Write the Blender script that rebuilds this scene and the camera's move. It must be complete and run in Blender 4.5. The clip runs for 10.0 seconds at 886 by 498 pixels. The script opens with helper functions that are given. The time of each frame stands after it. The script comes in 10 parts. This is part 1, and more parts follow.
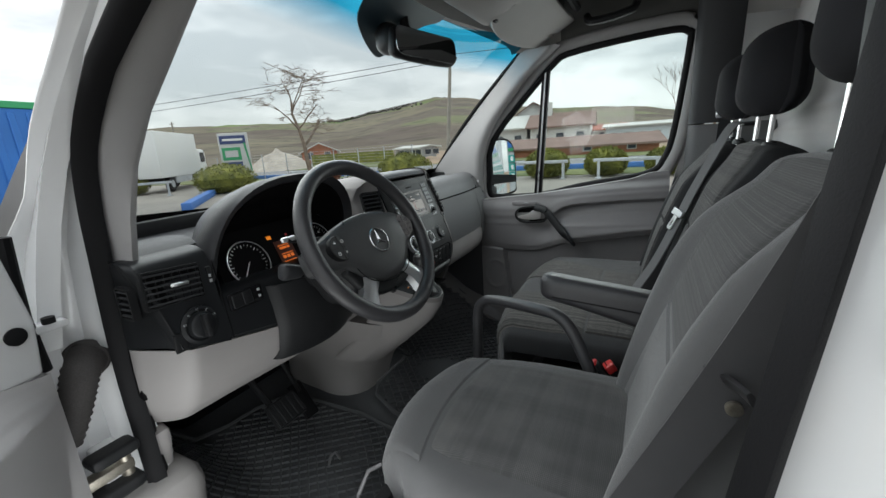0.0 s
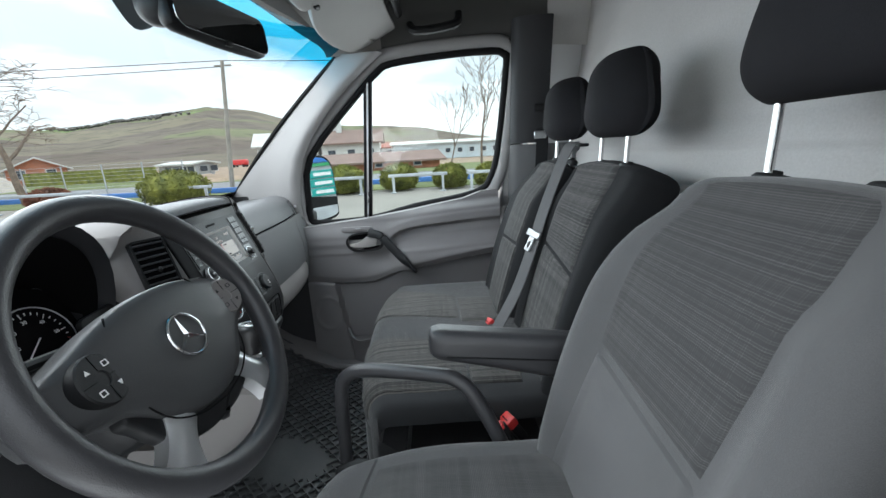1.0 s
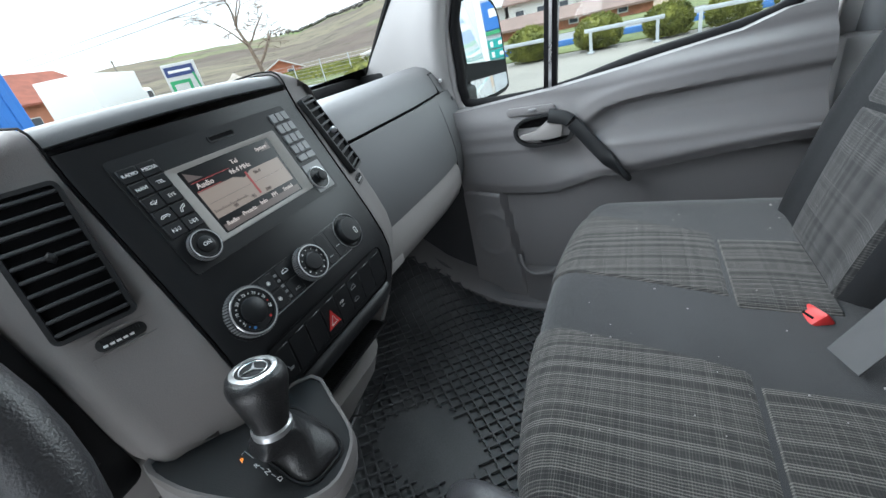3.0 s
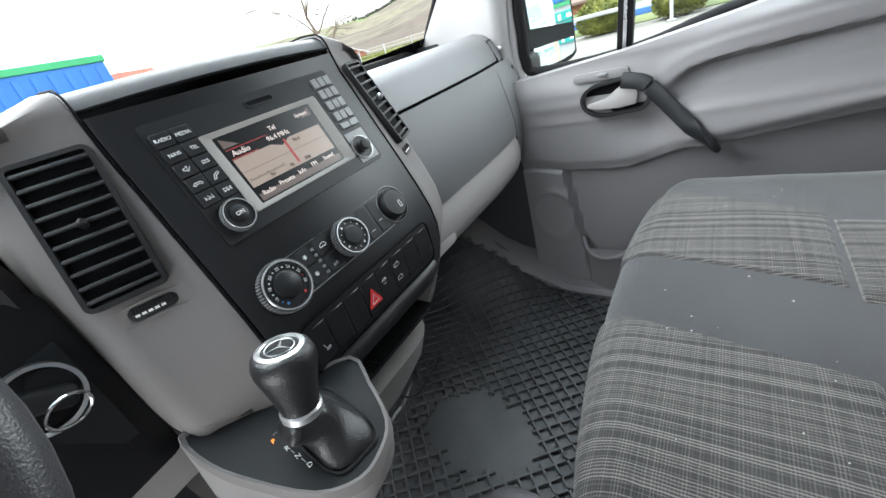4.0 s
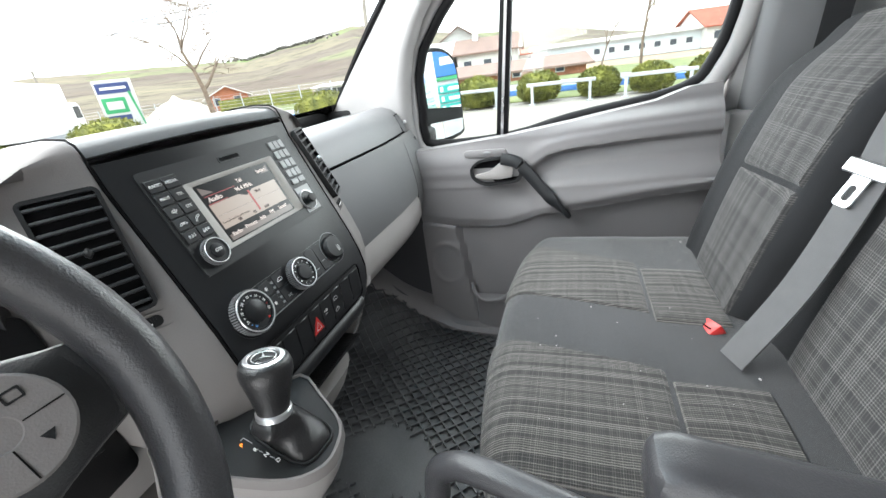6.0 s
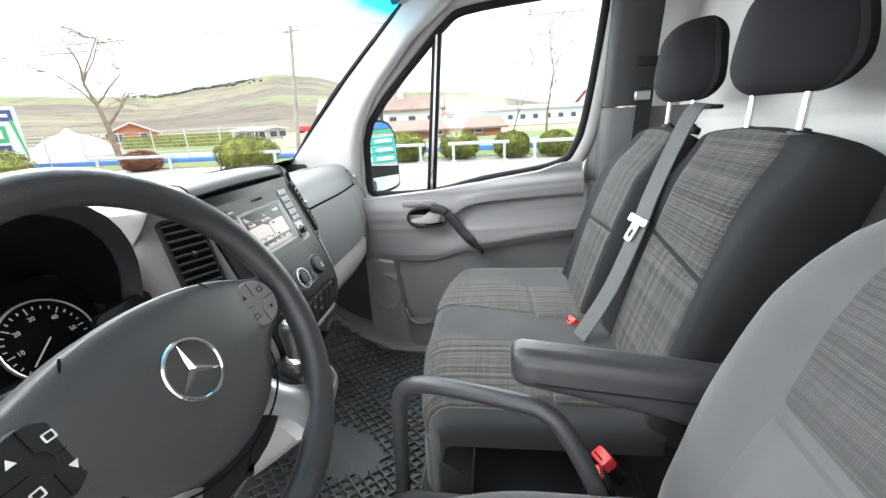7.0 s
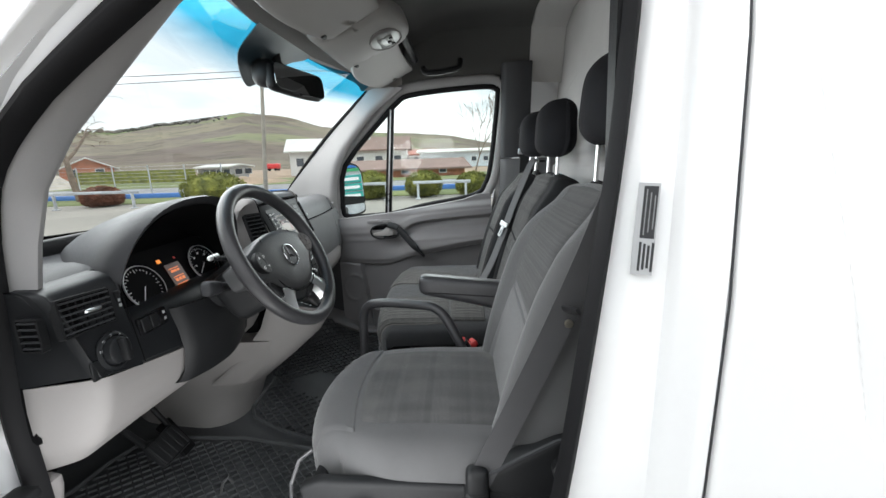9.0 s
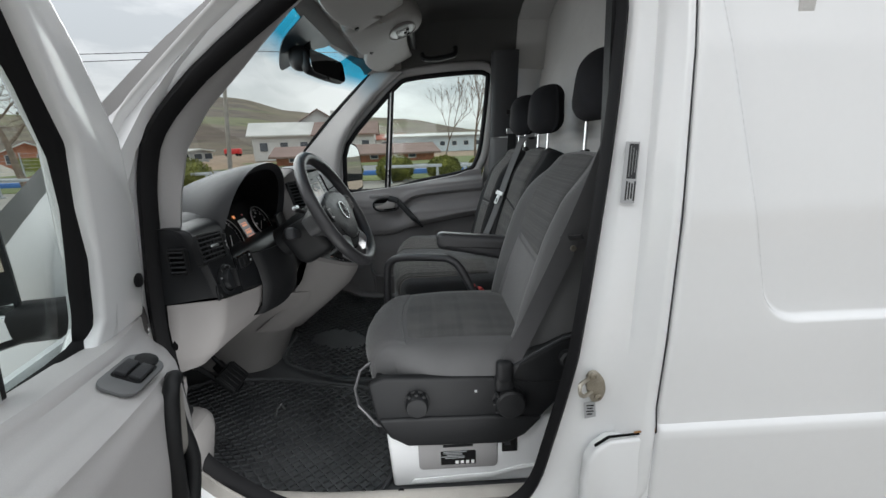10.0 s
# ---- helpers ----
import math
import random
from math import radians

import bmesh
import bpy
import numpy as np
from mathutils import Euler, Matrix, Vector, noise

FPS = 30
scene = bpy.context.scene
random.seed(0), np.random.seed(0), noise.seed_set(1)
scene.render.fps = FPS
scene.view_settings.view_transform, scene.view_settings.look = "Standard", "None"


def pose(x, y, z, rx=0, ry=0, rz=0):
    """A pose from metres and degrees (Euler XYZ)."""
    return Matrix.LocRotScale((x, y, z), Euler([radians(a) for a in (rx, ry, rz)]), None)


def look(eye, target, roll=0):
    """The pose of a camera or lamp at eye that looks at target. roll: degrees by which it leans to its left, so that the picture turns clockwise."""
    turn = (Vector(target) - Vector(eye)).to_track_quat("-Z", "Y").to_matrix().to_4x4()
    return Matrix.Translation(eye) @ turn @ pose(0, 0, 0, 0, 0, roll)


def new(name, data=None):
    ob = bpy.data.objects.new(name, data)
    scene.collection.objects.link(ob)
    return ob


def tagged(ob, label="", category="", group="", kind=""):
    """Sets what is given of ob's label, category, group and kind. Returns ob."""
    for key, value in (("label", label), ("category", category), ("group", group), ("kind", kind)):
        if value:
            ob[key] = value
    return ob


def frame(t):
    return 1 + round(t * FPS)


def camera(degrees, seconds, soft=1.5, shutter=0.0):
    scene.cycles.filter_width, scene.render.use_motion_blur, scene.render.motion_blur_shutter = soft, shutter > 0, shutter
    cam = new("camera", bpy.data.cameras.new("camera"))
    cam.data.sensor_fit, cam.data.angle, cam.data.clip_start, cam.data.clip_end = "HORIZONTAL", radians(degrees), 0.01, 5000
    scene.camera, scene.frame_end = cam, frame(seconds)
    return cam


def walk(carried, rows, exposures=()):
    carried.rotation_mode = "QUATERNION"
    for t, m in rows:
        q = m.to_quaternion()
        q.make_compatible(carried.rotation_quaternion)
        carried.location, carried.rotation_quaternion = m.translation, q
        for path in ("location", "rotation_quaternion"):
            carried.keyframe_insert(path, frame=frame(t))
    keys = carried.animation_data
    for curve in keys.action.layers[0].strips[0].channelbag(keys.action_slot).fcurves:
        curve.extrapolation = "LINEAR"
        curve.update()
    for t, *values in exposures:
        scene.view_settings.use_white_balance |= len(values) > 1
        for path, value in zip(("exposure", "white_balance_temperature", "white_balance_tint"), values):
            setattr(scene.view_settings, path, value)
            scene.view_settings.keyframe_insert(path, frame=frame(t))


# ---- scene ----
cam = camera(94.8, 10.0)
METRES, EYE, TILT, LEAN, TURN = 2.55, 1.75, -14.39, 3.71, -63.57
ROWS = [
    (0.0, 0.0, 0.0, 0.0, 0.0, 0.0, -0.0),
    (0.5, -0.0023, 0.045, 0.0084, -11.61, 0.19, 3.08),
    (1.0, -0.0314, 0.1151, 0.0323, -27.27, 0.62, 6.44),
    (1.5, -0.0217, 0.1892, 0.0528, -32.9, 0.23, 7.06),
    (2.0, 0.01, 0.2552, 0.0774, -23.15, -0.68, 7.73),
    (2.5, 0.0348, 0.3126, 0.0722, -10.76, -6.83, 7.58),
    (3.0, 0.0502, 0.3419, 0.0577, -1.43, -13.02, 8.49),
    (4.5, 0.0527, 0.3633, 0.0476, 8.1, -13.25, 9.47),
    (5.0, 0.0531, 0.3627, 0.047, 6.27, -12.58, 8.54),
    (5.5, 0.0502, 0.3504, 0.0529, -0.98, -11.12, 6.86),
    (7.0, -0.0166, 0.1881, 0.0488, -19.37, -2.95, 4.13),
    (7.5, -0.0237, 0.1384, 0.0405, -21.67, -0.18, 4.17),
    (8.0, -0.0541, 0.0696, 0.025, -22.87, 1.32, 4.16),
    (8.5, -0.072, -0.0002, 0.0083, -23.3, 2.37, 4.23),
    (9.0, -0.0794, -0.069, -0.0116, -24.0, 1.98, 4.47),
    (9.5, -0.1282, -0.1088, -0.0266, -25.82, 0.99, 4.85),
    (10.0, -0.1812, -0.1289, -0.0453, -28.31, -0.38, 5.52),
]
EXPOSURES = [(0.0, 0.48, 6450, 8), (0.5, 0.75, 6350, 8), (1.0, 1.1, 6150, 8), (1.5, 1.3, 6150, 8), (2.0, 1.4, 6100, 8), (2.5, 1.45, 6050, 8), (3.0, 1.55, 6050, 8), (4.5, 2.35, 6450, 10), (5.0, 2.35, 6500, 10), (5.5, 2.3, 6500, 10),
             (7.0, 2.2, 6500, 10), (7.5, 2.15, 6500, 10), (8.0, 2.0, 6500, 10), (8.5, 1.68, 6500, 10), (9.0, 1.1, 6500, 10), (9.5, 0.6, 6500, 10), (10.0, 0.3, 6500, 10)]
walk(cam, [(t, pose(-1.18, 0, EYE, TILT, LEAN, TURN) @ pose(METRES * x, METRES * y, METRES * z, 90 + pitch, roll, yaw)) for t, x, y, z, yaw, pitch, roll in ROWS],
     EXPOSURES)
# ---- light ----
world = bpy.data.worlds.new("overcast_sky")
scene.world = world
world.use_nodes = True
wn = world.node_tree.nodes
wl = world.node_tree.links
wn.clear()
w_out = wn.new("ShaderNodeOutputWorld")
w_bg = wn.new("ShaderNodeBackground")
w_sky = wn.new("ShaderNodeTexSky")
w_sky.sky_type = "NISHITA"
w_sky.sun_disc = False
w_sky.sun_elevation, w_sky.sun_rotation = radians(33), radians(-22)
w_tc = wn.new("ShaderNodeTexCoord")
w_map = wn.new("ShaderNodeMapping")
w_map.inputs["Scale"].default_value = (1.0, 1.0, 3.2)
w_noise = wn.new("ShaderNodeTexNoise")
w_noise.inputs["Scale"].default_value = 2.5
w_noise.inputs["Detail"].default_value = 7
w_noise.inputs["Roughness"].default_value = 0.55
w_ramp = wn.new("ShaderNodeValToRGB")
w_ramp.color_ramp.elements[0].position, w_ramp.color_ramp.elements[0].color = 0.38, (4.7, 4.95, 5.1, 1)
w_ramp.color_ramp.elements[1].position, w_ramp.color_ramp.elements[1].color = 0.60, (8.6, 8.7, 8.7, 1)
w_mix = wn.new("ShaderNodeMix")
w_mix.data_type = "RGBA"
w_mix.inputs[0].default_value = 0.88
wl.new(w_tc.outputs["Generated"], w_map.inputs["Vector"])
wl.new(w_map.outputs["Vector"], w_noise.inputs["Vector"])
wl.new(w_noise.outputs["Fac"], w_ramp.inputs["Fac"])
wl.new(w_sky.outputs["Color"], w_mix.inputs[6])
wl.new(w_ramp.outputs["Color"], w_mix.inputs[7])
# an overcast sky is brighter towards the zenith
w_sep = wn.new("ShaderNodeSeparateXYZ")
w_up = wn.new("ShaderNodeMapRange")
w_up.inputs["From Min"].default_value, w_up.inputs["From Max"].default_value = 0.10, 1.0
w_up.inputs["To Min"].default_value, w_up.inputs["To Max"].default_value = 1.25, 2.5
w_gain = wn.new("ShaderNodeVectorMath")
w_gain.operation = "SCALE"
wl.new(w_tc.outputs["Generated"], w_sep.inputs["Vector"])
wl.new(w_sep.outputs["Z"], w_up.inputs["Value"])
wl.new(w_mix.outputs[2], w_gain.inputs[0])
wl.new(w_up.outputs["Result"], w_gain.inputs["Scale"])
wl.new(w_gain.outputs["Vector"], w_bg.inputs["Color"])
w_bg.inputs["Strength"].default_value = 0.082
wl.new(w_bg.outputs["Background"], w_out.inputs["Surface"])

sun_data = bpy.data.lights.new("sun", "SUN")
sun_data.energy, sun_data.angle, sun_data.color = 0.50, radians(60), (1.0, 0.98, 0.95)
sun = new("sun", sun_data)
sun.matrix_world = look((-8, 20, 14), (0, 0, 0))


def window_fill(name, eye, target, w, h, power):
    """Added fill lamp at one of the van's openings, on top of the skylight entering there."""
    d = bpy.data.lights.new(name, "AREA")
    d.shape, d.size, d.size_y, d.energy, d.color = "RECTANGLE", w, h, power, (0.97, 0.99, 1.0)
    ob = new(name, d)
    ob.matrix_world = look(eye, target)
    return ob


# Three fill lamps added to brighten the cab against the outside.
window_fill("fill_windscreen", (0, 0.96, 2.00), (0, -0.05, 1.42), 1.40, 0.58, 6.2)
window_fill("fill_window", (0.91, 0.22, 1.83), (0.0, 0.15, 1.45), 0.75, 0.48, 2.1)
window_fill("fill_doorway", (-0.99, 0.45, 1.08), (-0.2, 0.55, 0.90), 0.62, 0.50, 2.0)

# ---- mesh helpers ----
def part(name, bm, material, parent=None, label="", sharp=38, smooth=True):
    """Link a bmesh, in world coordinates, as one mesh object under a thing or a part."""
    if smooth:
        lim = radians(sharp)
        for fc in bm.faces:
            fc.smooth = True
        for ed in bm.edges:
            if len(ed.link_faces) == 2 and ed.calc_face_angle(0.0) > lim:
                ed.smooth = False
    me = bpy.data.meshes.new(name)
    bm.to_mesh(me)
    bm.free()
    me.materials.append(material)
    ob = new(name, me)
    if parent is not None:
        ob.parent = parent
        ob.matrix_parent_inverse = parent.matrix_basis.inverted() if parent.parent is None else Matrix()
    if label:
        ob["label"] = label
    return ob


def thing(name, at, label, category, group="", kind=""):
    ob = new(name)
    ob.empty_display_size = 0.05
    ob.matrix_basis = Matrix.Translation(at)
    return tagged(ob, label, category, group, kind)


def fix(bm):
    bmesh.ops.recalc_face_normals(bm, faces=bm.faces[:])
    return bm


def join(*many):
    out = bmesh.new()
    for b in many:
        me = bpy.data.meshes.new("tmp")
        b.to_mesh(me)
        b.free()
        out.from_mesh(me)
        bpy.data.meshes.remove(me)
    return out


def moved(bm, m):
    bm.transform(m)
    if m.to_3x3().determinant() < 0:
        bmesh.ops.reverse_faces(bm, faces=bm.faces[:])
    return bm


def box(c, s, bevel=0.0, seg=2, m=None):
    bm = bmesh.new()
    bmesh.ops.create_cube(bm, size=1.0)
    for v in bm.verts:
        v.co = Vector((v.co.x * s[0], v.co.y * s[1], v.co.z * s[2]))
    if bevel > 0:
        bmesh.ops.bevel(bm, geom=bm.edges[:], offset=min(bevel, min(s) * 0.49), segments=seg, profile=0.5, affect="EDGES")
    bm.transform(Matrix.Translation(c))
    if m is not None:
        moved(bm, m)
    return bm


def softbox(c, s, r, cuts=10, warp=None, m=None):
    """A box with fine faces and round edges; warp moves each point of it."""
    bm = bmesh.new()
    bmesh.ops.create_cube(bm, size=2.0)
    bmesh.ops.subdivide_edges(bm, edges=bm.edges[:], cuts=cuts, use_grid_fill=True)
    h = Vector(s) / 2
    k = Vector([max(h[i] - r, 0.0) for i in range(3)])
    for v in bm.verts:
        q = Vector([math.copysign(abs(v.co[i]) ** 0.85, v.co[i]) * h[i] for i in range(3)])
        inner = Vector([max(-k[i], min(k[i], q[i])) for i in range(3)])
        d = q - inner
        cap = Vector([min(r, h[i]) for i in range(3)])
        if d.length > 1e-9:
            d = d.normalized()
            q = inner + Vector([d[i] * cap[i] for i in range(3)])
        if warp:
            q = Vector(warp(q.x, q.y, q.z))
        v.co = q
    bm.transform(Matrix.Translation(c))
    if m is not None:
        moved(bm, m)
    return bm


def loft(rings, closed=True, caps=True):
    bm = bmesh.new()
    rows = [[bm.verts.new(p) for p in ring] for ring in rings]
    n = len(rows[0])
    for a, b in zip(rows, rows[1:]):
        for i in range(n if closed else n - 1):
            j = (i + 1) % n
            bm.faces.new((a[i], a[j], b[j], b[i]))
    if closed and caps:
        bm.faces.new(rows[0][::-1])
        bm.faces.new(rows[-1])
    return fix(bm)


def tube(pts, r, n=8, ring=False):
    pts = [Vector(p) for p in pts]
    rr = r if isinstance(r, (list, tuple)) else [r] * len(pts)
    rings = []
    up = Vector((0.13, 0.27, 0.95)).normalized()
    count = len(pts)
    for i, p in enumerate(pts):
        if ring:
            d = pts[(i + 1) % count] - pts[i - 1]
        else:
            d = pts[min(i + 1, count - 1)] - pts[max(i - 1, 0)]
        d.normalize()
        a = up - d * up.dot(d)
        if a.length < 1e-4:
            a = Vector((1, 0, 0)) - d * d.x
        a.normalize()
        up = a
        b = d.cross(a)
        rings.append([p + (a * math.cos(2 * math.pi * k / n) + b * math.sin(2 * math.pi * k / n)) * rr[i] for k in range(n)])
    if ring:
        rings.append(rings[0])
        bm = loft(rings, True, False)
        bmesh.ops.remove_doubles(bm, verts=bm.verts[:], dist=1e-6)
        return fix(bm)
    return loft(rings)


def curve(pts, n=6):
    """A smooth line through the points."""
    pts = [Vector(p) for p in pts]
    out = []
    for i in range(len(pts) - 1):
        p0, p1, p2, p3 = pts[max(i - 1, 0)], pts[i], pts[i + 1], pts[min(i + 2, len(pts) - 1)]
        for k in range(n):
            t = k / n
            out.append(0.5 * ((2 * p1) + (p2 - p0) * t + (2 * p0 - 5 * p1 + 4 * p2 - p3) * t * t + (3 * p1 - p0 - 3 * p2 + p3) * t ** 3))
    out.append(pts[-1])
    return out


def slab(poly, vec, bevel=0.0, seg=2):
    bm = bmesh.new()
    vec = Vector(vec)
    a = [bm.verts.new(p) for p in poly]
    b = [bm.verts.new(Vector(p) + vec) for p in poly]
    n = len(a)
    bm.faces.new(a[::-1])
    bm.faces.new(b)
    for i in range(n):
        j = (i + 1) % n
        bm.faces.new((a[i], a[j], b[j], b[i]))
    fix(bm)
    if bevel > 0:
        bmesh.ops.bevel(bm, geom=bm.edges[:], offset=bevel, segments=seg, profile=0.5, affect="EDGES")
    return bm


def frame_slab(outer, inner, vec):
    """A flat ring between two outlines with as many points each, made thick by vec."""
    bm = bmesh.new()
    vec = Vector(vec)
    rows = [[bm.verts.new(p) for p in outer], [bm.verts.new(Vector(p) + vec) for p in outer],
            [bm.verts.new(Vector(p) + vec) for p in inner], [bm.verts.new(p) for p in inner]]
    n = len(outer)
    for k in range(4):
        a, b = rows[k], rows[(k + 1) % 4]
        for i in range(n):
            j = (i + 1) % n
            bm.faces.new((a[i], a[j], b[j], b[i]))
    return fix(bm)


def lathe(prof, n=24, m=None):
    rings = [[(max(r, 1e-4) * math.cos(2 * math.pi * k / n), max(r, 1e-4) * math.sin(2 * math.pi * k / n), h) for k in range(n)] for r, h in prof]
    bm = loft(rings)
    if m is not None:
        moved(bm, m)
    return bm


def annulus(prof, n=24, m=None):
    """A turned ring, open in the middle."""
    rings = [[(r * math.cos(2 * math.pi * k / n), r * math.sin(2 * math.pi * k / n), h) for k in range(n)] for r, h in prof]
    bm = loft(rings, True, False)
    if m is not None:
        moved(bm, m)
    return bm


def rrect(w, h, r, n=4, cx=0.0, cy=0.0):
    out = []
    for sx, sy, a0 in ((1, 1, 0), (-1, 1, 90), (-1, -1, 180), (1, -1, 270)):
        for k in range(n + 1):
            a = radians(a0 + 90 * k / n)
            out.append((cx + sx * (w / 2 - r) + r * math.cos(a), cy + sy * (h / 2 - r) + r * math.sin(a)))
    return out


def flat(pts2, z=0.0, m=None):
    out = [Vector((x, y, z)) for x, y in pts2]
    return [m @ p for p in out] if m is not None else out


def text_mesh(body, size, m, depth=0.0004, align="CENTER"):
    cu = bpy.data.curves.new("letters", "FONT")
    cu.body, cu.size, cu.extrude, cu.align_x, cu.align_y = body, size, depth, align, "CENTER"
    cu.resolution_u = 2
    ob = bpy.data.objects.new("letters", cu)
    scene.collection.objects.link(ob)
    dg = bpy.context.evaluated_depsgraph_get()
    me = bpy.data.meshes.new_from_object(ob.evaluated_get(dg))
    bm = bmesh.new()
    bm.from_mesh(me)
    bpy.data.objects.remove(ob)
    bpy.data.meshes.remove(me)
    bpy.data.curves.remove(cu)
    bm.transform(m)
    return bm


def basis(o, x, y):
    x = Vector(x).normalized()
    y = Vector(y)
    y = (y - x * x.dot(y)).normalized()
    z = x.cross(y)
    return Matrix(((x.x, y.x, z.x, o[0]), (x.y, y.y, z.y, o[1]), (x.z, y.z, z.z, o[2]), (0, 0, 0, 1)))


# ---- materials ----
def material(name, colour, rough=0.6, metal=0.0, vary=0.12, scale=6.0, fine=400.0, bump=0.15, fine_bump=0.1, second=None, coat=0.0, spec=0.5, rvary=0.1):
    """A surface with wear at two scales: broad patches and fine grain."""
    m = bpy.data.materials.new(name)
    m.use_nodes = True
    nt = m.node_tree
    N, L = nt.nodes, nt.links
    bsdf = N["Principled BSDF"]
    tc = N.new("ShaderNodeTexCoord")
    broad = N.new("ShaderNodeTexNoise")
    broad.inputs["Scale"].default_value, broad.inputs["Detail"].default_value = scale, 6
    grain = N.new("ShaderNodeTexNoise")
    grain.inputs["Scale"].default_value, grain.inputs["Detail"].default_value = fine, 2
    L.new(tc.outputs["Object"], broad.inputs["Vector"])
    L.new(tc.outputs["Object"], grain.inputs["Vector"])
    ramp = N.new("ShaderNodeValToRGB")
    lo = [c * (1 - vary) for c in colour]
    hi = list(second) if second else [min(c * (1 + vary), 0.95) for c in colour]
    ramp.color_ramp.elements[0].position, ramp.color_ramp.elements[0].color = 0.3, (*lo, 1)
    ramp.color_ramp.elements[1].position, ramp.color_ramp.elements[1].color = 0.7, (*hi, 1)
    L.new(broad.outputs["Fac"], ramp.inputs["Fac"])
    mul = N.new("ShaderNodeMix")
    mul.data_type, mul.blend_type = "RGBA", "OVERLAY"
    mul.inputs[0].default_value = min(vary * 2.0, 0.6)
    L.new(ramp.outputs["Color"], mul.inputs[6])
    L.new(grain.outputs["Color"], mul.inputs[7])
    bw = N.new("ShaderNodeRGBToBW")
    L.new(grain.outputs["Color"], bw.inputs["Color"])
    L.new(bw.outputs["Val"], mul.inputs[7])
    L.new(mul.outputs[2], bsdf.inputs["Base Color"])
    rr = N.new("ShaderNodeMapRange")
    rr.inputs["To Min"].default_value, rr.inputs["To Max"].default_value = max(rough - rvary, 0.02), min(rough + rvary, 1.0)
    L.new(broad.outputs["Fac"], rr.inputs["Value"])
    L.new(rr.outputs["Result"], bsdf.inputs["Roughness"])
    bsdf.inputs["Metallic"].default_value = metal
    bsdf.inputs["Coat Weight"].default_value = coat
    bsdf.inputs["Specular IOR Level"].default_value = spec
    if bump or fine_bump:
        b1 = N.new("ShaderNodeBump")
        b1.inputs["Strength"].default_value, b1.inputs["Distance"].default_value = fine_bump, 0.001
        L.new(grain.outputs["Fac"], b1.inputs["Height"])
        b2 = N.new("ShaderNodeBump")
        b2.inputs["Strength"].default_value, b2.inputs["Distance"].default_value = bump, 0.003
        L.new(broad.outputs["Fac"], b2.inputs["Height"])
        L.new(b1.outputs["Normal"], b2.inputs["Normal"])
        L.new(b2.outputs["Normal"], bsdf.inputs["Normal"])
    return m


def threads(N, L, vec, axis, pitch, seed, power=2.0, group=0.022):
    """Parallel threads along one axis, in clusters of uneven strength."""
    sp = N.new("ShaderNodeSeparateXYZ")
    L.new(vec, sp.inputs["Vector"])

    def op(kind, a, b=None):
        m = N.new("ShaderNodeMath")
        m.operation = kind
        for i, v in enumerate((a, b)):
            if v is None:
                continue
            if isinstance(v, (int, float)):
                m.inputs[i].default_value = v
            else:
                L.new(v, m.inputs[i])
        return m.outputs[0]
    x = sp.outputs[axis]
    wob = N.new("ShaderNodeTexNoise")
    wob.inputs["Scale"].default_value, wob.inputs["Detail"].default_value = 60.0, 2
    L.new(vec, wob.inputs["Vector"])
    x2 = op("ADD", x, op("MULTIPLY", op("SUBTRACT", wob.outputs["Fac"], 0.5), pitch * 0.45))
    wave = op("SINE", op("MULTIPLY", x2, 2 * math.pi / pitch))
    line = op("POWER", op("MULTIPLY_ADD", wave, 0.5), power)
    N_ = N.new("ShaderNodeTexNoise")
    N_.noise_dimensions = "1D"
    N_.inputs["Scale"].default_value, N_.inputs["Detail"].default_value, N_.inputs["Roughness"].default_value = 1.0 / group, 3, 0.7
    L.new(op("ADD", x, seed), N_.inputs["W"])
    mr = N.new("ShaderNodeMapRange")
    mr.inputs["From Min"].default_value, mr.inputs["From Max"].default_value = 0.38, 0.62
    L.new(N_.outputs["Fac"], mr.inputs["Value"])
    return op("MULTIPLY", line, mr.outputs["Result"]), op


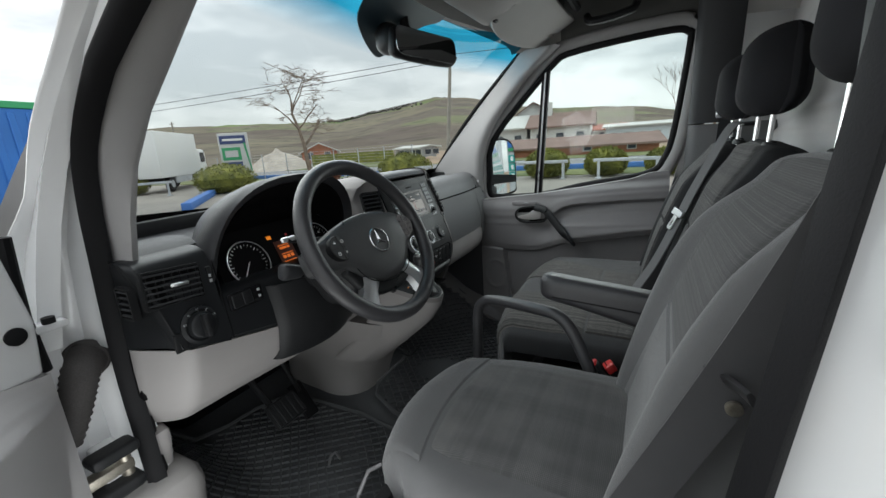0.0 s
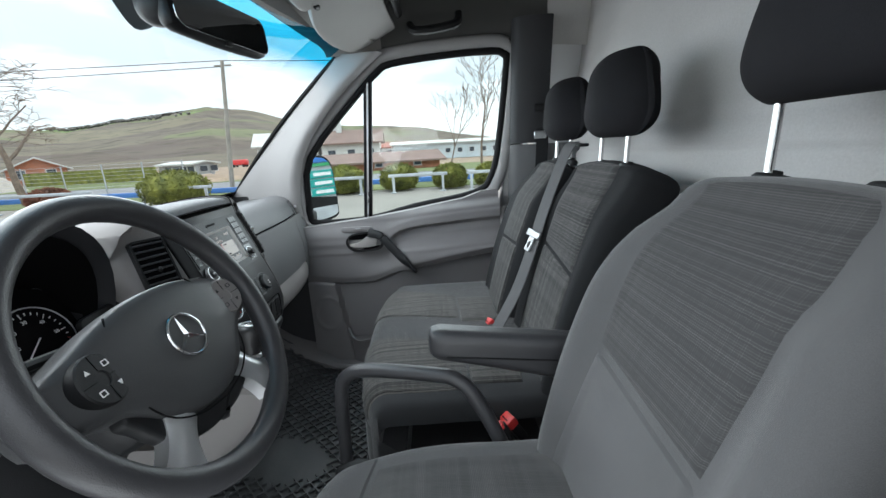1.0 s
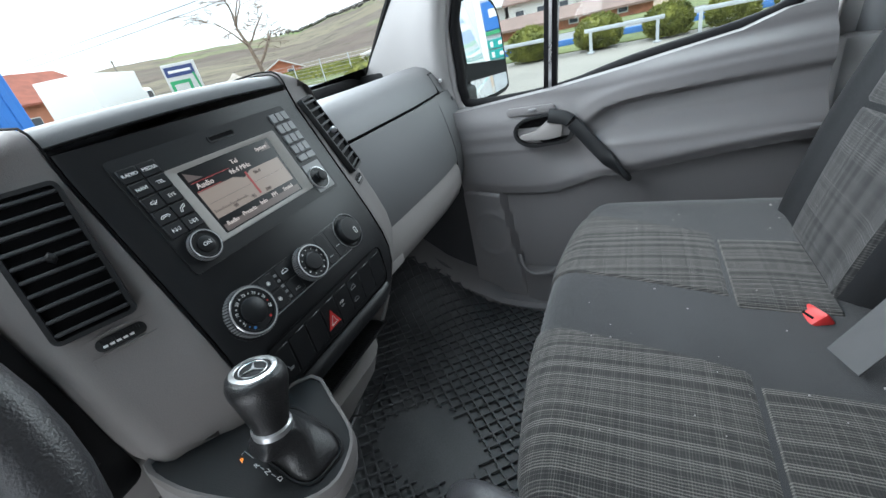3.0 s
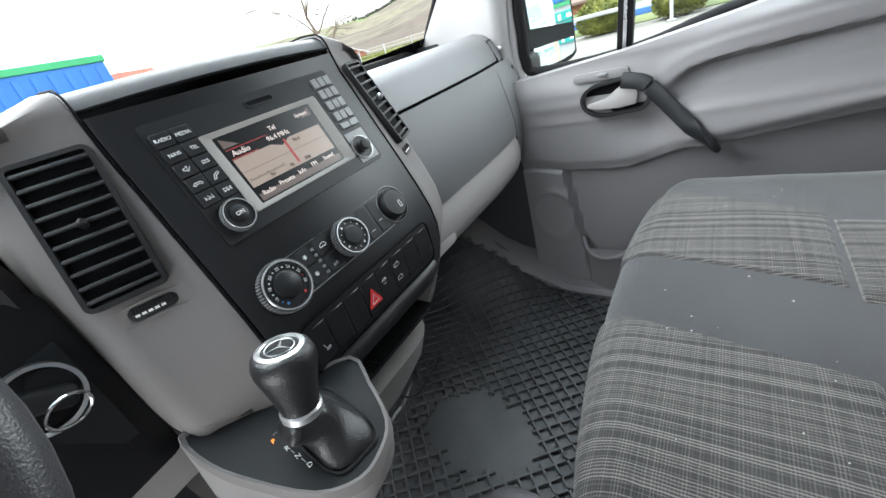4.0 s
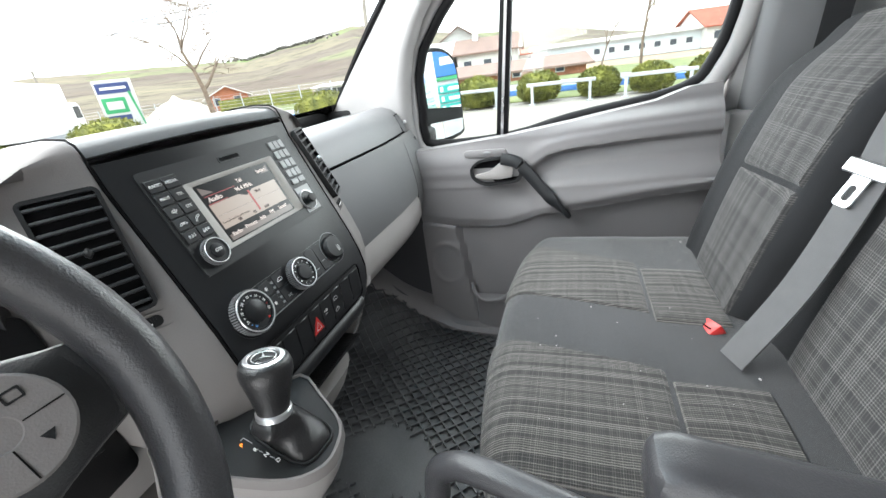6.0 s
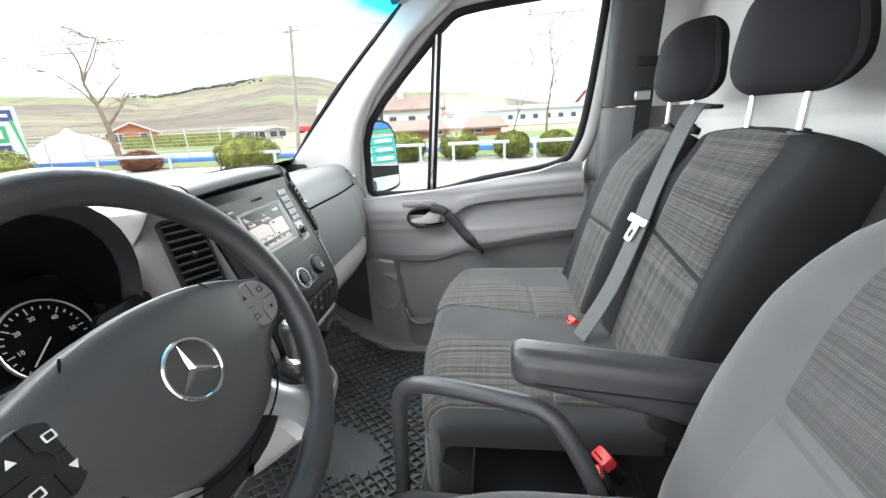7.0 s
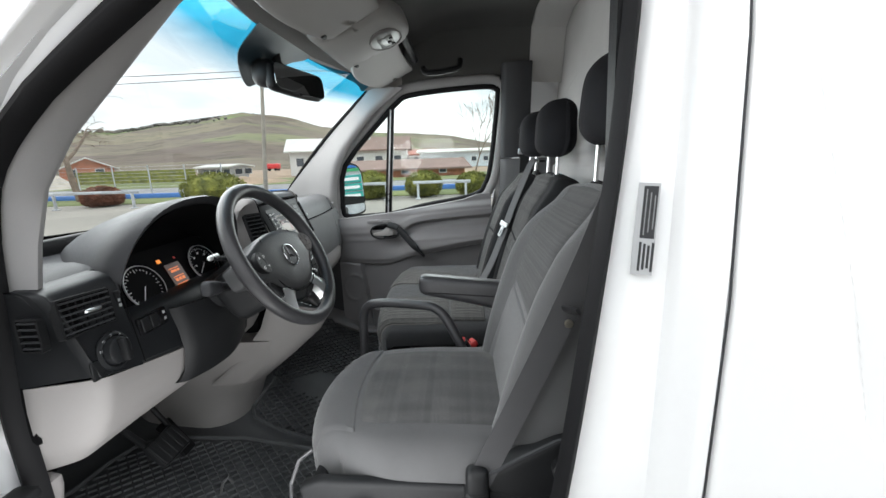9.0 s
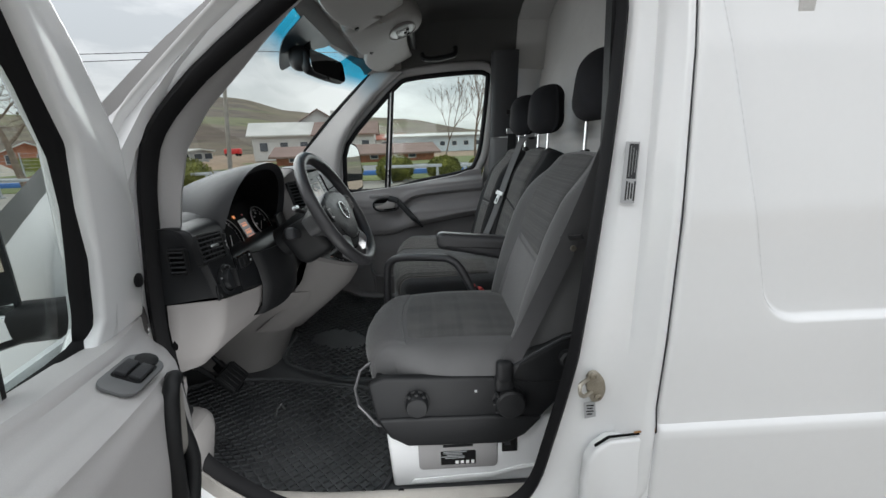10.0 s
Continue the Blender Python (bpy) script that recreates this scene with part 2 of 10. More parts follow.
def plaid(name, dark, light, across, along, pitch=0.0042, amount=(0.8, 0.5), ribs=0.0, wear=0.0, group=0.022):
    """Woven cloth: clustered pale threads both ways over a dark ground; ribs adds dark cross ribs."""
    m = bpy.data.materials.new(name)
    m.use_nodes = True
    N, L = m.node_tree.nodes, m.node_tree.links
    bsdf = N["Principled BSDF"]
    tc = N.new("ShaderNodeTexCoord")
    v = tc.outputs["Object"]
    a, op = threads(N, L, v, across, pitch, 3.1, 1.6, group)
    b, op = threads(N, L, v, along, pitch * 0.9, 7.7, 1.6, group * 0.9)
    weave = N.new("ShaderNodeTexNoise")
    weave.inputs["Scale"].default_value, weave.inputs["Detail"].default_value = 900.0, 1
    L.new(v, weave.inputs["Vector"])
    broad = N.new("ShaderNodeTexNoise")
    broad.inputs["Scale"].default_value, broad.inputs["Detail"].default_value = 8.0, 4
    L.new(v, broad.inputs["Vector"])
    total = op("ADD", op("MULTIPLY", a, amount[0]), op("MULTIPLY", b, amount[1]))
    total = op("MULTIPLY", total, op("MULTIPLY_ADD", weave.outputs["Fac"], 1.3))
    total.node.inputs[1].links[0].from_node.inputs[2].default_value = 0.30
    total = op("ADD", total, op("MULTIPLY", broad.outputs["Fac"], 0.16))
    if ribs:
        c, op = threads(N, L, v, along, 0.0075, 1.9, 4.0, 0.05)
        total = op("SUBTRACT", total, op("MULTIPLY", c, ribs))
    ramp = N.new("ShaderNodeValToRGB")
    ramp.color_ramp.elements[0].position, ramp.color_ramp.elements[0].color = 0.05, (*dark, 1)
    ramp.color_ramp.elements[1].position, ramp.color_ramp.elements[1].color = 0.85, (*light, 1)
    L.new(total, ramp.inputs["Fac"])
    mx = N.new("ShaderNodeMix")
    mx.data_type = "RGBA"
    mr = N.new("ShaderNodeMapRange")
    mr.inputs["From Min"].default_value, mr.inputs["From Max"].default_value, mr.inputs["To Max"].default_value = 0.48, 0.75, wear
    L.new(broad.outputs["Fac"], mr.inputs["Value"])
    L.new(mr.outputs["Result"], mx.inputs[0])
    L.new(ramp.outputs["Color"], mx.inputs[6])
    mx.inputs[7].default_value = (0.12, 0.118, 0.115, 1)
    L.new(mx.outputs[2], bsdf.inputs["Base Color"])
    bsdf.inputs["Roughness"].default_value = 0.92
    bsdf.inputs["Specular IOR Level"].default_value = 0.2
    bsdf.inputs["Sheen Weight"].default_value = 0.12
    bp = N.new("ShaderNodeBump")
    bp.inputs["Strength"].default_value, bp.inputs["Distance"].default_value = 0.5, 0.001
    L.new(total, bp.inputs["Height"])
    L.new(bp.outputs["Normal"], bsdf.inputs["Normal"])
    return m


def glow(name, colour, strength):
    m = bpy.data.materials.new(name)
    m.use_nodes = True
    b = m.node_tree.nodes["Principled BSDF"]
    b.inputs["Base Color"].default_value = (*[c * 0.12 for c in colour], 1)
    b.inputs["Roughness"].default_value = 0.3
    b.inputs["Emission Color"].default_value = (*colour, 1)
    b.inputs["Emission Strength"].default_value = strength
    return m


def clear_glass(name, tint=(0.93, 0.97, 0.96), band=None):
    """Thin pane: clear with a mirror-like gloss at grazing angles. band: (z from, z to, colour) of a sun strip."""
    m = bpy.data.materials.new(name)
    m.use_nodes = True
    N, L = m.node_tree.nodes, m.node_tree.links
    N.clear()
    out = N.new("ShaderNodeOutputMaterial")
    tr = N.new("ShaderNodeBsdfTransparent")
    tr.inputs["Color"].default_value = (*tint, 1)
    gl = N.new("ShaderNodeBsdfGlossy")
    gl.inputs["Roughness"].default_value = 0.02
    lw = N.new("ShaderNodeLayerWeight")
    lw.inputs["Blend"].default_value = 0.5
    pw = N.new("ShaderNodeMath")
    pw.operation = "POWER"
    pw.inputs[1].default_value = 5.0
    fr = N.new("ShaderNodeMapRange")
    fr.inputs["To Min"].default_value, fr.inputs["To Max"].default_value = 0.025, 0.8
    L.new(lw.outputs["Facing"], pw.inputs[0])
    L.new(pw.outputs[0], fr.inputs["Value"])
    mx = N.new("ShaderNodeMixShader")
    L.new(fr.outputs["Result"], mx.inputs["Fac"])
    L.new(tr.outputs["BSDF"], mx.inputs[1])
    L.new(gl.outputs["BSDF"], mx.inputs[2])
    L.new(mx.outputs["Shader"], out.inputs["Surface"])
    if band:
        tc = N.new("ShaderNodeTexCoord")
        sp = N.new("ShaderNodeSeparateXYZ")
        mr = N.new("ShaderNodeMapRange")
        mr.inputs["From Min"].default_value, mr.inputs["From Max"].default_value = band[0], band[1]
        rp = N.new("ShaderNodeMix")
        rp.data_type = "RGBA"
        rp.inputs[6].default_value, rp.inputs[7].default_value = (*tint, 1), (*band[2], 1)
        L.new(tc.outputs["Object"], sp.inputs["Vector"])
        L.new(sp.outputs["Z"], mr.inputs["Value"])
        L.new(mr.outputs["Result"], rp.inputs[0])
        L.new(rp.outputs[2], tr.inputs["Color"])
    return m


M_DASH = material("grey_dash_plastic", (0.122, 0.125, 0.129), 0.45, vary=0.06, scale=5, fine=900, bump=0.05, fine_bump=0.35)
M_SURROUND = material("mid_grey_surround", (0.185, 0.175, 0.171), 0.6, spec=0.14, vary=0.05, scale=4, fine=900, bump=0.05, fine_bump=0.3)
M_HOOD = material("dark_grained_pad", (0.030, 0.031, 0.034), 0.5, vary=0.08, scale=5, fine=900, bump=0.05, fine_bump=0.4, spec=0.28)
M_PAD = material("grained_dash_cap", (0.062, 0.064, 0.067), 0.50, vary=0.06, scale=5, fine=900, bump=0.05, fine_bump=0.45, spec=0.32)
M_CONSOLE = material("grey_console_plastic", (0.235, 0.225, 0.220), 0.6, vary=0.07, scale=5, fine=900, bump=0.06, fine_bump=0.35, spec=0.25)
M_LENS = material("clear_lamp_lens", (0.15, 0.15, 0.15), 0.4, vary=0.05, bump=0, fine_bump=0.05, coat=0.1)
M_HUB = material("grained_wheel_hub", (0.050, 0.051, 0.053), 0.42, vary=0.06, scale=8, fine=900, bump=0.04, fine_bump=0.4, spec=0.4)
M_EDGE = material("satin_grey_edge", (0.17, 0.175, 0.18), 0.38, vary=0.05, bump=0, fine_bump=0.1)
M_BEZEL = material("warm_grey_bezel", (0.30, 0.285, 0.265), 0.5, vary=0.05, bump=0, fine_bump=0.15)
M_KNOB = material("knob_leather", (0.018, 0.018, 0.019), 0.38, vary=0.2, scale=30, fine=600, bump=0.1, fine_bump=0.6)
M_BENCH = material("bench_plain_cloth", (0.032, 0.033, 0.035), 0.95, vary=0.2, scale=6, fine=1100, bump=0.25, fine_bump=0.5, spec=0.2)
M_SLAT = material("vent_slat_black", (0.009, 0.009, 0.010), 0.45, spec=0.22, vary=0.05, bump=0, fine_bump=0.1)
M_DASH_LIGHT = material("light_grey_plastic", (0.275, 0.262, 0.257), 0.6, vary=0.05, scale=4, fine=900, bump=0.05, fine_bump=0.3)
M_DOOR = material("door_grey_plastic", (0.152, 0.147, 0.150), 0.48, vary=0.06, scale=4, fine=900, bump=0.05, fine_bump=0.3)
# Same door plastic, lightened: the open door's daylight is put into the colour.
M_DOOR_LIT = material("daylit_door_plastic", (0.45, 0.44, 0.44), 0.5, vary=0.05, scale=4, fine=900, bump=0.05, fine_bump=0.3)
M_BLACK = material("black_plastic", (0.011, 0.0115, 0.0125), 0.5, spec=0.26, vary=0.1, scale=8, fine=900, bump=0.04, fine_bump=0.3)
M_FASCIA = material("satin_black_fascia", (0.012, 0.013, 0.0145), 0.42, spec=0.28, vary=0.06, scale=5, fine=1200, bump=0.03, fine_bump=0.12)
M_GLOSS = material("gloss_black", (0.008, 0.008, 0.009), 0.15, vary=0.05, scale=8, bump=0, fine_bump=0)
# Near black: shade of recesses put into the colour, shared with real dark joints.
M_DARK = material("shade_and_joint_black", (0.0035, 0.0035, 0.004), 0.8, spec=0.1, vary=0.1, bump=0, fine_bump=0.1)
M_RUBBER = material("black_rubber", (0.007, 0.007, 0.008), 0.65, spec=0.18, vary=0.12, scale=10, fine=500, bump=0.1, fine_bump=0.25)
M_MAT = material("rubber_floor_mat", (0.048, 0.051, 0.055), 0.46, vary=0.25, scale=5, fine=300, bump=0.15, fine_bump=0.2, rvary=0.14, second=(0.080, 0.084, 0.088))
M_LEATHER = material("wheel_leather", (0.036, 0.036, 0.039), 0.38, vary=0.12, scale=12, fine=700, bump=0.08, fine_bump=0.4)
M_SILVER = material("satin_silver", (0.62, 0.63, 0.64), 0.32, metal=0.85, vary=0.05, bump=0, fine_bump=0.03)
M_CHROME = material("chrome", (0.66, 0.66, 0.67), 0.2, metal=1.0, vary=0.03, bump=0, fine_bump=0)
M_STEEL = material("zinc_steel", (0.42, 0.39, 0.33), 0.4, metal=0.9, vary=0.2, scale=30, bump=0.05, fine_bump=0.1)
M_CLOTH = material("plain_seat_cloth", (0.084, 0.084, 0.086), 0.95, vary=0.14, scale=6, fine=1100, bump=0.25, fine_bump=0.5, spec=0.2)
M_CLOTH_SIDE = material("side_seat_cloth", (0.018, 0.0185, 0.020), 0.95, vary=0.12, scale=7, fine=1100, bump=0.25, fine_bump=0.5, spec=0.2)
for m_ in (M_CLOTH, M_BENCH):
    m_.node_tree.nodes["Principled BSDF"].inputs["Sheen Weight"].default_value = 0.25
M_HEADREST = material("headrest_cloth", (0.016, 0.016, 0.018), 0.95, vary=0.15, scale=9, fine=1000, bump=0.2, fine_bump=0.4, spec=0.15)
M_PLAID_SEAT = plaid("plaid_seat_cloth", (0.022, 0.022, 0.022), (0.138, 0.131, 0.122), 0, 1, 0.0034, (0.92, 0.34), wear=0.08, group=0.011)
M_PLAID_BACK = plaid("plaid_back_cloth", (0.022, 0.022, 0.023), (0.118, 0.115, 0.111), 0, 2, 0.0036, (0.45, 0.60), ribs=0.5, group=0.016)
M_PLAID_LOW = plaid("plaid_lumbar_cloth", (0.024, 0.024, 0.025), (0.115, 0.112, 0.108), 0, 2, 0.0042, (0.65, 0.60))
# Darker copy of the bench plaid; the outer seat's shade is in its colour.
M_PLAID_SHADED = plaid("plaid_shaded_cloth", (0.016, 0.016, 0.017), (0.085, 0.083, 0.080), 0, 2, 0.0042, (0.55, 0.50))
M_WORN = plaid("worn_driver_cloth", (0.055, 0.055, 0.056), (0.145, 0.143, 0.140), 0, 1, 0.0032, (0.30, 0.35), wear=0.60, group=0.05)
M_RIBBED = plaid("ribbed_driver_cloth", (0.048, 0.048, 0.049), (0.125, 0.124, 0.122), 0, 2, 0.0030, (0.16, 0.42), ribs=0.45, group=0.012)
M_RAIL_DARK = material("dull_dark_steel", (0.16, 0.16, 0.165), 0.4, metal=0.7, vary=0.15, bump=0, fine_bump=0.05)
M_STEEL_DARK = material("dark_coated_steel", (0.03, 0.03, 0.032), 0.35, metal=0.3, vary=0.1, bump=0, fine_bump=0.05)
M_BELT = material("seat_belt_webbing", (0.085, 0.085, 0.088), 0.8, vary=0.08, scale=40, fine=1500, bump=0.1, fine_bump=0.4)
# Belt webbing again, darkened: the shade beside the driver's backrest is in the colour.
M_BELT_SHADED = material("shaded_belt_webbing", (0.05, 0.05, 0.053), 0.75, vary=0.08, scale=40, fine=1500, bump=0.1, fine_bump=0.4)
M_WHITE = material("white_body_paint", (0.74, 0.75, 0.76), 0.22, vary=0.025, scale=1.6, fine=60, bump=0.02, fine_bump=0.0, coat=0.6, rvary=0.05)
M_BULK = material("grey_bulkhead_lining", (0.50, 0.495, 0.485), 0.85, vary=0.08, scale=3, fine=260, bump=0.3, fine_bump=0.4)
M_HEADLINER = material("dark_headliner", (0.075, 0.075, 0.072), 0.95, vary=0.08, scale=4, fine=900, bump=0.1, fine_bump=0.5)
M_VISOR = material("visor_vinyl", (0.28, 0.272, 0.26), 0.7, vary=0.05, scale=5, fine=700, bump=0.08, fine_bump=0.35)
M_PILLAR = material("pillar_trim", (0.29, 0.285, 0.285), 0.65, vary=0.05, scale=4, fine=800, bump=0.06, fine_bump=0.4)
M_SILL = material("sill_plastic", (0.33, 0.315, 0.29), 0.6, vary=0.14, scale=9, fine=600, bump=0.1, fine_bump=0.3)
M_FRIT = material("printed_dark_tint", (0.022, 0.040, 0.052), 0.4, vary=0.05, bump=0, fine_bump=0)
M_MIRROR_DIM = material("dimming_mirror", (0.20, 0.205, 0.21), 0.02, metal=1.0, vary=0.0, bump=0, fine_bump=0, rvary=0.0)
M_RED = material("red_plastic", (0.55, 0.03, 0.03), 0.4, vary=0.06, bump=0, fine_bump=0.05)
M_WHITE_MARK = material("white_print", (0.75, 0.75, 0.75), 0.6, vary=0.03, bump=0, fine_bump=0)
M_GREY_MARK = material("grey_print", (0.35, 0.36, 0.37), 0.6, vary=0.03, bump=0, fine_bump=0)
M_RED_MARK = material("red_print", (0.5, 0.02, 0.02), 0.6, vary=0.03, bump=0, fine_bump=0)
M_BLUE_MARK = material("blue_print", (0.05, 0.2, 0.5), 0.6, vary=0.03, bump=0, fine_bump=0)
M_AMBER = glow("amber_lamp", (1.0, 0.28, 0.02), 0.5)
M_ORANGE_LCD = glow("orange_display", (1.0, 0.22, 0.03), 0.38)
M_LCD_BACK = glow("orange_display_back", (0.30, 0.05, 0.01), 0.02)
M_SCREEN = glow("screen_beige", (0.62, 0.51, 0.43), 0.125)
M_SCREEN_DARK = glow("screen_dark", (0.30, 0.22, 0.21), 0.045)
M_SCREEN_MID = glow("screen_mid", (0.45, 0.36, 0.33), 0.06)
M_SCREEN_RED = glow("screen_red", (0.5, 0.06, 0.06), 0.18)
M_SCREEN_TEXT = glow("screen_text", (0.9, 0.8, 0.75), 0.20)
M_RUST = material("rust_stain", (0.25, 0.13, 0.05), 0.8, vary=0.4, scale=60, bump=0.2, fine_bump=0.2)
M_BOOT = material("dusty_rubber_boot", (0.060, 0.056, 0.055), 0.7, spec=0.25, vary=0.2, scale=14, fine=400, bump=0.1, fine_bump=0.3)
M_GLASS = clear_glass("side_glass")
M_WINDSCREEN = clear_glass("windscreen_glass", (0.86, 0.895, 0.885), (2.035, 2.10, (0.03, 0.36, 0.55)))
M_MIRROR = material("mirror_silver", (0.85, 0.86, 0.87), 0.01, metal=1.0, vary=0.0, bump=0, fine_bump=0, rvary=0.0)
# ---- van shell ----
def side_x(z):
    """Half width of the van's side at a height, with its lean above the waist."""
    return 0.912 - 0.177 * (max(z, 1.30) - 1.493)


def offset2(pts, d):
    """A closed outline moved outwards (it runs anticlockwise) by d, or by d(i)."""
    out = []
    n = len(pts)
    for i in range(n):
        a, b = Vector(pts[i - 1]), Vector(pts[(i + 1) % n])
        t = (b - a).normalized()
        dd = d(i) if callable(d) else d
        out.append((pts[i][0] + t.y * dd, pts[i][1] - t.x * dd))
    return out


def dense(pts, n=3):
    """A closed outline made smooth."""
    p = [Vector((a, b, 0)) for a, b in pts]
    ring = [p[-1]] + p + [p[0], p[1]]
    c = curve(ring, n)
    return [(v.x, v.y) for v in c[n:n + n * len(pts)]]


def sheet(xs, ys, fn, thick=None):
    """A surface over a grid; thick moves a second skin, closed round the edge."""
    bm = bmesh.new()
    rows = [[bm.verts.new(fn(x, y)) for x in xs] for y in ys]
    for a, b in zip(rows, rows[1:]):
        for i in range(len(xs) - 1):
            bm.faces.new((a[i], a[i + 1], b[i + 1], b[i]))
    if thick is not None:
        th = Vector(thick)
        back = [[bm.verts.new(v.co + th) for v in r] for r in rows]
        for a, b in zip(back, back[1:]):
            for i in range(len(xs) - 1):
                bm.faces.new((a[i], b[i], b[i + 1], a[i + 1]))
        loop_a = rows[0] + [r[-1] for r in rows[1:]] + rows[-1][-2::-1] + [r[0] for r in rows[-2:0:-1]]
        loop_b = back[0] + [r[-1] for r in back[1:]] + back[-1][-2::-1] + [r[0] for r in back[-2:0:-1]]
        n = len(loop_a)
        for i in range(n):
            j = (i + 1) % n
            bm.faces.new((loop_a[i], loop_b[i], loop_b[j], loop_a[j]))
    return fix(bm)


def span(a, b, n):
    return [a + (b - a) * i / (n - 1) for i in range(n)]


def step(a, b, v):
    t = max(0.0, min(1.0, (v - a) / (b - a)))
    return t * t * (3 - 2 * t)


# floor and front wall of the cab
def floor_z(x, y):
    """The cab floor rises towards the front, more steeply beside the wheel housings."""
    return 0.785 + 0.12 * max(0.0, y - 0.55) + 0.55 * max(0.0, y - 0.74) * step(0.52, 0.80, abs(x))


floor = part("floor", sheet(span(-0.90, 0.90, 61), span(-0.42, 1.37, 61), lambda x, y: (x, y, floor_z(x, y) - 0.006), (0, 0, -0.06)), M_MAT)
tagged(floor, "black cab floor of a panel van under rubber mats", "floor", kind="structure")
# Front wall coloured near black: the footwell's shade is put into its colour.
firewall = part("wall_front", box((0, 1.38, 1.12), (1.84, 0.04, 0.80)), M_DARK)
tagged(firewall, "front wall of the cab behind the dashboard, coloured near black for shade", "wall", kind="structure")

# bulkhead: lining with soft pressed ribs
def bulk(x, z):
    rib = 0.014 * (1 - step(1.722, 1.742, z + 0.012 * x)) + 0.008 * math.exp(-((z - 1.80 + 0.05 * (x + 0.1) ** 2) / 0.016) ** 2)
    rib -= 0.007 * math.exp(-((z - 1.645 + 0.01 * x) / 0.006) ** 2) + 0.006 * math.exp(-((z - 2.02 - 0.35 * (0.85 - x)) / 0.008) ** 2) * step(0.1, 0.3, x)
    wav = 0.004 * noise.noise((x * 3.1, z * 2.7, 0.4)) + 0.0035 * noise.noise((x * 1.3, z * 13.0, 2.0)) + 0.0015 * noise.noise((x * 4.0, z * 26.0, 5.0))
    lean = 0.03 * step(1.6, 2.4, z)
    return (x, -0.412 + rib + wav - lean, z)


bulkhead = part("wall_bulkhead", sheet(span(-0.90, 0.90, 60), span(0.74, 2.44, 300), bulk, (0, -0.03, 0)), M_BULK)
tagged(bulkhead, "light grey lined bulkhead wall behind the seats", "wall", kind="structure")

# headliner
def roof_ring(zc, zs, xs):
    arc = [(xs, zs), (xs - 0.012, zs + (zc - zs) * 0.48), (xs - 0.05, zs + (zc - zs) * 0.82), (xs - 0.16, zs + (zc - zs) * 0.97), (0, zc)]
    half = [(a, b) for a, b in arc]
    return half + [(-a, b) for a, b in half[-2::-1]]


rings = []
for y, zc, zs, xs in ((-0.27, 2.435, 2.14, 0.803), (0.0, 2.44, 2.15, 0.80), (0.20, 2.42, 2.15, 0.80), (0.30, 2.36, 2.145, 0.80), (0.38, 2.29, 2.14, 0.80)):
    inner = roof_ring(zc, zs, xs)
    outer = [(a * 1.06, b + 0.05) for a, b in inner]
    rings.append([(a, y, b) for a, b in inner] + [(a, y, b) for a, b in reversed(outer)])
ceiling = part("ceiling", loft(rings), M_HEADLINER)
tagged(ceiling, "dark grey fabric headliner of a van cab", "ceiling", kind="structure")
rings = []
for y, zc, zs, xs in ((-0.44, 2.43, 2.13, 0.805), (-0.272, 2.434, 2.14, 0.803)):
    inner = roof_ring(zc, zs, xs)
    outer = [(a * 1.06, b + 0.05) for a, b in inner]
    rings.append([(a, y, b) for a, b in inner] + [(a, y, b) for a, b in reversed(outer)])
tagged(part("wall_bulkhead_top", loft(rings), M_BULK), "light grey upper lining beside the bulkhead", "wall", kind="structure")
rings = []
for y, zc, zs, xs in ((0.38, 2.285, 2.138, 0.80), (0.46, 2.235, 2.135, 0.79), (0.54, 2.20, 2.132, 0.78), (0.62, 2.17, 2.125, 0.76), (0.67, 2.155, 2.118, 0.74)):
    inner = roof_ring(zc, zs, xs)
    outer = [(a * 1.05, b + 0.05) for a, b in inner]
    rings.append([(a, y - 0.10 * (a / 0.8) ** 2 * step(0.4, 0.65, y), b) for a, b in inner] + [(a, y - 0.10 * (a / 0.8) ** 2 * step(0.4, 0.65, y), b) for a, b in reversed(outer)])
header = part("trim_header", loft(rings), M_VISOR)
tagged(header, "grey moulded header trim above the windscreen", "trim", kind="structure")

# windscreen
def screen(u, v):
    bot = Vector((0.92 * u, 1.28 - 0.16 * u * u, 1.545 + 0.035 * u * u))
    top = Vector((0.77 * u, 0.665 - 0.11 * u * u, 2.15 - 0.025 * u * u))
    p = bot.lerp(top, v)
    p.y += 0.03 * math.sin(math.pi * v)
    return p


windscreen = part("window_windscreen", sheet(span(-1, 1, 25), span(0, 1.06, 14), screen), M_WINDSCREEN)
tagged(windscreen, "curved windscreen with a blue sun strip along its top", "window", kind="structure")
windscreen.visible_shadow = False
frit = [screen(p.x, p.y) + Vector((0, -0.006, -0.004)) for p in curve([(-0.30, 1.055, 0), (-0.285, 0.99, 0), (-0.265, 0.92, 0), (-0.20, 0.875, 0), (-0.08, 0.825, 0), (0.0, 0.81, 0), (0.05, 0.86, 0), (0.085, 0.92, 0), (0.14, 0.965, 0), (0.22, 1.0, 0), (0.24, 1.055, 0)], 3)]
part("frit", slab(frit, (0, 0.002, 0.0015)), M_FRIT, windscreen, "black printed patch behind the mirror")
band = [[screen(u, v) + Vector((0, -0.006, 0)) for u in span(-0.99, 0.99, 25)] for v in (0.0, 0.085)]
band[1] = [screen(u, 0.085 + 0.07 * max(0.0, -u - 0.25)) + Vector((0, -0.006, 0)) for u in span(-0.99, 0.99, 25)]
part("frit_band", loft([list(p) for p in zip(band[0], band[1])], False, False), M_GLOSS, windscreen, "black printed band along the foot of the glass")
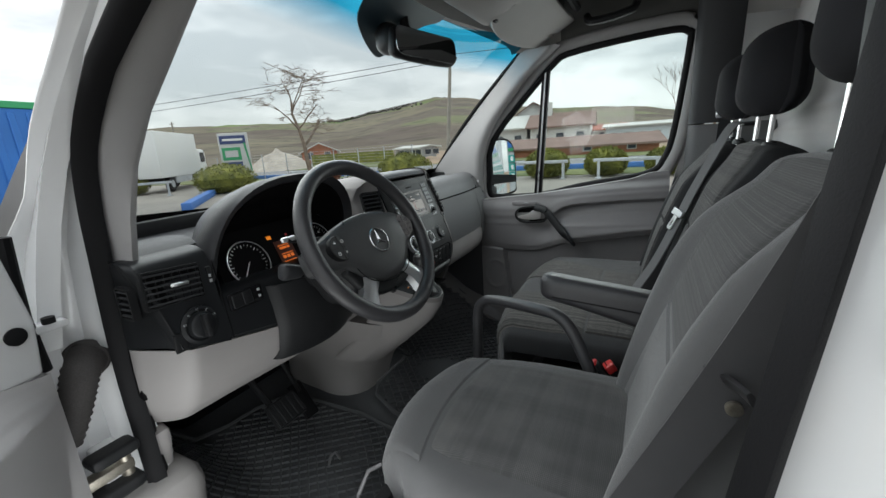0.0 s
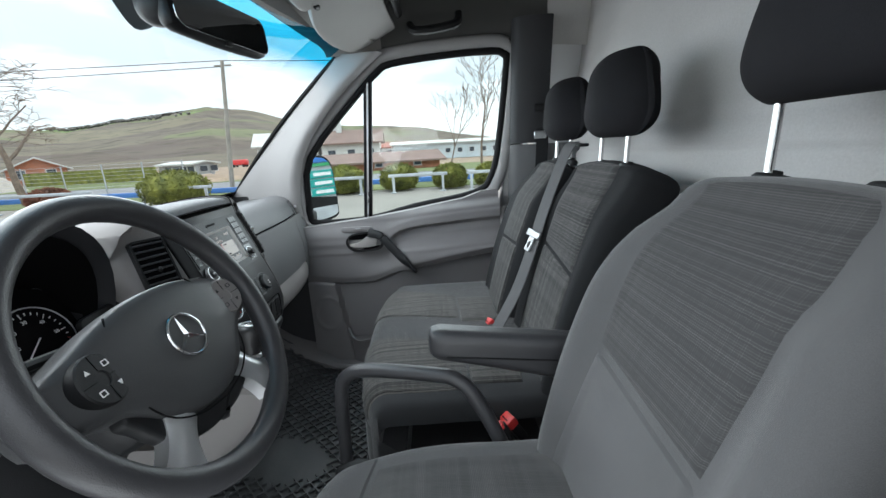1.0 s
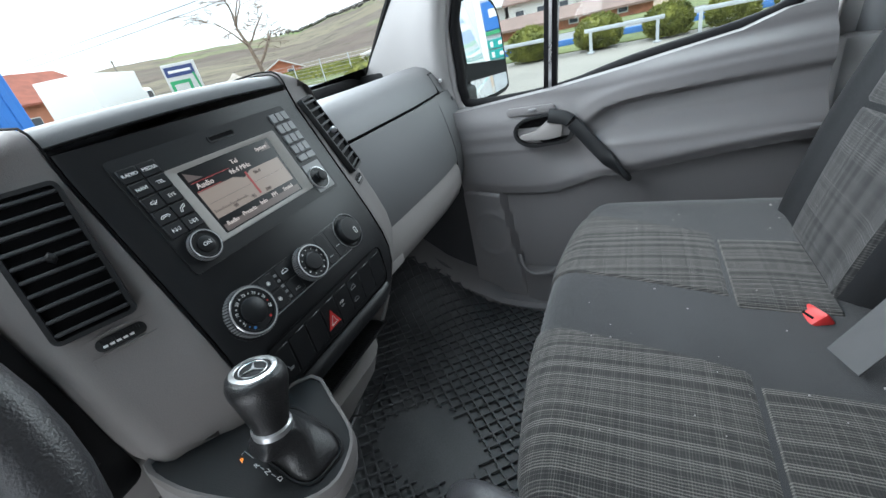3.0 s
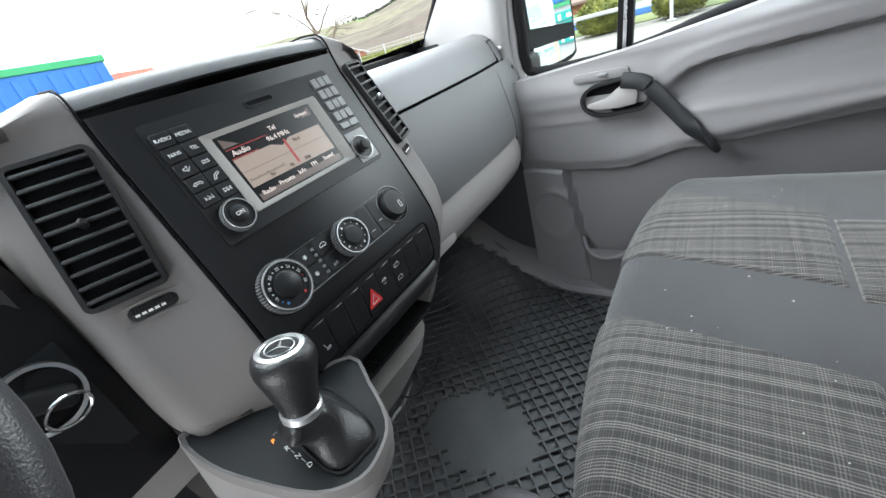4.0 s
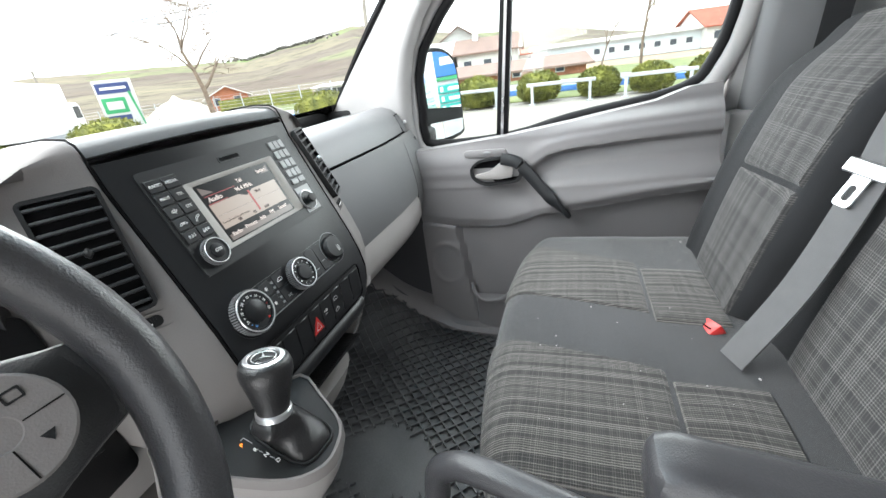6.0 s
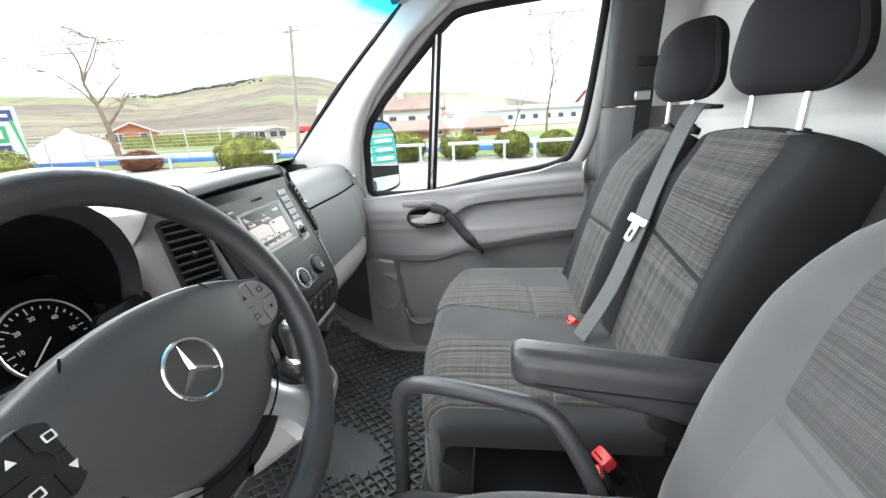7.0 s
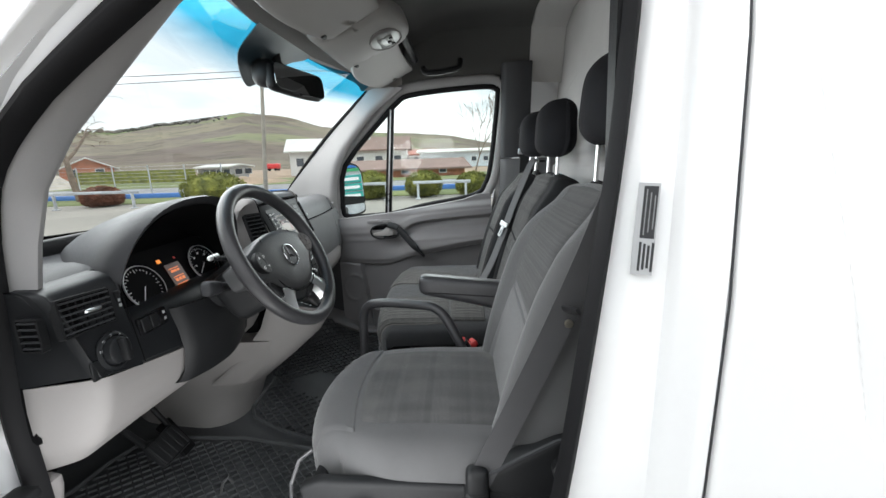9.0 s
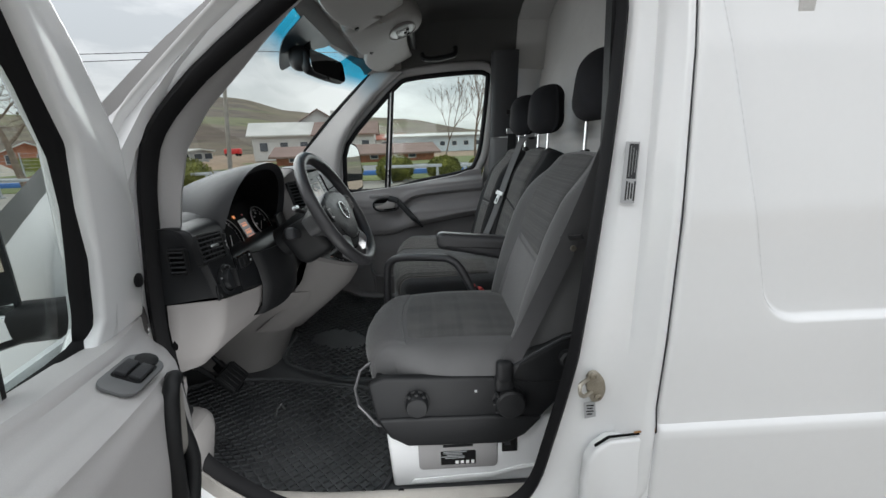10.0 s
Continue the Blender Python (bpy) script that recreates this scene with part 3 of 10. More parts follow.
part("screen_rubber", join(tube([screen(u, 0.0) for u in span(-1, 1, 15)], 0.012, 6), tube([screen(1, v) for v in span(0, 1, 9)], 0.009, 6), tube([screen(-0.955, v) for v in span(0, 1, 9)], 0.009, 6)), M_RUBBER, windscreen)

# windscreen pillars
PILLAR = [(1.46, 0.925, 1.20, 0.925, 0.80), (1.56, 0.918, 1.14, 0.905, 0.80), (1.66, 0.894, 1.045, 0.886, 0.785), (1.75, 0.872, 0.955, 0.868, 0.755), (1.83, 0.852, 0.87, 0.854, 0.705),
          (1.90, 0.834, 0.80, 0.841, 0.645), (1.96, 0.818, 0.735, 0.83, 0.585), (2.02, 0.80, 0.665, 0.818, 0.525), (2.08, 0.784, 0.60, 0.808, 0.45), (2.13, 0.772, 0.55, 0.80, 0.38)]


NOSE = [(1.46, 0.812, 0.815), (1.56, 0.808, 0.800), (1.66, 0.798, 0.785), (1.75, 0.784, 0.765), (1.83, 0.774, 0.712), (1.90, 0.765, 0.642), (1.96, 0.756, 0.585), (2.02, 0.748, 0.525), (2.08, 0.742, 0.45), (2.13, 0.737, 0.38)]
SEAL_Y = ((1.34, 0.868), (1.60, 0.842), (1.70, 0.826), (1.79, 0.790), (1.89, 0.690), (2.01, 0.540), (2.10, 0.42), (2.13, 0.36))


def table(rows, v):
    for (a, p), (b, q) in zip(rows, rows[1:]):
        if v <= b:
            return p + (q - p) * max(0.0, (v - a) / (b - a))
    return rows[-1][1]


def pillar_trim(sgn):
    rings = []
    for (z, x1, y1, x2, y2), (z_, xn, yn) in zip(PILLAR, NOSE):
        if sgn < 0:
            xo, yo = min(side_x(z), 0.842) - 0.012, table(SEAL_Y, z)
            pts = [(x1 + 0.005, y1 + 0.012), (x1 - 0.012, y1 - 0.006), (x1 * 0.5 + xn * 0.5 - 0.012, y1 * 0.5 + yn * 0.5), (xn - 0.003, yn + 0.045), (xn - 0.004, yn + 0.014), (xn + 0.001, yn + 0.001), (xn + 0.012, yn - 0.002),
                   (xo - 0.006, yo - 0.010), (xo, yo + 0.004), (xo, yo + 0.06)]
        else:
            pts = [(x1 + 0.005, y1 + 0.012), (x1 - 0.012, y1 - 0.006), (x1 * 0.7 + x2 * 0.3 - 0.030, y1 * 0.72 + y2 * 0.28), (x1 * 0.4 + x2 * 0.6 - 0.052, y1 * 0.38 + y2 * 0.62),
                   (x2 - 0.068, y2 + 0.035), (x2 - 0.066, y2 + 0.008), (x2 - 0.045, y2 - 0.004), (x2 - 0.02, y2 - 0.002), (x2 + 0.012, y2 + 0.004), (x1 * 0.5 + x2 * 0.5 + 0.02, y1 * 0.5 + y2 * 0.5)]
        rings.append([(sgn * a, b, z) for a, b in pts])
    return loft(rings)


for sgn, nm in ((1, "trim_pillar_right"), (-1, "trim_pillar_left")):
    tagged(part(nm, pillar_trim(sgn), M_PILLAR, sharp=60), "grey plastic trim of a windscreen pillar", "trim", kind="structure")

# body side with the driver's doorway
DOORWAY = [(0.42, 2.10), (0.54, 2.01), (0.69, 1.89), (0.79, 1.79), (0.826, 1.70), (0.842, 1.60), (0.866, 1.40), (0.866, 1.25), (0.862, 1.12), (0.842, 1.025), (0.79, 0.968), (0.70, 0.925),
           (0.56, 0.908), (0.36, 0.902), (0.18, 0.906), (0.095, 0.935), (0.046, 1.00), (0.018, 1.10), (-0.017, 1.25), (-0.055, 1.44), (-0.104, 1.73), (-0.126, 1.90), (-0.134, 2.02), (-0.10, 2.10), (0.0, 2.135), (0.20, 2.135), (0.32, 2.125)]
DOORWAY = dense(DOORWAY[::-1], 3)


def front_w(y, z):
    return step(0.45, 0.75, y) * step(0.75, 1.0, z)


def rear_w(y, z):
    return (1.0 - step(0.04, 0.16, y)) * step(0.74, 0.85, z)


def seal_x(y, z):
    """The seal stands further in than the side at the front post."""
    x = side_x(z)
    return x + (min(x, 0.842) - x) * front_w(y, z)


def gap_y(z):
    """Line of the panel gap behind the doorway."""
    return -0.193 - 0.037 * max(0.0, z - 1.106) / 0.867


def doorway_ring(rad, out):
    thin = lambda i: rad * (1 - 0.55 * rear_w(*DOORWAY[i]) - 0.25 * front_w(*DOORWAY[i]))
    return [(-(seal_x(y0, z0) + out), y, z) for (y, z), (y0, z0) in zip(offset2(DOORWAY, thin), DOORWAY)]


def flange_ring(frac, depth, out):
    """Rings from the seal (frac 0) to the outer skin's edge (frac 1); depth 0..1 goes from the seal's plane to the skin."""
    wide = lambda i: 0.010 + frac * (0.050 - 0.012 * front_w(*DOORWAY[i]) * step(1.58, 1.72, DOORWAY[i][1]) + 0.050 * front_w(*DOORWAY[i]) * (1 - step(1.58, 1.72, DOORWAY[i][1])))
    ring = []
    for (y, z), (y0, z0) in zip(offset2(DOORWAY, wide), DOORWAY):
        w = rear_w(y0, z0)
        yr = y0 - 0.010 + (gap_y(z0) + 0.003 - y0 + 0.010) * frac
        y, z = y + (yr - y) * w, z + (z0 - z) * w
        lip = 0.045 - 0.018 * front_w(y0, z0) * step(1.58, 1.72, z0)
        skin = side_x(z0) + lip + (body_x(z0) - 0.002 - side_x(z0) - lip) * w
        x = seal_x(y0, z0) + (skin - seal_x(y0, z0)) * depth + out
        ring.append((-x, y, z))
    return ring


def body_x(z):
    pts = ((0.30, 0.95), (0.70, 0.985), (1.10, 0.996), (1.154, 0.9955), (1.162, 0.984), (1.35, 0.982), (1.60, 0.968), (1.90, 0.928), (2.15, 0.875), (2.40, 0.80), (2.55, 0.70))
    for (a, xa), (b, xb) in zip(pts, pts[1:]):
        if z <= b:
            return xa + (xb - xa) * (z - a) / (b - a)
    return 0.70


def ring_loft(rows):
    bm = loft([[r[i] for r in rows] for i in range(len(rows[0]))] + [[r[0] for r in rows]], False, False)
    bmesh.ops.remove_doubles(bm, verts=bm.verts[:], dist=1e-6)
    return fix(bm)


doorseal_rows = [doorway_ring(-0.020, -0.012), doorway_ring(-0.016, 0.008), doorway_ring(0.0, 0.017), doorway_ring(0.014, 0.012), doorway_ring(0.018, -0.008), doorway_ring(-0.020, -0.012)]
flange_rows = [flange_ring(0.0, 0.0, -0.03), flange_ring(0.02, 0.0, -0.008), flange_ring(0.22, 0.04, 0.0), flange_ring(0.27, 0.10, 0.0), flange_ring(0.64, 0.16, 0.0),
               flange_ring(0.70, 0.50, 0.0), flange_ring(0.80, 0.58, 0.0), flange_ring(0.86, 0.92, 0.0), flange_ring(0.93, 1.0, 0.0), flange_ring(0.99, 1.0, 0.0), flange_ring(1.0, 0.95, 0.0), flange_ring(1.0, 0.5, 0.0)]
doorframe = part("wall_side_doorway", ring_loft(flange_rows), M_WHITE, sharp=50)
tagged(doorframe, "white painted doorway frame with pressed steps and flanges", "wall", kind="structure")
part("door_seal", ring_loft(doorseal_rows), M_RUBBER, doorframe, "black rubber door seal", sharp=60)
lining_rows = [doorway_ring(-0.004, -0.010), doorway_ring(0.0, -0.022), doorway_ring(0.020, -0.030), doorway_ring(0.05, -0.032)]
part("doorway_lining", ring_loft(lining_rows), M_BLACK, doorframe, "black plastic lining behind the seal", sharp=60)


def press(y, z):
    """The shallow pressed field of the load side, with a round lower corner."""
    yc, zc, r = -0.458 + 0.25 * (max(z, 1.46) - 1.5), 1.468, 0.085
    qy, qz = (yc - y), (z - zc)
    if qy > 0 and qz > 0:
        d = -min(qy, qz) - r
    elif qy <= 0 and qz <= 0:
        d = math.hypot(qy, qz) - r
    else:
        d = max(-qy, -qz) - r
    return 0.016 * (1 - step(-0.010, 0.004, d))


zs = span(0.30, 1.13, 10) + [1.150, 1.157, 1.162, 1.168, 1.18] + span(1.22, 1.36, 8) + span(1.366, 1.50, 46) + span(1.515, 2.55, 60)
for sgn, nm, ys in ((-1, "wall_side_left", [-0.2075, -0.2105, -0.2145, -0.222] + span(-0.230, -0.52, 84) + span(-0.53, -1.1, 30) + [-1.6, -2.4, -3.6]), (1, "wall_side_right", span(-0.24, -3.6, 8))):
    wall = part(nm, sheet(ys, zs, lambda y, z: (sgn * (body_x(z) - press(y, z) - (0.016 if y > -0.209 else 0.005 if y > -0.212 else 0.001 if y > -0.218 else 0)), y + (gap_y(z) + 0.2065) * step(-1.3, -0.23, y), z)), M_WHITE)
    tagged(wall, "glossy white load side of a panel van", "wall", kind="structure")
roof_rear = part("wall_roof", box((0, -2.0, 2.56), (1.45, 3.3, 0.05), 0.02), M_WHITE)
tagged(roof_rear, "white van roof over the load space", "roof", kind="structure")
back = part("wall_rear", box((0, -3.62, 1.4), (1.9, 0.05, 2.3), 0.01), M_WHITE)
tagged(back, "white rear end of the van", "wall", kind="structure")
inner_post = part("wall_post_left", slab([(-0.88, -0.12, 0.74), (-0.88, -0.42, 0.74), (-0.80, -0.42, 2.14), (-0.80, -0.12, 2.14)], (0.03, 0, 0)), M_BLACK)
tagged(inner_post, "dark inner lining of the rear door post", "wall", kind="structure")
# Near-black sheet behind the panel gap stands in for its shade.
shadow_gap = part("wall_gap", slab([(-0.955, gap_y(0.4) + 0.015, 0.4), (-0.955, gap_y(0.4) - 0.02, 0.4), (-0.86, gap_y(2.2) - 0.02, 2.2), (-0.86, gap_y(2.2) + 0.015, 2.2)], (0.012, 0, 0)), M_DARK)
tagged(shadow_gap, "dark sheet painting the shade behind the panel gap", "wall", kind="structure")
# Thin dark tube added along the gap to draw its shadow line.
part("gap_shade_line", tube([(-(body_x(z) - 0.0035), gap_y(z) + 0.001, z) for z in span(1.15, 2.30, 24)], 0.0014, 6), M_HOOD, shadow_gap, "dark line painting the shade in the panel gap")
# end piece of the rocker panel below the post
rocker = part("trim_rocker", slab([(-0.955, -0.052, 0.66), (-0.955, -0.050, 1.01), (-0.955, -0.054, 1.078), (-0.955, -0.070, 1.108), (-0.955, -0.098, 1.130), (-0.955, -0.196, 1.136), (-0.955, -0.200, 0.66)], (-0.035, 0, 0), 0.008, 3), M_WHITE)
part("rocker_joint", tube([(-0.982, -0.070, 1.116), (-0.984, -0.098, 1.138), (-0.984, -0.199, 1.144), (-0.978, -0.203, 1.0), (-0.97, -0.203, 0.7)], 0.0032, 6), M_DARK, rocker, "dark joint round the panel")
part("rust", tube([(-0.986, -0.150, 1.1475), (-0.986, -0.196, 1.150)], [0.002, 0.004], 6), M_RUST, rocker, "rust stain along the joint")
tagged(rocker, "white rocker end panel below the door post", "trim", kind="structure")
kick_r = part("trim_kick_right", slab([(0.842, 0.795, 0.80), (0.842, 1.37, 0.80), (0.842, 1.37, 1.53), (0.848, 0.90, 1.56), (0.848, 0.795, 1.50), (0.845, 0.795, 1.20)], (0.03, 0, 0), 0.008), M_HOOD)
tagged(kick_r, "dark plastic kick panel below the dashboard's end", "trim", kind="structure")
# nose: bonnet, wings
def bonnet(u, v):
    y = 1.26 + 0.62 * v - 0.14 * u * u * (1 - 0.3 * v)
    return (0.86 * u, y, 1.535 - 0.28 * v ** 1.6 - 0.10 * u ** 4 - 0.02 * u * u)


bon = part("trim_bonnet", sheet(span(-1, 1, 17), span(0, 1, 11), bonnet, (0, 0, -0.02)), M_WHITE)
tagged(bon, "white bonnet in front of the windscreen", "trim", kind="structure")
for sgn, nm in ((-1, "wall_wing_left"), (1, "wall_wing_right")):
    wing = part(nm, sheet(span(0.95, 1.85, 10), span(0.45, 1.50, 10), lambda y, z: (sgn * (0.965 - 0.10 * step(1.35, 1.52, z) - 0.12 * step(1.3, 1.9, y)), y, z + 0.0), (-sgn * 0.02, 0, 0)), M_WHITE)
    tagged(wing, "white front wing of the van", "wall", kind="structure")
nose = part("wall_nose", sheet(span(-1, 1, 17), span(0.40, 1.24, 12), lambda u, z: (0.86 * u, 1.882 - 0.10 * u * u + 0.02 * math.sin((z - 0.4) * 3.7), z - 0.10 * u ** 4 * step(1.0, 1.24, z)), (0, -0.02, 0)), M_WHITE)
tagged(nose, "plain white front end of the van", "wall", kind="structure")
rings = []
for y, zc, xs, zs in ((-0.36, 2.555, 0.872, 2.165), (0.05, 2.55, 0.868, 2.17), (0.22, 2.52, 0.860, 2.175), (0.36, 2.44, 0.850, 2.178), (0.50, 2.34, 0.840, 2.18), (0.62, 2.255, 0.825, 2.178), (0.70, 2.205, 0.800, 2.165)):
    half = [(xs, zs), (xs - 0.02, zs + (zc - zs) * 0.40), (xs - 0.07, zs + (zc - zs) * 0.75), (xs - 0.20, zs + (zc - zs) * 0.95), (0, zc)]
    rings.append([(a, y - 0.10 * (a / 0.8) ** 2 * step(0.4, 0.65, y), b) for a, b in half + [(-p, q) for p, q in half[-2::-1]]])
tagged(part("wall_roof_cab", loft(rings, False, False), M_WHITE), "white roof skin over the cab", "roof", kind="structure")
# outer white skin of the driver's windscreen pillar
rings = []
for z, x1, y1, x2, y2 in PILLAR:
    y2 = y2 + 0.08
    rings.append([(-(x1 - 0.022), y1 + 0.012, z + 0.01), (-(x1 * 0.6 + x2 * 0.4 - 0.005), y1 * 0.6 + y2 * 0.4 + 0.008, z), (-(x2 + 0.018), y2, z), (-(x2 - 0.01), y2 - 0.01, z), (-(x1 - 0.034), y1 - 0.008, z)])
tagged(part("wall_pillar_left", loft(rings), M_WHITE, sharp=60), "white outer windscreen pillar", "wall", kind="structure")
wip = part("wiper", join(tube([(-0.75, 1.18, 1.585), (-0.30, 1.285, 1.572), (0.0, 1.31, 1.565)], 0.008, 6), tube([(-0.72, 1.22, 1.55), (-0.45, 1.27, 1.585)], 0.010, 6)), M_RUBBER)
tagged(wip, "black windscreen wiper lying at the foot of the glass", "wiper")
# rear posts inside the cab, passenger side
post = part("trim_post_right", loft([[(x, y, z) for x, y in ((side_x(z) - 0.045, -0.13), (side_x(z) - 0.06, -0.16), (side_x(z) - 0.075, -0.30), (side_x(z) - 0.07, -0.42), (side_x(z), -0.42), (side_x(z) - 0.01, -0.12))] for z in span(0.74, 1.76, 9)]), M_DASH, sharp=60)
tagged(post, "grey plastic door post trim beside the bench", "trim", kind="structure")
post_up = part("trim_post_upper", loft([[(x, y, z) for x, y in ((side_x(z) - 0.050, -0.125), (side_x(z) - 0.072, -0.15), (side_x(z) - 0.088, -0.25), (side_x(z) - 0.080, -0.27), (side_x(z) - 0.01, -0.27), (side_x(z) - 0.02, -0.125))] for z in span(1.765, 2.22, 6)]), M_HOOD, sharp=60)
tagged(post_up, "dark upper cover of the door post with a belt guide", "trim", kind="structure")
# ---- doors ----
WIN = [(0.500, 1.470), (0.742, 1.462), (0.772, 1.495), (0.768, 1.56), (0.729, 1.75), (0.50, 1.985), (0.41, 2.066), (0.35, 2.096), (0.15, 2.116), (-0.05, 2.124), (-0.100, 2.110), (-0.110, 2.075),
       (-0.076, 1.73), (-0.044, 1.622), (-0.012, 1.580), (0.08, 1.55), (0.30, 1.515)]


def crease(y):
    return table(((-0.10, 1.318), (-0.03, 1.308), (0.07, 1.296), (0.20, 1.273), (0.30, 1.257), (0.37, 1.246), (0.43, 1.222), (0.49, 1.202), (0.55, 1.198), (0.65, 1.200), (0.76, 1.216)), y)


def cup_line(y):
    return table(((-0.10, 1.468), (0.0, 1.462), (0.096, 1.456), (0.219, 1.446), (0.306, 1.438), (0.36, 1.426), (0.40, 1.402), (0.43, 1.375)), y)


def door_face(y, z):
    """Depth of the inner panel: flat lower field, armrest ridge over a crease, hollow behind it, sloping sill."""
    zc, zl = crease(y), cup_line(y)
    r = 1 - step(0.335, 0.425, y)
    f = 0.30 + 0.70 * step(-0.06, 0.30, y)
    rows = [(0.0, 0.826), (zc - 0.010, 0.826), (zc + 0.003, 0.806 - 0.030 * r), (zc + 0.030, 0.800 - 0.038 * r), (1.335 + 0.02 * (1 - f), 0.800 - 0.030 * r), (zl - 0.050, 0.802 + 0.022 * r * f), (zl - 0.016, 0.802 + 0.036 * r * f), (zl + 0.002, 0.800), (zl + 0.026, 0.803), (max(1.475, zl + 0.045), 0.812 + 0.01 * step(0.3, 0.6, y)), (max(1.53, zl + 0.085), 0.846), (1.62, 0.880)]
    x = lerp_rows(sorted(rows), z)
    # a shallow scoop under the release handle
    x += 0.014 * math.exp(-((y - 0.455) / 0.070) ** 2 - ((z - 1.300) / 0.040) ** 2) * (1 - r * 0.6) * step(zc, zc + 0.02, z)
    over = step(zc - 0.010, zc, z)
    edge = 0.668 - 0.14 * (1.22 - z)
    plate = step(edge - 0.006, edge + 0.010, y) * (1 - over)
    x -= 0.026 * plate
    x -= 0.004 * (1 - step(0.0, 0.012, abs(math.hypot(y - 0.712, (z - 1.062) * 0.80) - 0.060))) * plate
    return x


def open_door_face(y, z):
    """The driver's panel: a sloping sill, a ledge for the switches, a smooth bulge that folds away at the hinge side."""
    d = top_edge(y) - 1.478
    rows = [(0.0, 0.800), (1.05, 0.800), (1.20, 0.788), (1.32, 0.778), (1.405, 0.780), (1.428 + d, 0.790), (1.442 + d, 0.812), (1.456 + d, 0.838), (1.466 + d, 0.852), (1.485 + d, 0.868), (1.60 + d, 0.890)]
    x = lerp_rows(rows, z)
    k = max(0.0, (y - 0.655) / 0.190)
    x += (0.900 - x) * min(1.0, 0.5 * k + 0.5 * k * k if k > 0.15 else 0.5 * k)
    x += 0.016 * math.exp(-((y - 0.622 - 0.20 * (z - 1.33)) / 0.030) ** 2 - ((z - 1.32) / 0.090) ** 4)
    return x


def lerp_rows(rows, v):
    """Values of a table, eased from row to row."""
    for (a, p), (b, q) in zip(rows, rows[1:]):
        if v <= b:
            t = (v - a) / max(b - a, 1e-6)
            t = t * t * (3 - 2 * t)
            return p + (q - p) * t
    return rows[-1][1]


def strap(pts, w, t, wdir, n=12):
    """A bar of rounded flat section along a smooth line."""
    pts = curve(pts, 6)
    wd = Vector(wdir)
    rings = []
    for i, p in enumerate(pts):
        d = (pts[min(i + 1, len(pts) - 1)] - pts[max(i - 1, 0)]).normalized()
        s = (wd - d * wd.dot(d)).normalized()
        q = d.cross(s)
        rings.append([p + s * w / 2 * math.copysign(abs(math.cos(a)) ** 0.6, math.cos(a)) + q * t / 2 * math.copysign(abs(math.sin(a)) ** 0.6, math.sin(a)) for a in span(0, 2 * math.pi, n + 1)[:-1]])
    return loft(rings)


def top_edge(y):
    pts = ((-0.08, 1.578), (0.0, 1.572), (0.08, 1.545), (0.30, 1.51), (0.50, 1.483), (0.76, 1.458))
    for (a, za), (b, zb) in zip(pts, pts[1:]):
        if y <= b:
            return za + (zb - za) * (y - a) / (b - a)
    return 1.458 - 0.20 * max(0.0, y - 0.78)


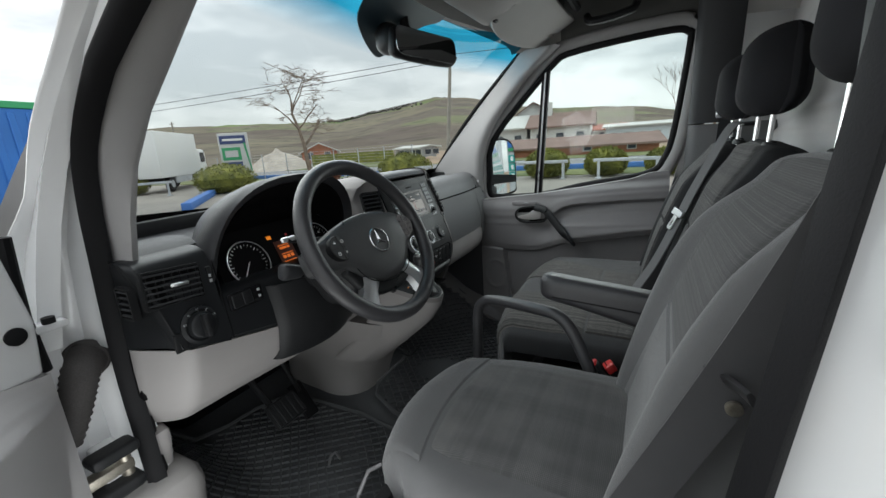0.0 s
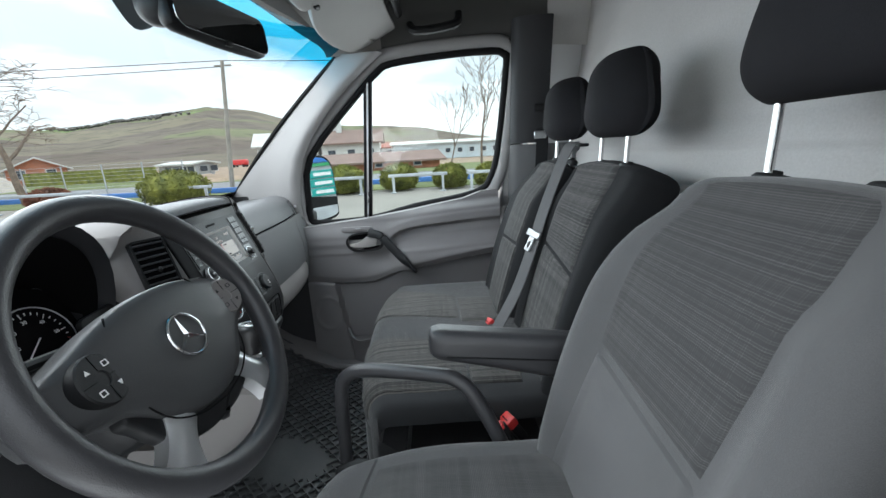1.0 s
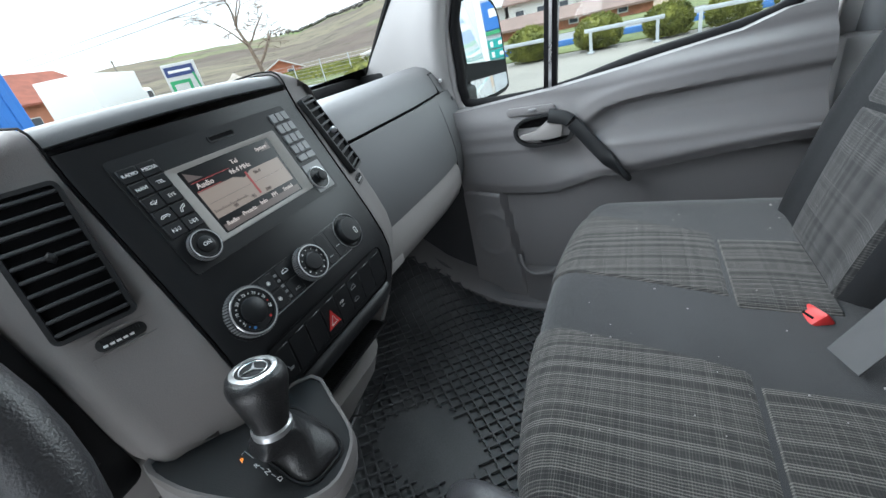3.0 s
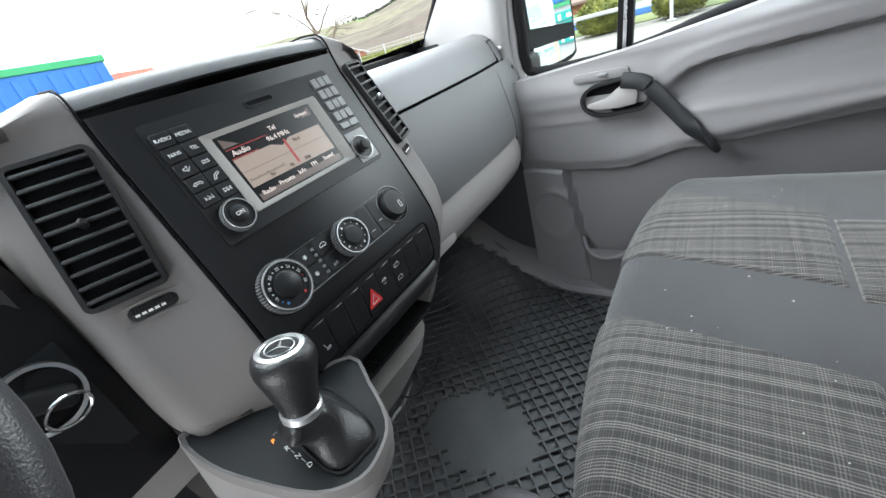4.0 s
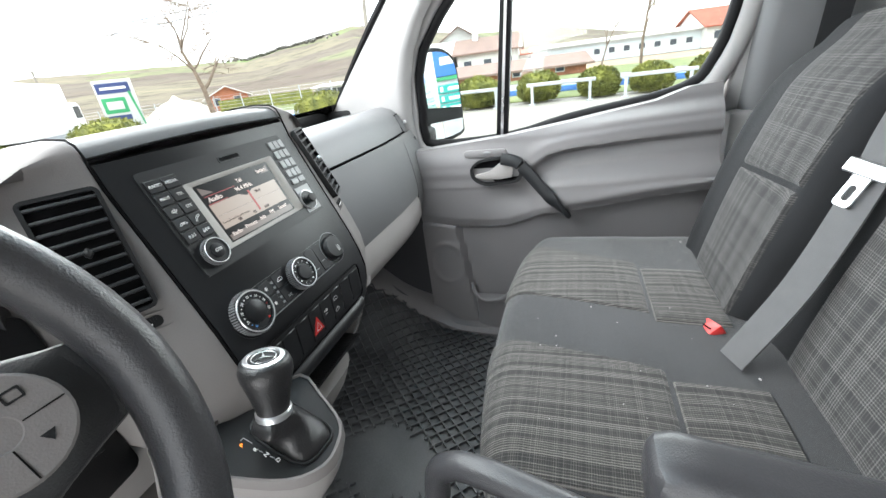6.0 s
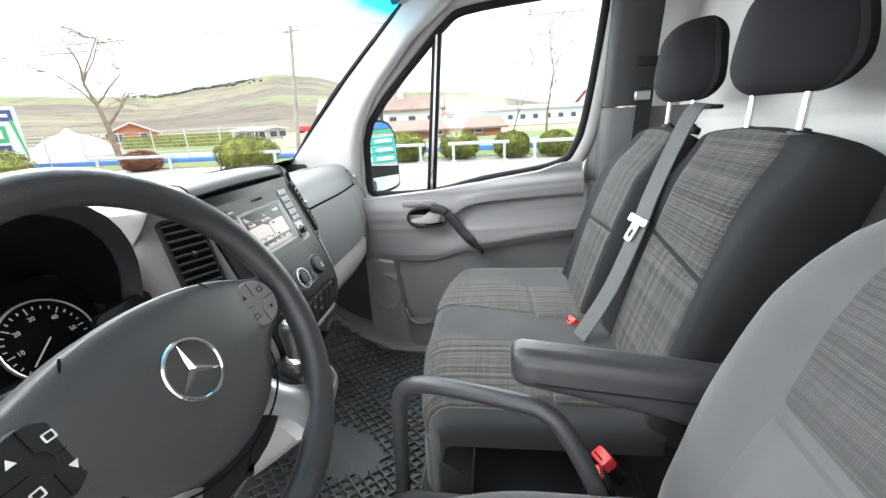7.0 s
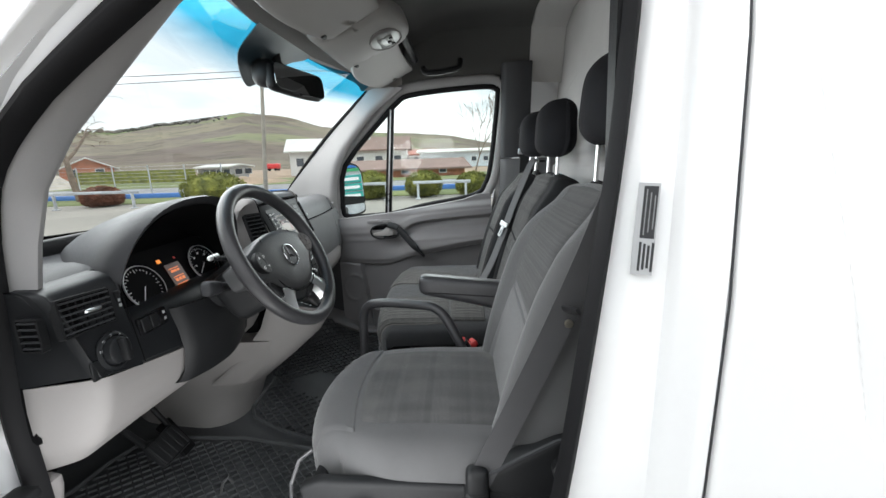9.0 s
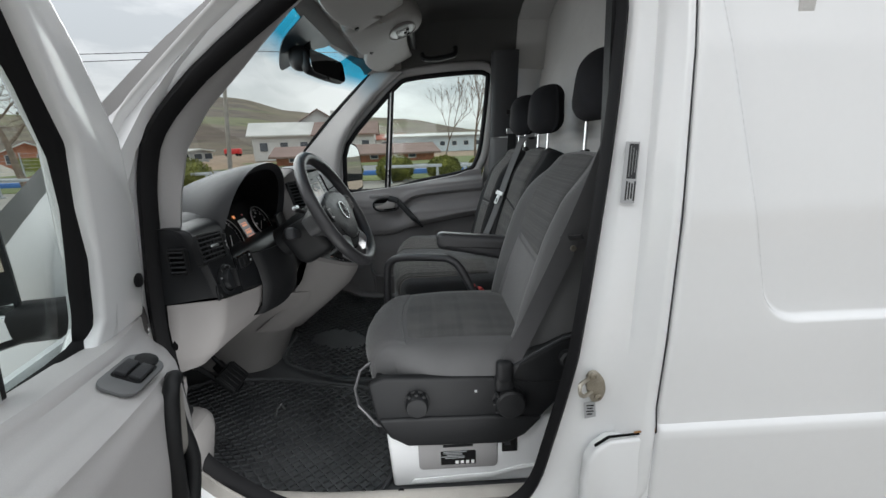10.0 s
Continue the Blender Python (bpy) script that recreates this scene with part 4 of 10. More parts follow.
def build_door(name, sgn, m, label, outside):
    """A cab door, built closed on the right side (sgn 1) or mirrored (sgn -1), then moved by m."""
    flip = Matrix.Diagonal((sgn, 1, 1, 1))
    mm = m @ flip
    put = lambda nm, bm, mat, par, lab="", **k: part(nm, moved(bm, mm), mat, par, lab, **k)
    base = thing(name, m @ Vector((sgn * 0.9, 0.45, 0.72)), label, "van door", kind="structure")
    ys, vs = span(-0.075, 0.846 if outside else 0.790, 90), span(0, 1, 170)
    shape = open_door_face if outside else door_face
    panel = put("door_panel", sheet(ys, vs, lambda y, v: (shape(y, 0.72 + (top_edge(y) - 0.72) * v), y, 0.72 + (top_edge(y) - 0.72) * v), (0.05, 0, 0)), M_DOOR_LIT if outside else M_DOOR, base, "moulded grey plastic inner panel with an armrest and a pocket")
    # outer skin, lower and upper
    put("outer_skin", sheet(span(-0.19, 0.90, 10), span(0.50, 1.46, 24), lambda y, z: (body_x(z) - 0.004, y, z), (-0.012, 0, 0)), M_WHITE, base, "white painted outer skin")
    put("door_edge", box((0.938, 0.800, 1.09), (0.085, 0.06, 0.76), 0.015), M_WHITE, base)
    put("door_rear_edge", box((0.905, -0.135, 1.10), (0.12, 0.08, 0.80), 0.015), M_WHITE if outside else M_PILLAR, base)
    put("frame_foot", slab([(side_x(z) - 0.022, y, z) for y, z in ((-0.075, 1.45), (-0.165, 1.45), (-0.185, 1.78), (-0.135, 1.78))], (0.045, 0, 0), 0.006), M_WHITE if outside else M_PILLAR, base, "foot of the window frame")
    # window frame
    win = dense([(y if y < 0.46 or not outside else 0.46 + (y - 0.46) * 0.74, z) for y, z in WIN], 3)
    ring = lambda d, off: [(side_x(z0) + off, y, z) for (y, z), (y0, z0) in zip(offset2(win, d), win)]
    up = M_WHITE if outside else M_PILLAR
    put("window_frame", ring_loft([ring(0.004, 0.016), ring(0.012, -0.014), ring(0.018, -0.026), ring(0.045, -0.030), ring(0.058, -0.018), ring(0.058, 0.02), ring(0.004, 0.016)]), up, base, "painted window frame", sharp=60)
    put("window_seal", ring_loft([ring(-0.012, 0.004), ring(-0.010, -0.010), ring(0.004, -0.016), ring(0.014, -0.012), ring(0.014, 0.012), ring(-0.012, 0.004)]), M_RUBBER, base, "black rubber window seal", sharp=70)
    bar = [(0.532, 1.470), (0.496, 1.470), (0.430, 2.045), (0.464, 2.040)]
    put("divider_bar", slab([(side_x(z) - 0.010, y, z) for y, z in bar], (0.028, 0, 0), 0.003), M_RUBBER, base, "upright bar between quarter light and window")
    put("divider_strip", slab([(side_x(z) - 0.0135, y, z) for y, z in ((0.517, 1.475), (0.509, 1.475), (0.444, 2.04), (0.451, 2.04))], (0.004, 0, 0)), M_SILVER, base)
    pane_r = [(side_x(z) + 0.006, y, z) for y, z in ((0.510, 1.46), (-0.04, 1.53), (-0.10, 1.70), (-0.125, 2.09), (-0.06, 2.13), (0.15, 2.12), (0.36, 2.10), (0.445, 2.05))]
    pane_f = [(side_x(z) + 0.006, y, z) for y, z in ((0.518, 1.46), (0.76, 1.455), (0.778, 1.56), (0.735, 1.76), (0.50, 1.99), (0.452, 2.05))]
    for nm, poly in (("quarter_pane", pane_f), ("window_pane", pane_r)):
        pane = put(nm, slab(poly, (0.004, 0, 0)), M_GLASS, base)
        pane.visible_shadow = False
    # black pull grip from the release handle down to the armrest
    if not outside:
        grip = [(0.790, 0.500, 1.424), (0.784, 0.455, 1.413), (0.776, 0.425, 1.386), (0.764, 0.385, 1.340), (0.752, 0.345, 1.296), (0.750, 0.318, 1.266), (0.757, 0.308, 1.256)]
        put("pull_grip", strap(grip, 0.036, 0.016, (0.20, 0.72, 0.66)), M_FASCIA, base, "black pull grip")
        oy, oz = 0.530, 1.388
        bez = dense([(0.452, 1.352), (0.500, 1.345), (0.556, 1.343), (0.592, 1.362), (0.600, 1.394), (0.574, 1.420), (0.520, 1.428), (0.474, 1.432), (0.440, 1.415), (0.436, 1.380)], 3)
    else:
        loop = [(0.612, 1.412), (0.636, 1.418), (0.652, 1.400), (0.656, 1.355), (0.640, 1.295), (0.612, 1.240), (0.588, 1.222), (0.570, 1.240), (0.572, 1.295), (0.586, 1.355)]
        lp = dense(loop, 3)
        put("pull_grip", tube([(0.776 + 0.02 * step(0.63, 0.66, y), y, z) for y, z in lp], 0.0115, 10, True), M_BLACK, base, "black looped pull grip", sharp=80)
        # Flat near-black sheet paints the shade inside the grip's loop.
        put("handle_shade", slab([(0.795, 0.613 + (y - 0.613) * 0.9, 1.32 + (z - 1.32) * 0.92) for y, z in lp], (-0.004, 0, 0)), M_DARK, base)
        put("release_lever", softbox((0.784, 0.622, 1.345), (0.014, 0.046, 0.095), 0.006, 7, lambda x, y, z: (x, y + 0.24 * z, z)), M_BEZEL, base, "grey release lever")
        # white inner frame between the window and the hinge edge
        inner_e = [(0.665, 1.452), (0.700, 1.50), (0.690, 1.60), (0.655, 1.76), (0.500, 1.985), (0.425, 2.070)]
        outer_e = [(0.835, 1.452), (0.836, 1.54), (0.812, 1.65), (0.765, 1.77), (0.665, 1.88), (0.525, 2.005), (0.44, 2.085)]
        put("inner_frame", slab([(side_x(z) - 0.030, y, z) for y, z in outer_e + inner_e[::-1]], (0.05, 0, 0), 0.008, 3), M_WHITE, base, "white painted inner frame of the door")
    if not outside:
        bin_ = [(oy + (a - oy) * 0.88, oz + (b - oz) * 0.82) for a, b in bez]
        put("handle_bezel", frame_slab([(0.806, a, b) for a, b in bez], [(0.806, a, b) for a, b in bin_], (-0.018, 0, 0)), M_BLACK, base, "black bezel round the door release", sharp=30)
        # The recess is a flat sheet with its shade put into the colour.
        put("handle_shade", slab([(0.8045, a, b) for a, b in bin_], (-0.002, 0, 0)), M_DARK, base)
        put("release_lever", slab([(0.801, a, b) for a, b in dense([(oy - 0.058, oz - 0.022), (oy + 0.02, oz - 0.026), (oy + 0.052, oz - 0.020), (oy + 0.052, oz - 0.010), (oy + 0.010, oz - 0.002), (oy - 0.028, oz + 0.026), (oy - 0.056, oz + 0.026)], 2)], (-0.012, 0, 0), 0.002), M_DASH_LIGHT, base, "grey release lever")
    if not outside:
        sw = rrect(0.132, 0.022, 0.010, 4, 0.552, 1.440)
        put("switch_plate", slab([(0.812 + 0.06 * (z - 1.44), y, z) for y, z in sw], (-0.010, 0, 0), 0.002), M_DOOR, base)
        put("lock_button", box((0.800, 0.545, 1.442), (0.008, 0.022, 0.008), 0.003), M_EDGE, base)
    if not outside:
        put("pocket_lip", strap([(0.805, 0.632, 0.985), (0.785, 0.618, 0.950), (0.772, 0.585, 0.932), (0.768, 0.53, 0.942), (0.775, 0.488, 0.972), (0.78, 0.47, 0.978)], 0.012, 0.012, (0, 0, 1)), M_DOOR, base, "rim of the door pocket")
        put("pocket_front", loft([[(0.83, 0.63, z), (0.795, 0.618, z), (0.776 + 0.02 * (0.95 - z), 0.58, z), (0.772 + 0.02 * (0.95 - z), 0.47, z), (0.776, 0.10, z), (0.83, 0.08, z)] for z in (0.735, 0.80, 0.88, 0.930)]), M_DOOR, base, "curved front of the door pocket")
    else:
        pm = basis((0.8155, 0.602, 1.4475), (-0.12, 1, 0.0), (-0.92, -0.05, -0.45))
        put("window_switch_plate", slab(flat(rrect(0.090, 0.052, 0.018, 5), 0.0, pm), pm.to_3x3() @ Vector((0, 0, 0.006)), 0.002), M_DASH, base, "grey plate with window switches")
        put("switch_well", slab(flat(rrect(0.046, 0.040, 0.006, 4, 0.004, 0.0), 0.0062, pm), pm.to_3x3() @ Vector((0, 0, 0.0008))), M_BLACK, base)
        for k in range(2):
            put("window_switch", box((0.002, -0.010 + 0.020 * k, 0.010), (0.034, 0.0165, 0.007), 0.0025, 2, pm), M_HOOD, base, "dark rocker switch")
        put("mirror_knob", lathe([(0.015, 0.005), (0.015, 0.0085), (0.010, 0.011), (0, 0.011)], 20, pm @ Matrix.Translation((0.0335, 0, 0.0))), M_BLACK, base, "round mirror adjuster")
    return base


build_door("door_passenger", 1, Matrix(), "closed grey van door with a wide window and quarter light", False)
HINGE = Vector((-0.945, 0.865, 0))
swing = Matrix.Translation(HINGE) @ Matrix.Rotation(radians(-78), 4, "Z") @ Matrix.Translation(-HINGE)
door_2 = build_door("door_driver", -1, swing, "open white van door, its grey inner panel coloured paler as daylit", True)
# ---- dashboard ----
def pan(a, b, c=0.0):
    return PAN @ Vector((a, b, c))


dash = thing("dashboard", (0, 0.9, 1.2), "grey plastic van dashboard with black centre console", "dashboard")
# Core filler in near black, so gaps between panels read as deep shade.
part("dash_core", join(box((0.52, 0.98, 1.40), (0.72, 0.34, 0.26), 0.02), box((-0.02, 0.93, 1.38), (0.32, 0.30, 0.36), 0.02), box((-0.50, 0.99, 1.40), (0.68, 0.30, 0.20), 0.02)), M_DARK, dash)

# passenger side: top pad, airbag lid, lower strip
def along(prof, xs, fwd=lambda x: 0.0, thick=0.012):
    """A panel that runs across the van with one profile of (y, z)."""
    rings = []
    for x in xs:
        d = fwd(x)
        rings.append([(x, y + d, z) for y, z in prof])
    bm = loft(rings, False, False)
    bmesh.ops.solidify(bm, geom=bm.faces[:], thickness=thick)
    return fix(bm)


def bow(x):
    return 0.03 * step(0.55, 0.95, x) + 0.010 * (1 - step(0.16, 0.35, x))


xs_p = [0.175] + span(0.20, 0.90, 14)
pad = [(1.02, 1.585), (0.955, 1.588), (0.90, 1.600), (0.862, 1.602), (0.828, 1.592), (0.806, 1.572), (0.795, 1.548), (0.789, 1.526)]
part("top_pad", along(pad, xs_p, bow), M_DASH, dash, "grained grey upper pad")
lid = [(0.787, 1.520), (0.779, 1.48), (0.770, 1.44), (0.763, 1.40), (0.759, 1.365), (0.760, 1.338)]
part("airbag_lid", along(lid, [0.185] + span(0.21, 0.735, 12), bow), M_DASH, dash, "smooth grey lid over the glovebox")
part("end_panel", along([(0.789, 1.520)] + lid[1:] + [(0.764, 1.30), (0.780, 1.262), (0.82, 1.236)], span(0.739, 0.90, 5), bow), M_DASH, dash)
low = [(0.764, 1.332), (0.757, 1.305), (0.758, 1.275), (0.772, 1.247), (0.81, 1.228), (0.90, 1.215), (1.05, 1.21)]
part("glovebox_lid", along(low, [0.20] + span(0.225, 0.735, 12), bow), M_DASH_LIGHT, dash, "light grey glovebox lid")
notch = rrect(0.085, 0.030, 0.010, 3, 0.285, 0.0)
part("glovebox_handle", slab([(x, 0.768, 1.262 + z) for x, z in notch], (0, -0.018, 0), 0.004), M_DASH_LIGHT, dash)
part("glovebox_pocket", slab([(x, 0.7645, 1.2585 + z * 0.75) for x, z in notch], (0, -0.016, 0), 0.002), M_DASH_LIGHT, dash)
part("glovebox_lock", lathe([(0.009, 0), (0.009, 0.004), (0.006, 0.005), (0.005, 0.003)], 16, Matrix.Translation((0.305, 0.768, 1.302)) @ Matrix.Rotation(radians(90), 4, "X")), M_SILVER, dash, "round metal lock")
# tray slot along the windscreen
part("tray_floor", box((0.52, 1.05, 1.563), (0.75, 0.13, 0.02)), M_DARK, dash)
part("tray_wall", join(box((0.52, 1.12, 1.582), (0.80, 0.012, 0.045), 0.004), box((0.885, 1.06, 1.582), (0.015, 0.12, 0.04), 0.004)), M_BLACK, dash)
part("cowl", sheet(span(-0.92, 0.92, 17), span(1.10, 1.30, 5), lambda x, y: (x, min(y, 1.29 - 0.16 * (x / 0.92) ** 2), 1.548 + 0.02 * (x / 0.92) ** 2), (0, 0, -0.02)), M_BLACK, dash)


def vent_at(m, w, h, r, slats, parent, name, along_x=True, depth=0.035, slat_mat=M_DASH, skew=0.0):
    """An air vent in local x (width), y (height), z (outwards): shade-black sheet, rim and slats."""
    sk = lambda p: (p[0] + skew * p[1], p[1])
    out = [sk(p) for p in rrect(w, h, r, 4)]
    inn = [sk(p) for p in rrect(w - 0.008, h - 0.008, max(r - 0.004, 0.002), 4)]
    v = part(name, frame_slab(flat(out, -0.006, m), flat(inn, -0.006, m), m.to_3x3() @ Vector((0, 0, 0.013))), M_BLACK, parent)
    # Flat sheet just behind the slats; the vent's inner shade is its colour.
    part("well_shade", slab(flat(inn, 0.0006, m), m.to_3x3() @ Vector((0, 0, 0.0008))), M_DARK, v)
    for k in range(slats):
        if along_x:
            yy = -h / 2 + h * (k + 0.75) / (slats + 0.5)
            part("slat", box((skew * yy, yy, 0.0044), (w - 0.008, 0.0034, 0.0048), 0.0011, 2, m), slat_mat, v)
        else:
            xx = -w / 2 + w * (k + 0.75) / (slats + 0.5)
            part("slat", box((xx, 0, 0.002), (0.0030, h - 0.008, 0.012), 0.001, 1, m), slat_mat, v)
    return v


v_end = vent_at(basis((0.822, 0.826, 1.546), (0.985, 0.17, 0), (-0.25, 0.35, 0.9)), 0.052, 0.068, 0.006, 6, dash, "end_vent")
part("vent_wheel", box((0.835, 0.812, 1.552), (0.010, 0.010, 0.010), 0.003), M_SILVER, v_end)

# centre stack
FRONT = [(0.760, 1.670), (0.750, 1.664), (0.745, 1.655), (0.742, 1.644), (0.736, 1.62), (0.720, 1.582), (0.702, 1.539), (0.682, 1.492), (0.664, 1.448), (0.652, 1.412), (0.646, 1.385), (0.645, 1.360), (0.650, 1.330), (0.660, 1.300), (0.674, 1.265), (0.700, 1.235), (0.74, 1.215)]
CAP = [(1.12, 1.600), (1.06, 1.622), (1.0, 1.641), (0.94, 1.655), (0.88, 1.665), (0.83, 1.6705), (0.79, 1.6725)]
STATIONS = CAP + FRONT
SEAM = len(CAP) + 2


def stack_half(z):
    """Half width of the fascia at a height, tapering in towards the tray."""
    return 0.152 - 0.034 * (1 - step(1.25, 1.41, z))


def stack_side(y, z, sgn):
    """From the fascia's edge outwards: a short step, the slanted vent face, then round to the side."""
    h = stack_half(z)
    low = 1 - step(1.22, 1.42, z)
    top = step(1.640, 1.668, z) if y < 0.78 else 1.0
    out = []
    for e, d in ((0.0, 0.008), (0.003, 0.003), (0.009, 0.0040), (0.020, 0.0105), (0.045, 0.0235), (0.070, 0.0355), (0.079, 0.040), (0.085, 0.047), (0.088, 0.058), (0.089, 0.080), (0.090, 0.14)):
        if sgn > 0:
            e *= 1.0 - 0.45 * low
        else:
            e *= 1.0 + 0.28 * low * step(0.01, 0.08, e)
        drop = (0.55 * max(0.0, d - 0.004) + 0.030 * step(0.06, 0.092, e) * top) if top > 0 else 0.0
        out.append((sgn * (h + e), y + d * (1 - 0.6 * top), z - drop * top))
    return out


rings = [[(x, y + 0.06 * (x / 0.16) ** 4 * 0.06, z - 0.004 * (x / stack_half(z)) ** 2) for x in span(-stack_half(z) + 0.001, stack_half(z) - 0.001, 13)] for y, z in STATIONS[:SEAM + 1]]
cap = part("top_cap", loft(rings, False, False), M_PAD, dash, "dark grained cap over the centre stack", sharp=50)
part("stack_seam", tube([Vector(p) + Vector((0, -0.0004, -0.001)) for p in rings[-1]], 0.0018, 5), M_DARK, cap, "dark joint under the top cap")
for sgn in (-1, 1):
    rings = [stack_side(y, z, sgn) for y, z in STATIONS if sgn > 0 or z > 1.35] + ([] if sgn > 0 else [[(x, y, z - 0.022 + 0.030 * step(0.15, 0.25, -x)) for x, y, z in stack_side(0.6445, 1.366, -1)]])
    part("centre_console", loft(rings, False, False), M_SURROUND, dash, "grey centre stack surround", sharp=40)
    part("stack_seam", tube([Vector(r[1]) + Vector((-sgn * 0.002, -0.0002, 0.0006)) for r in rings[2:]], 0.0013, 5), M_DARK, dash)
# black fascia on the front
FAS = STATIONS[SEAM + 1:-3]
rings = []
for y, z in FAS:
    h = stack_half(z) - 0.0015
    rings.append([(-h, y + 0.030, z), (-h, y + 0.002, z), (-h + 0.003, y, z), (0, y - 0.0005, z), (h - 0.003, y, z), (h, y + 0.002, z), (h, y + 0.030, z)])
part("fascia", loft(rings, True, True), M_FASCIA, dash, "satin black centre fascia", sharp=50)

# radio
PAN = Matrix(((1, 0, 0, 0), (0, 0.393, -0.92, 0.6650), (0, 0.92, 0.393, 1.4462), (0, 0, 0, 1)))
C0 = 0.001
T = C0 + 0.0040
radio = part("radio", frame_slab([pan(a, b, C0 - 0.003) for a, b in rrect(0.244, 0.133, 0.004, 2, 0.000, 0.128)], [pan(a, b, C0 - 0.003) for a, b in rrect(0.160, 0.090, 0.003, 2, 0.001, 0.1225)], PAN.to_3x3() @ Vector((0, 0, 0.0068))), M_FASCIA, dash, "black radio unit with a colour screen")
part("radio_groove", frame_slab([pan(a, b, C0 - 0.002) for a, b in rrect(0.251, 0.140, 0.005, 3, 0.000, 0.128)], [pan(a, b, C0 - 0.002) for a, b in rrect(0.2445, 0.1335, 0.004, 3, 0.000, 0.128)], PAN.to_3x3() @ Vector((0, 0, 0.0030))), M_DARK, radio)
part("radio_edge", tube([pan(a, b, C0 + 0.0006) for a, b in rrect(0.253, 0.142, 0.006, 3, 0.000, 0.128)], 0.0009, 5, True), M_EDGE, radio, "thin pale rim of the radio")
si = rrect(0.124, 0.076, 0.001, 2, -0.0005, 0.1220)
part("screen_bezel", loft([[pan(a, b, T - 0.0025) for a, b in rrect(0.162, 0.092, 0.003, 2, 0.001, 0.1225)], [pan(a, b, T + 0.0006) for a, b in rrect(0.160, 0.090, 0.003, 2, 0.001, 0.1225)], [pan(a, b, T + 0.0006) for a, b in rrect(0.1575, 0.0875, 0.003, 2, 0.001, 0.1225)], [pan(a, b, C0 + 0.0010) for a, b in si]], True, False), M_BEZEL, radio, "bevelled grey screen surround", sharp=20)
ST = C0 + 0.0012


def rect(a0, b0, a1, b1, c, d=0.0004):
    return slab([pan(a0, b0, c), pan(a1, b0, c), pan(a1, b1, c), pan(a0, b1, c)], PAN.to_3x3() @ Vector((0, 0, d)))


screen_ob = part("screen", rect(-0.0625, 0.0845, 0.0615, 0.1595, ST), M_SCREEN_DARK, radio, "lit radio screen")
part("screen_field", rect(-0.0625, 0.1010, 0.0615, 0.1345, ST + 0.0005), M_SCREEN, screen_ob)
part("screen_bar", rect(-0.0625, 0.1485, 0.0615, 0.1595, ST + 0.0005), M_SCREEN_MID, screen_ob, "paler status bar")
part("screen_bar", rect(-0.0625, 0.0845, 0.0615, 0.0925, ST + 0.0005), M_SCREEN_MID, screen_ob)
part("screen_line", rect(-0.0625, 0.1455, -0.010, 0.1462, ST + 0.0009), M_SCREEN_RED, screen_ob)
part("screen_line", rect(-0.0625, 0.1350, -0.030, 0.1358, ST + 0.0009), M_SCREEN_RED, screen_ob)
part("tuning_line", rect(0.0035, 0.1040, 0.0062, 0.1345, ST + 0.0012), M_SCREEN_RED, screen_ob)
part("tuning_scale", join(*[rect(-0.060 + 0.0022 * k, 0.1075, -0.0594 + 0.0022 * k, 0.1095 + 0.0015 * (k % 5 == 0), ST + 0.0011) for k in range(22)]), M_SCREEN_DARK, screen_ob)
part("scale_rule", rect(-0.060, 0.1185, 0.060, 0.1190, ST + 0.0011), M_SCREEN_MID, screen_ob)
TXT = lambda a, b, c=ST + 0.0016: PAN @ Matrix.Translation((a, b, c))
for body, a, b, sz in (("Audio", -0.048, 0.1405, 0.0090), ("96.4 MHz", 0.002, 0.1405, 0.0080), ("Tel", 0.001, 0.1505, 0.0075), ("System", 0.047, 0.1530, 0.0066), ("Radio", -0.050, 0.0915, 0.0072), ("Presets", -0.024, 0.0925, 0.0072), ("Info", 0.000, 0.0935, 0.0072), ("FM", 0.020, 0.0945, 0.0072), ("Sound", 0.044, 0.0945, 0.0068)):
    part("screen_text", text_mesh(body, sz, TXT(a, b)), M_SCREEN_TEXT, screen_ob, smooth=False)
for body, a, b in (("96.4", 0.020, 0.1290), ("90", -0.034, 0.1045), ("95", -0.006, 0.1045), ("100", 0.018, 0.1045)):
    part("screen_text", text_mesh(body, 0.0062, TXT(a, b)), M_SCREEN_DARK, screen_ob, smooth=False)
part("card_slot", frame_slab([pan(a, b, T - 0.0002) for a, b in rrect(0.039, 0.0085, 0.002, 2, 0.009, 0.183)], [pan(a, b, T - 0.0002) for a, b in rrect(0.035, 0.005, 0.0015, 2, 0.009, 0.183)], PAN.to_3x3() @ Vector((0, 0, 0.0008))), M_FASCIA, radio)
part("card_gap", rect(-0.0085, 0.1805, 0.0265, 0.1855, T - 0.0001, 0.0003), M_DARK, radio)
names = [("RADIO", "MEDIA"), ("NAVI", "TEL"), ("mute", "SYS"), ("hang", "call"), ("prev", "next")]
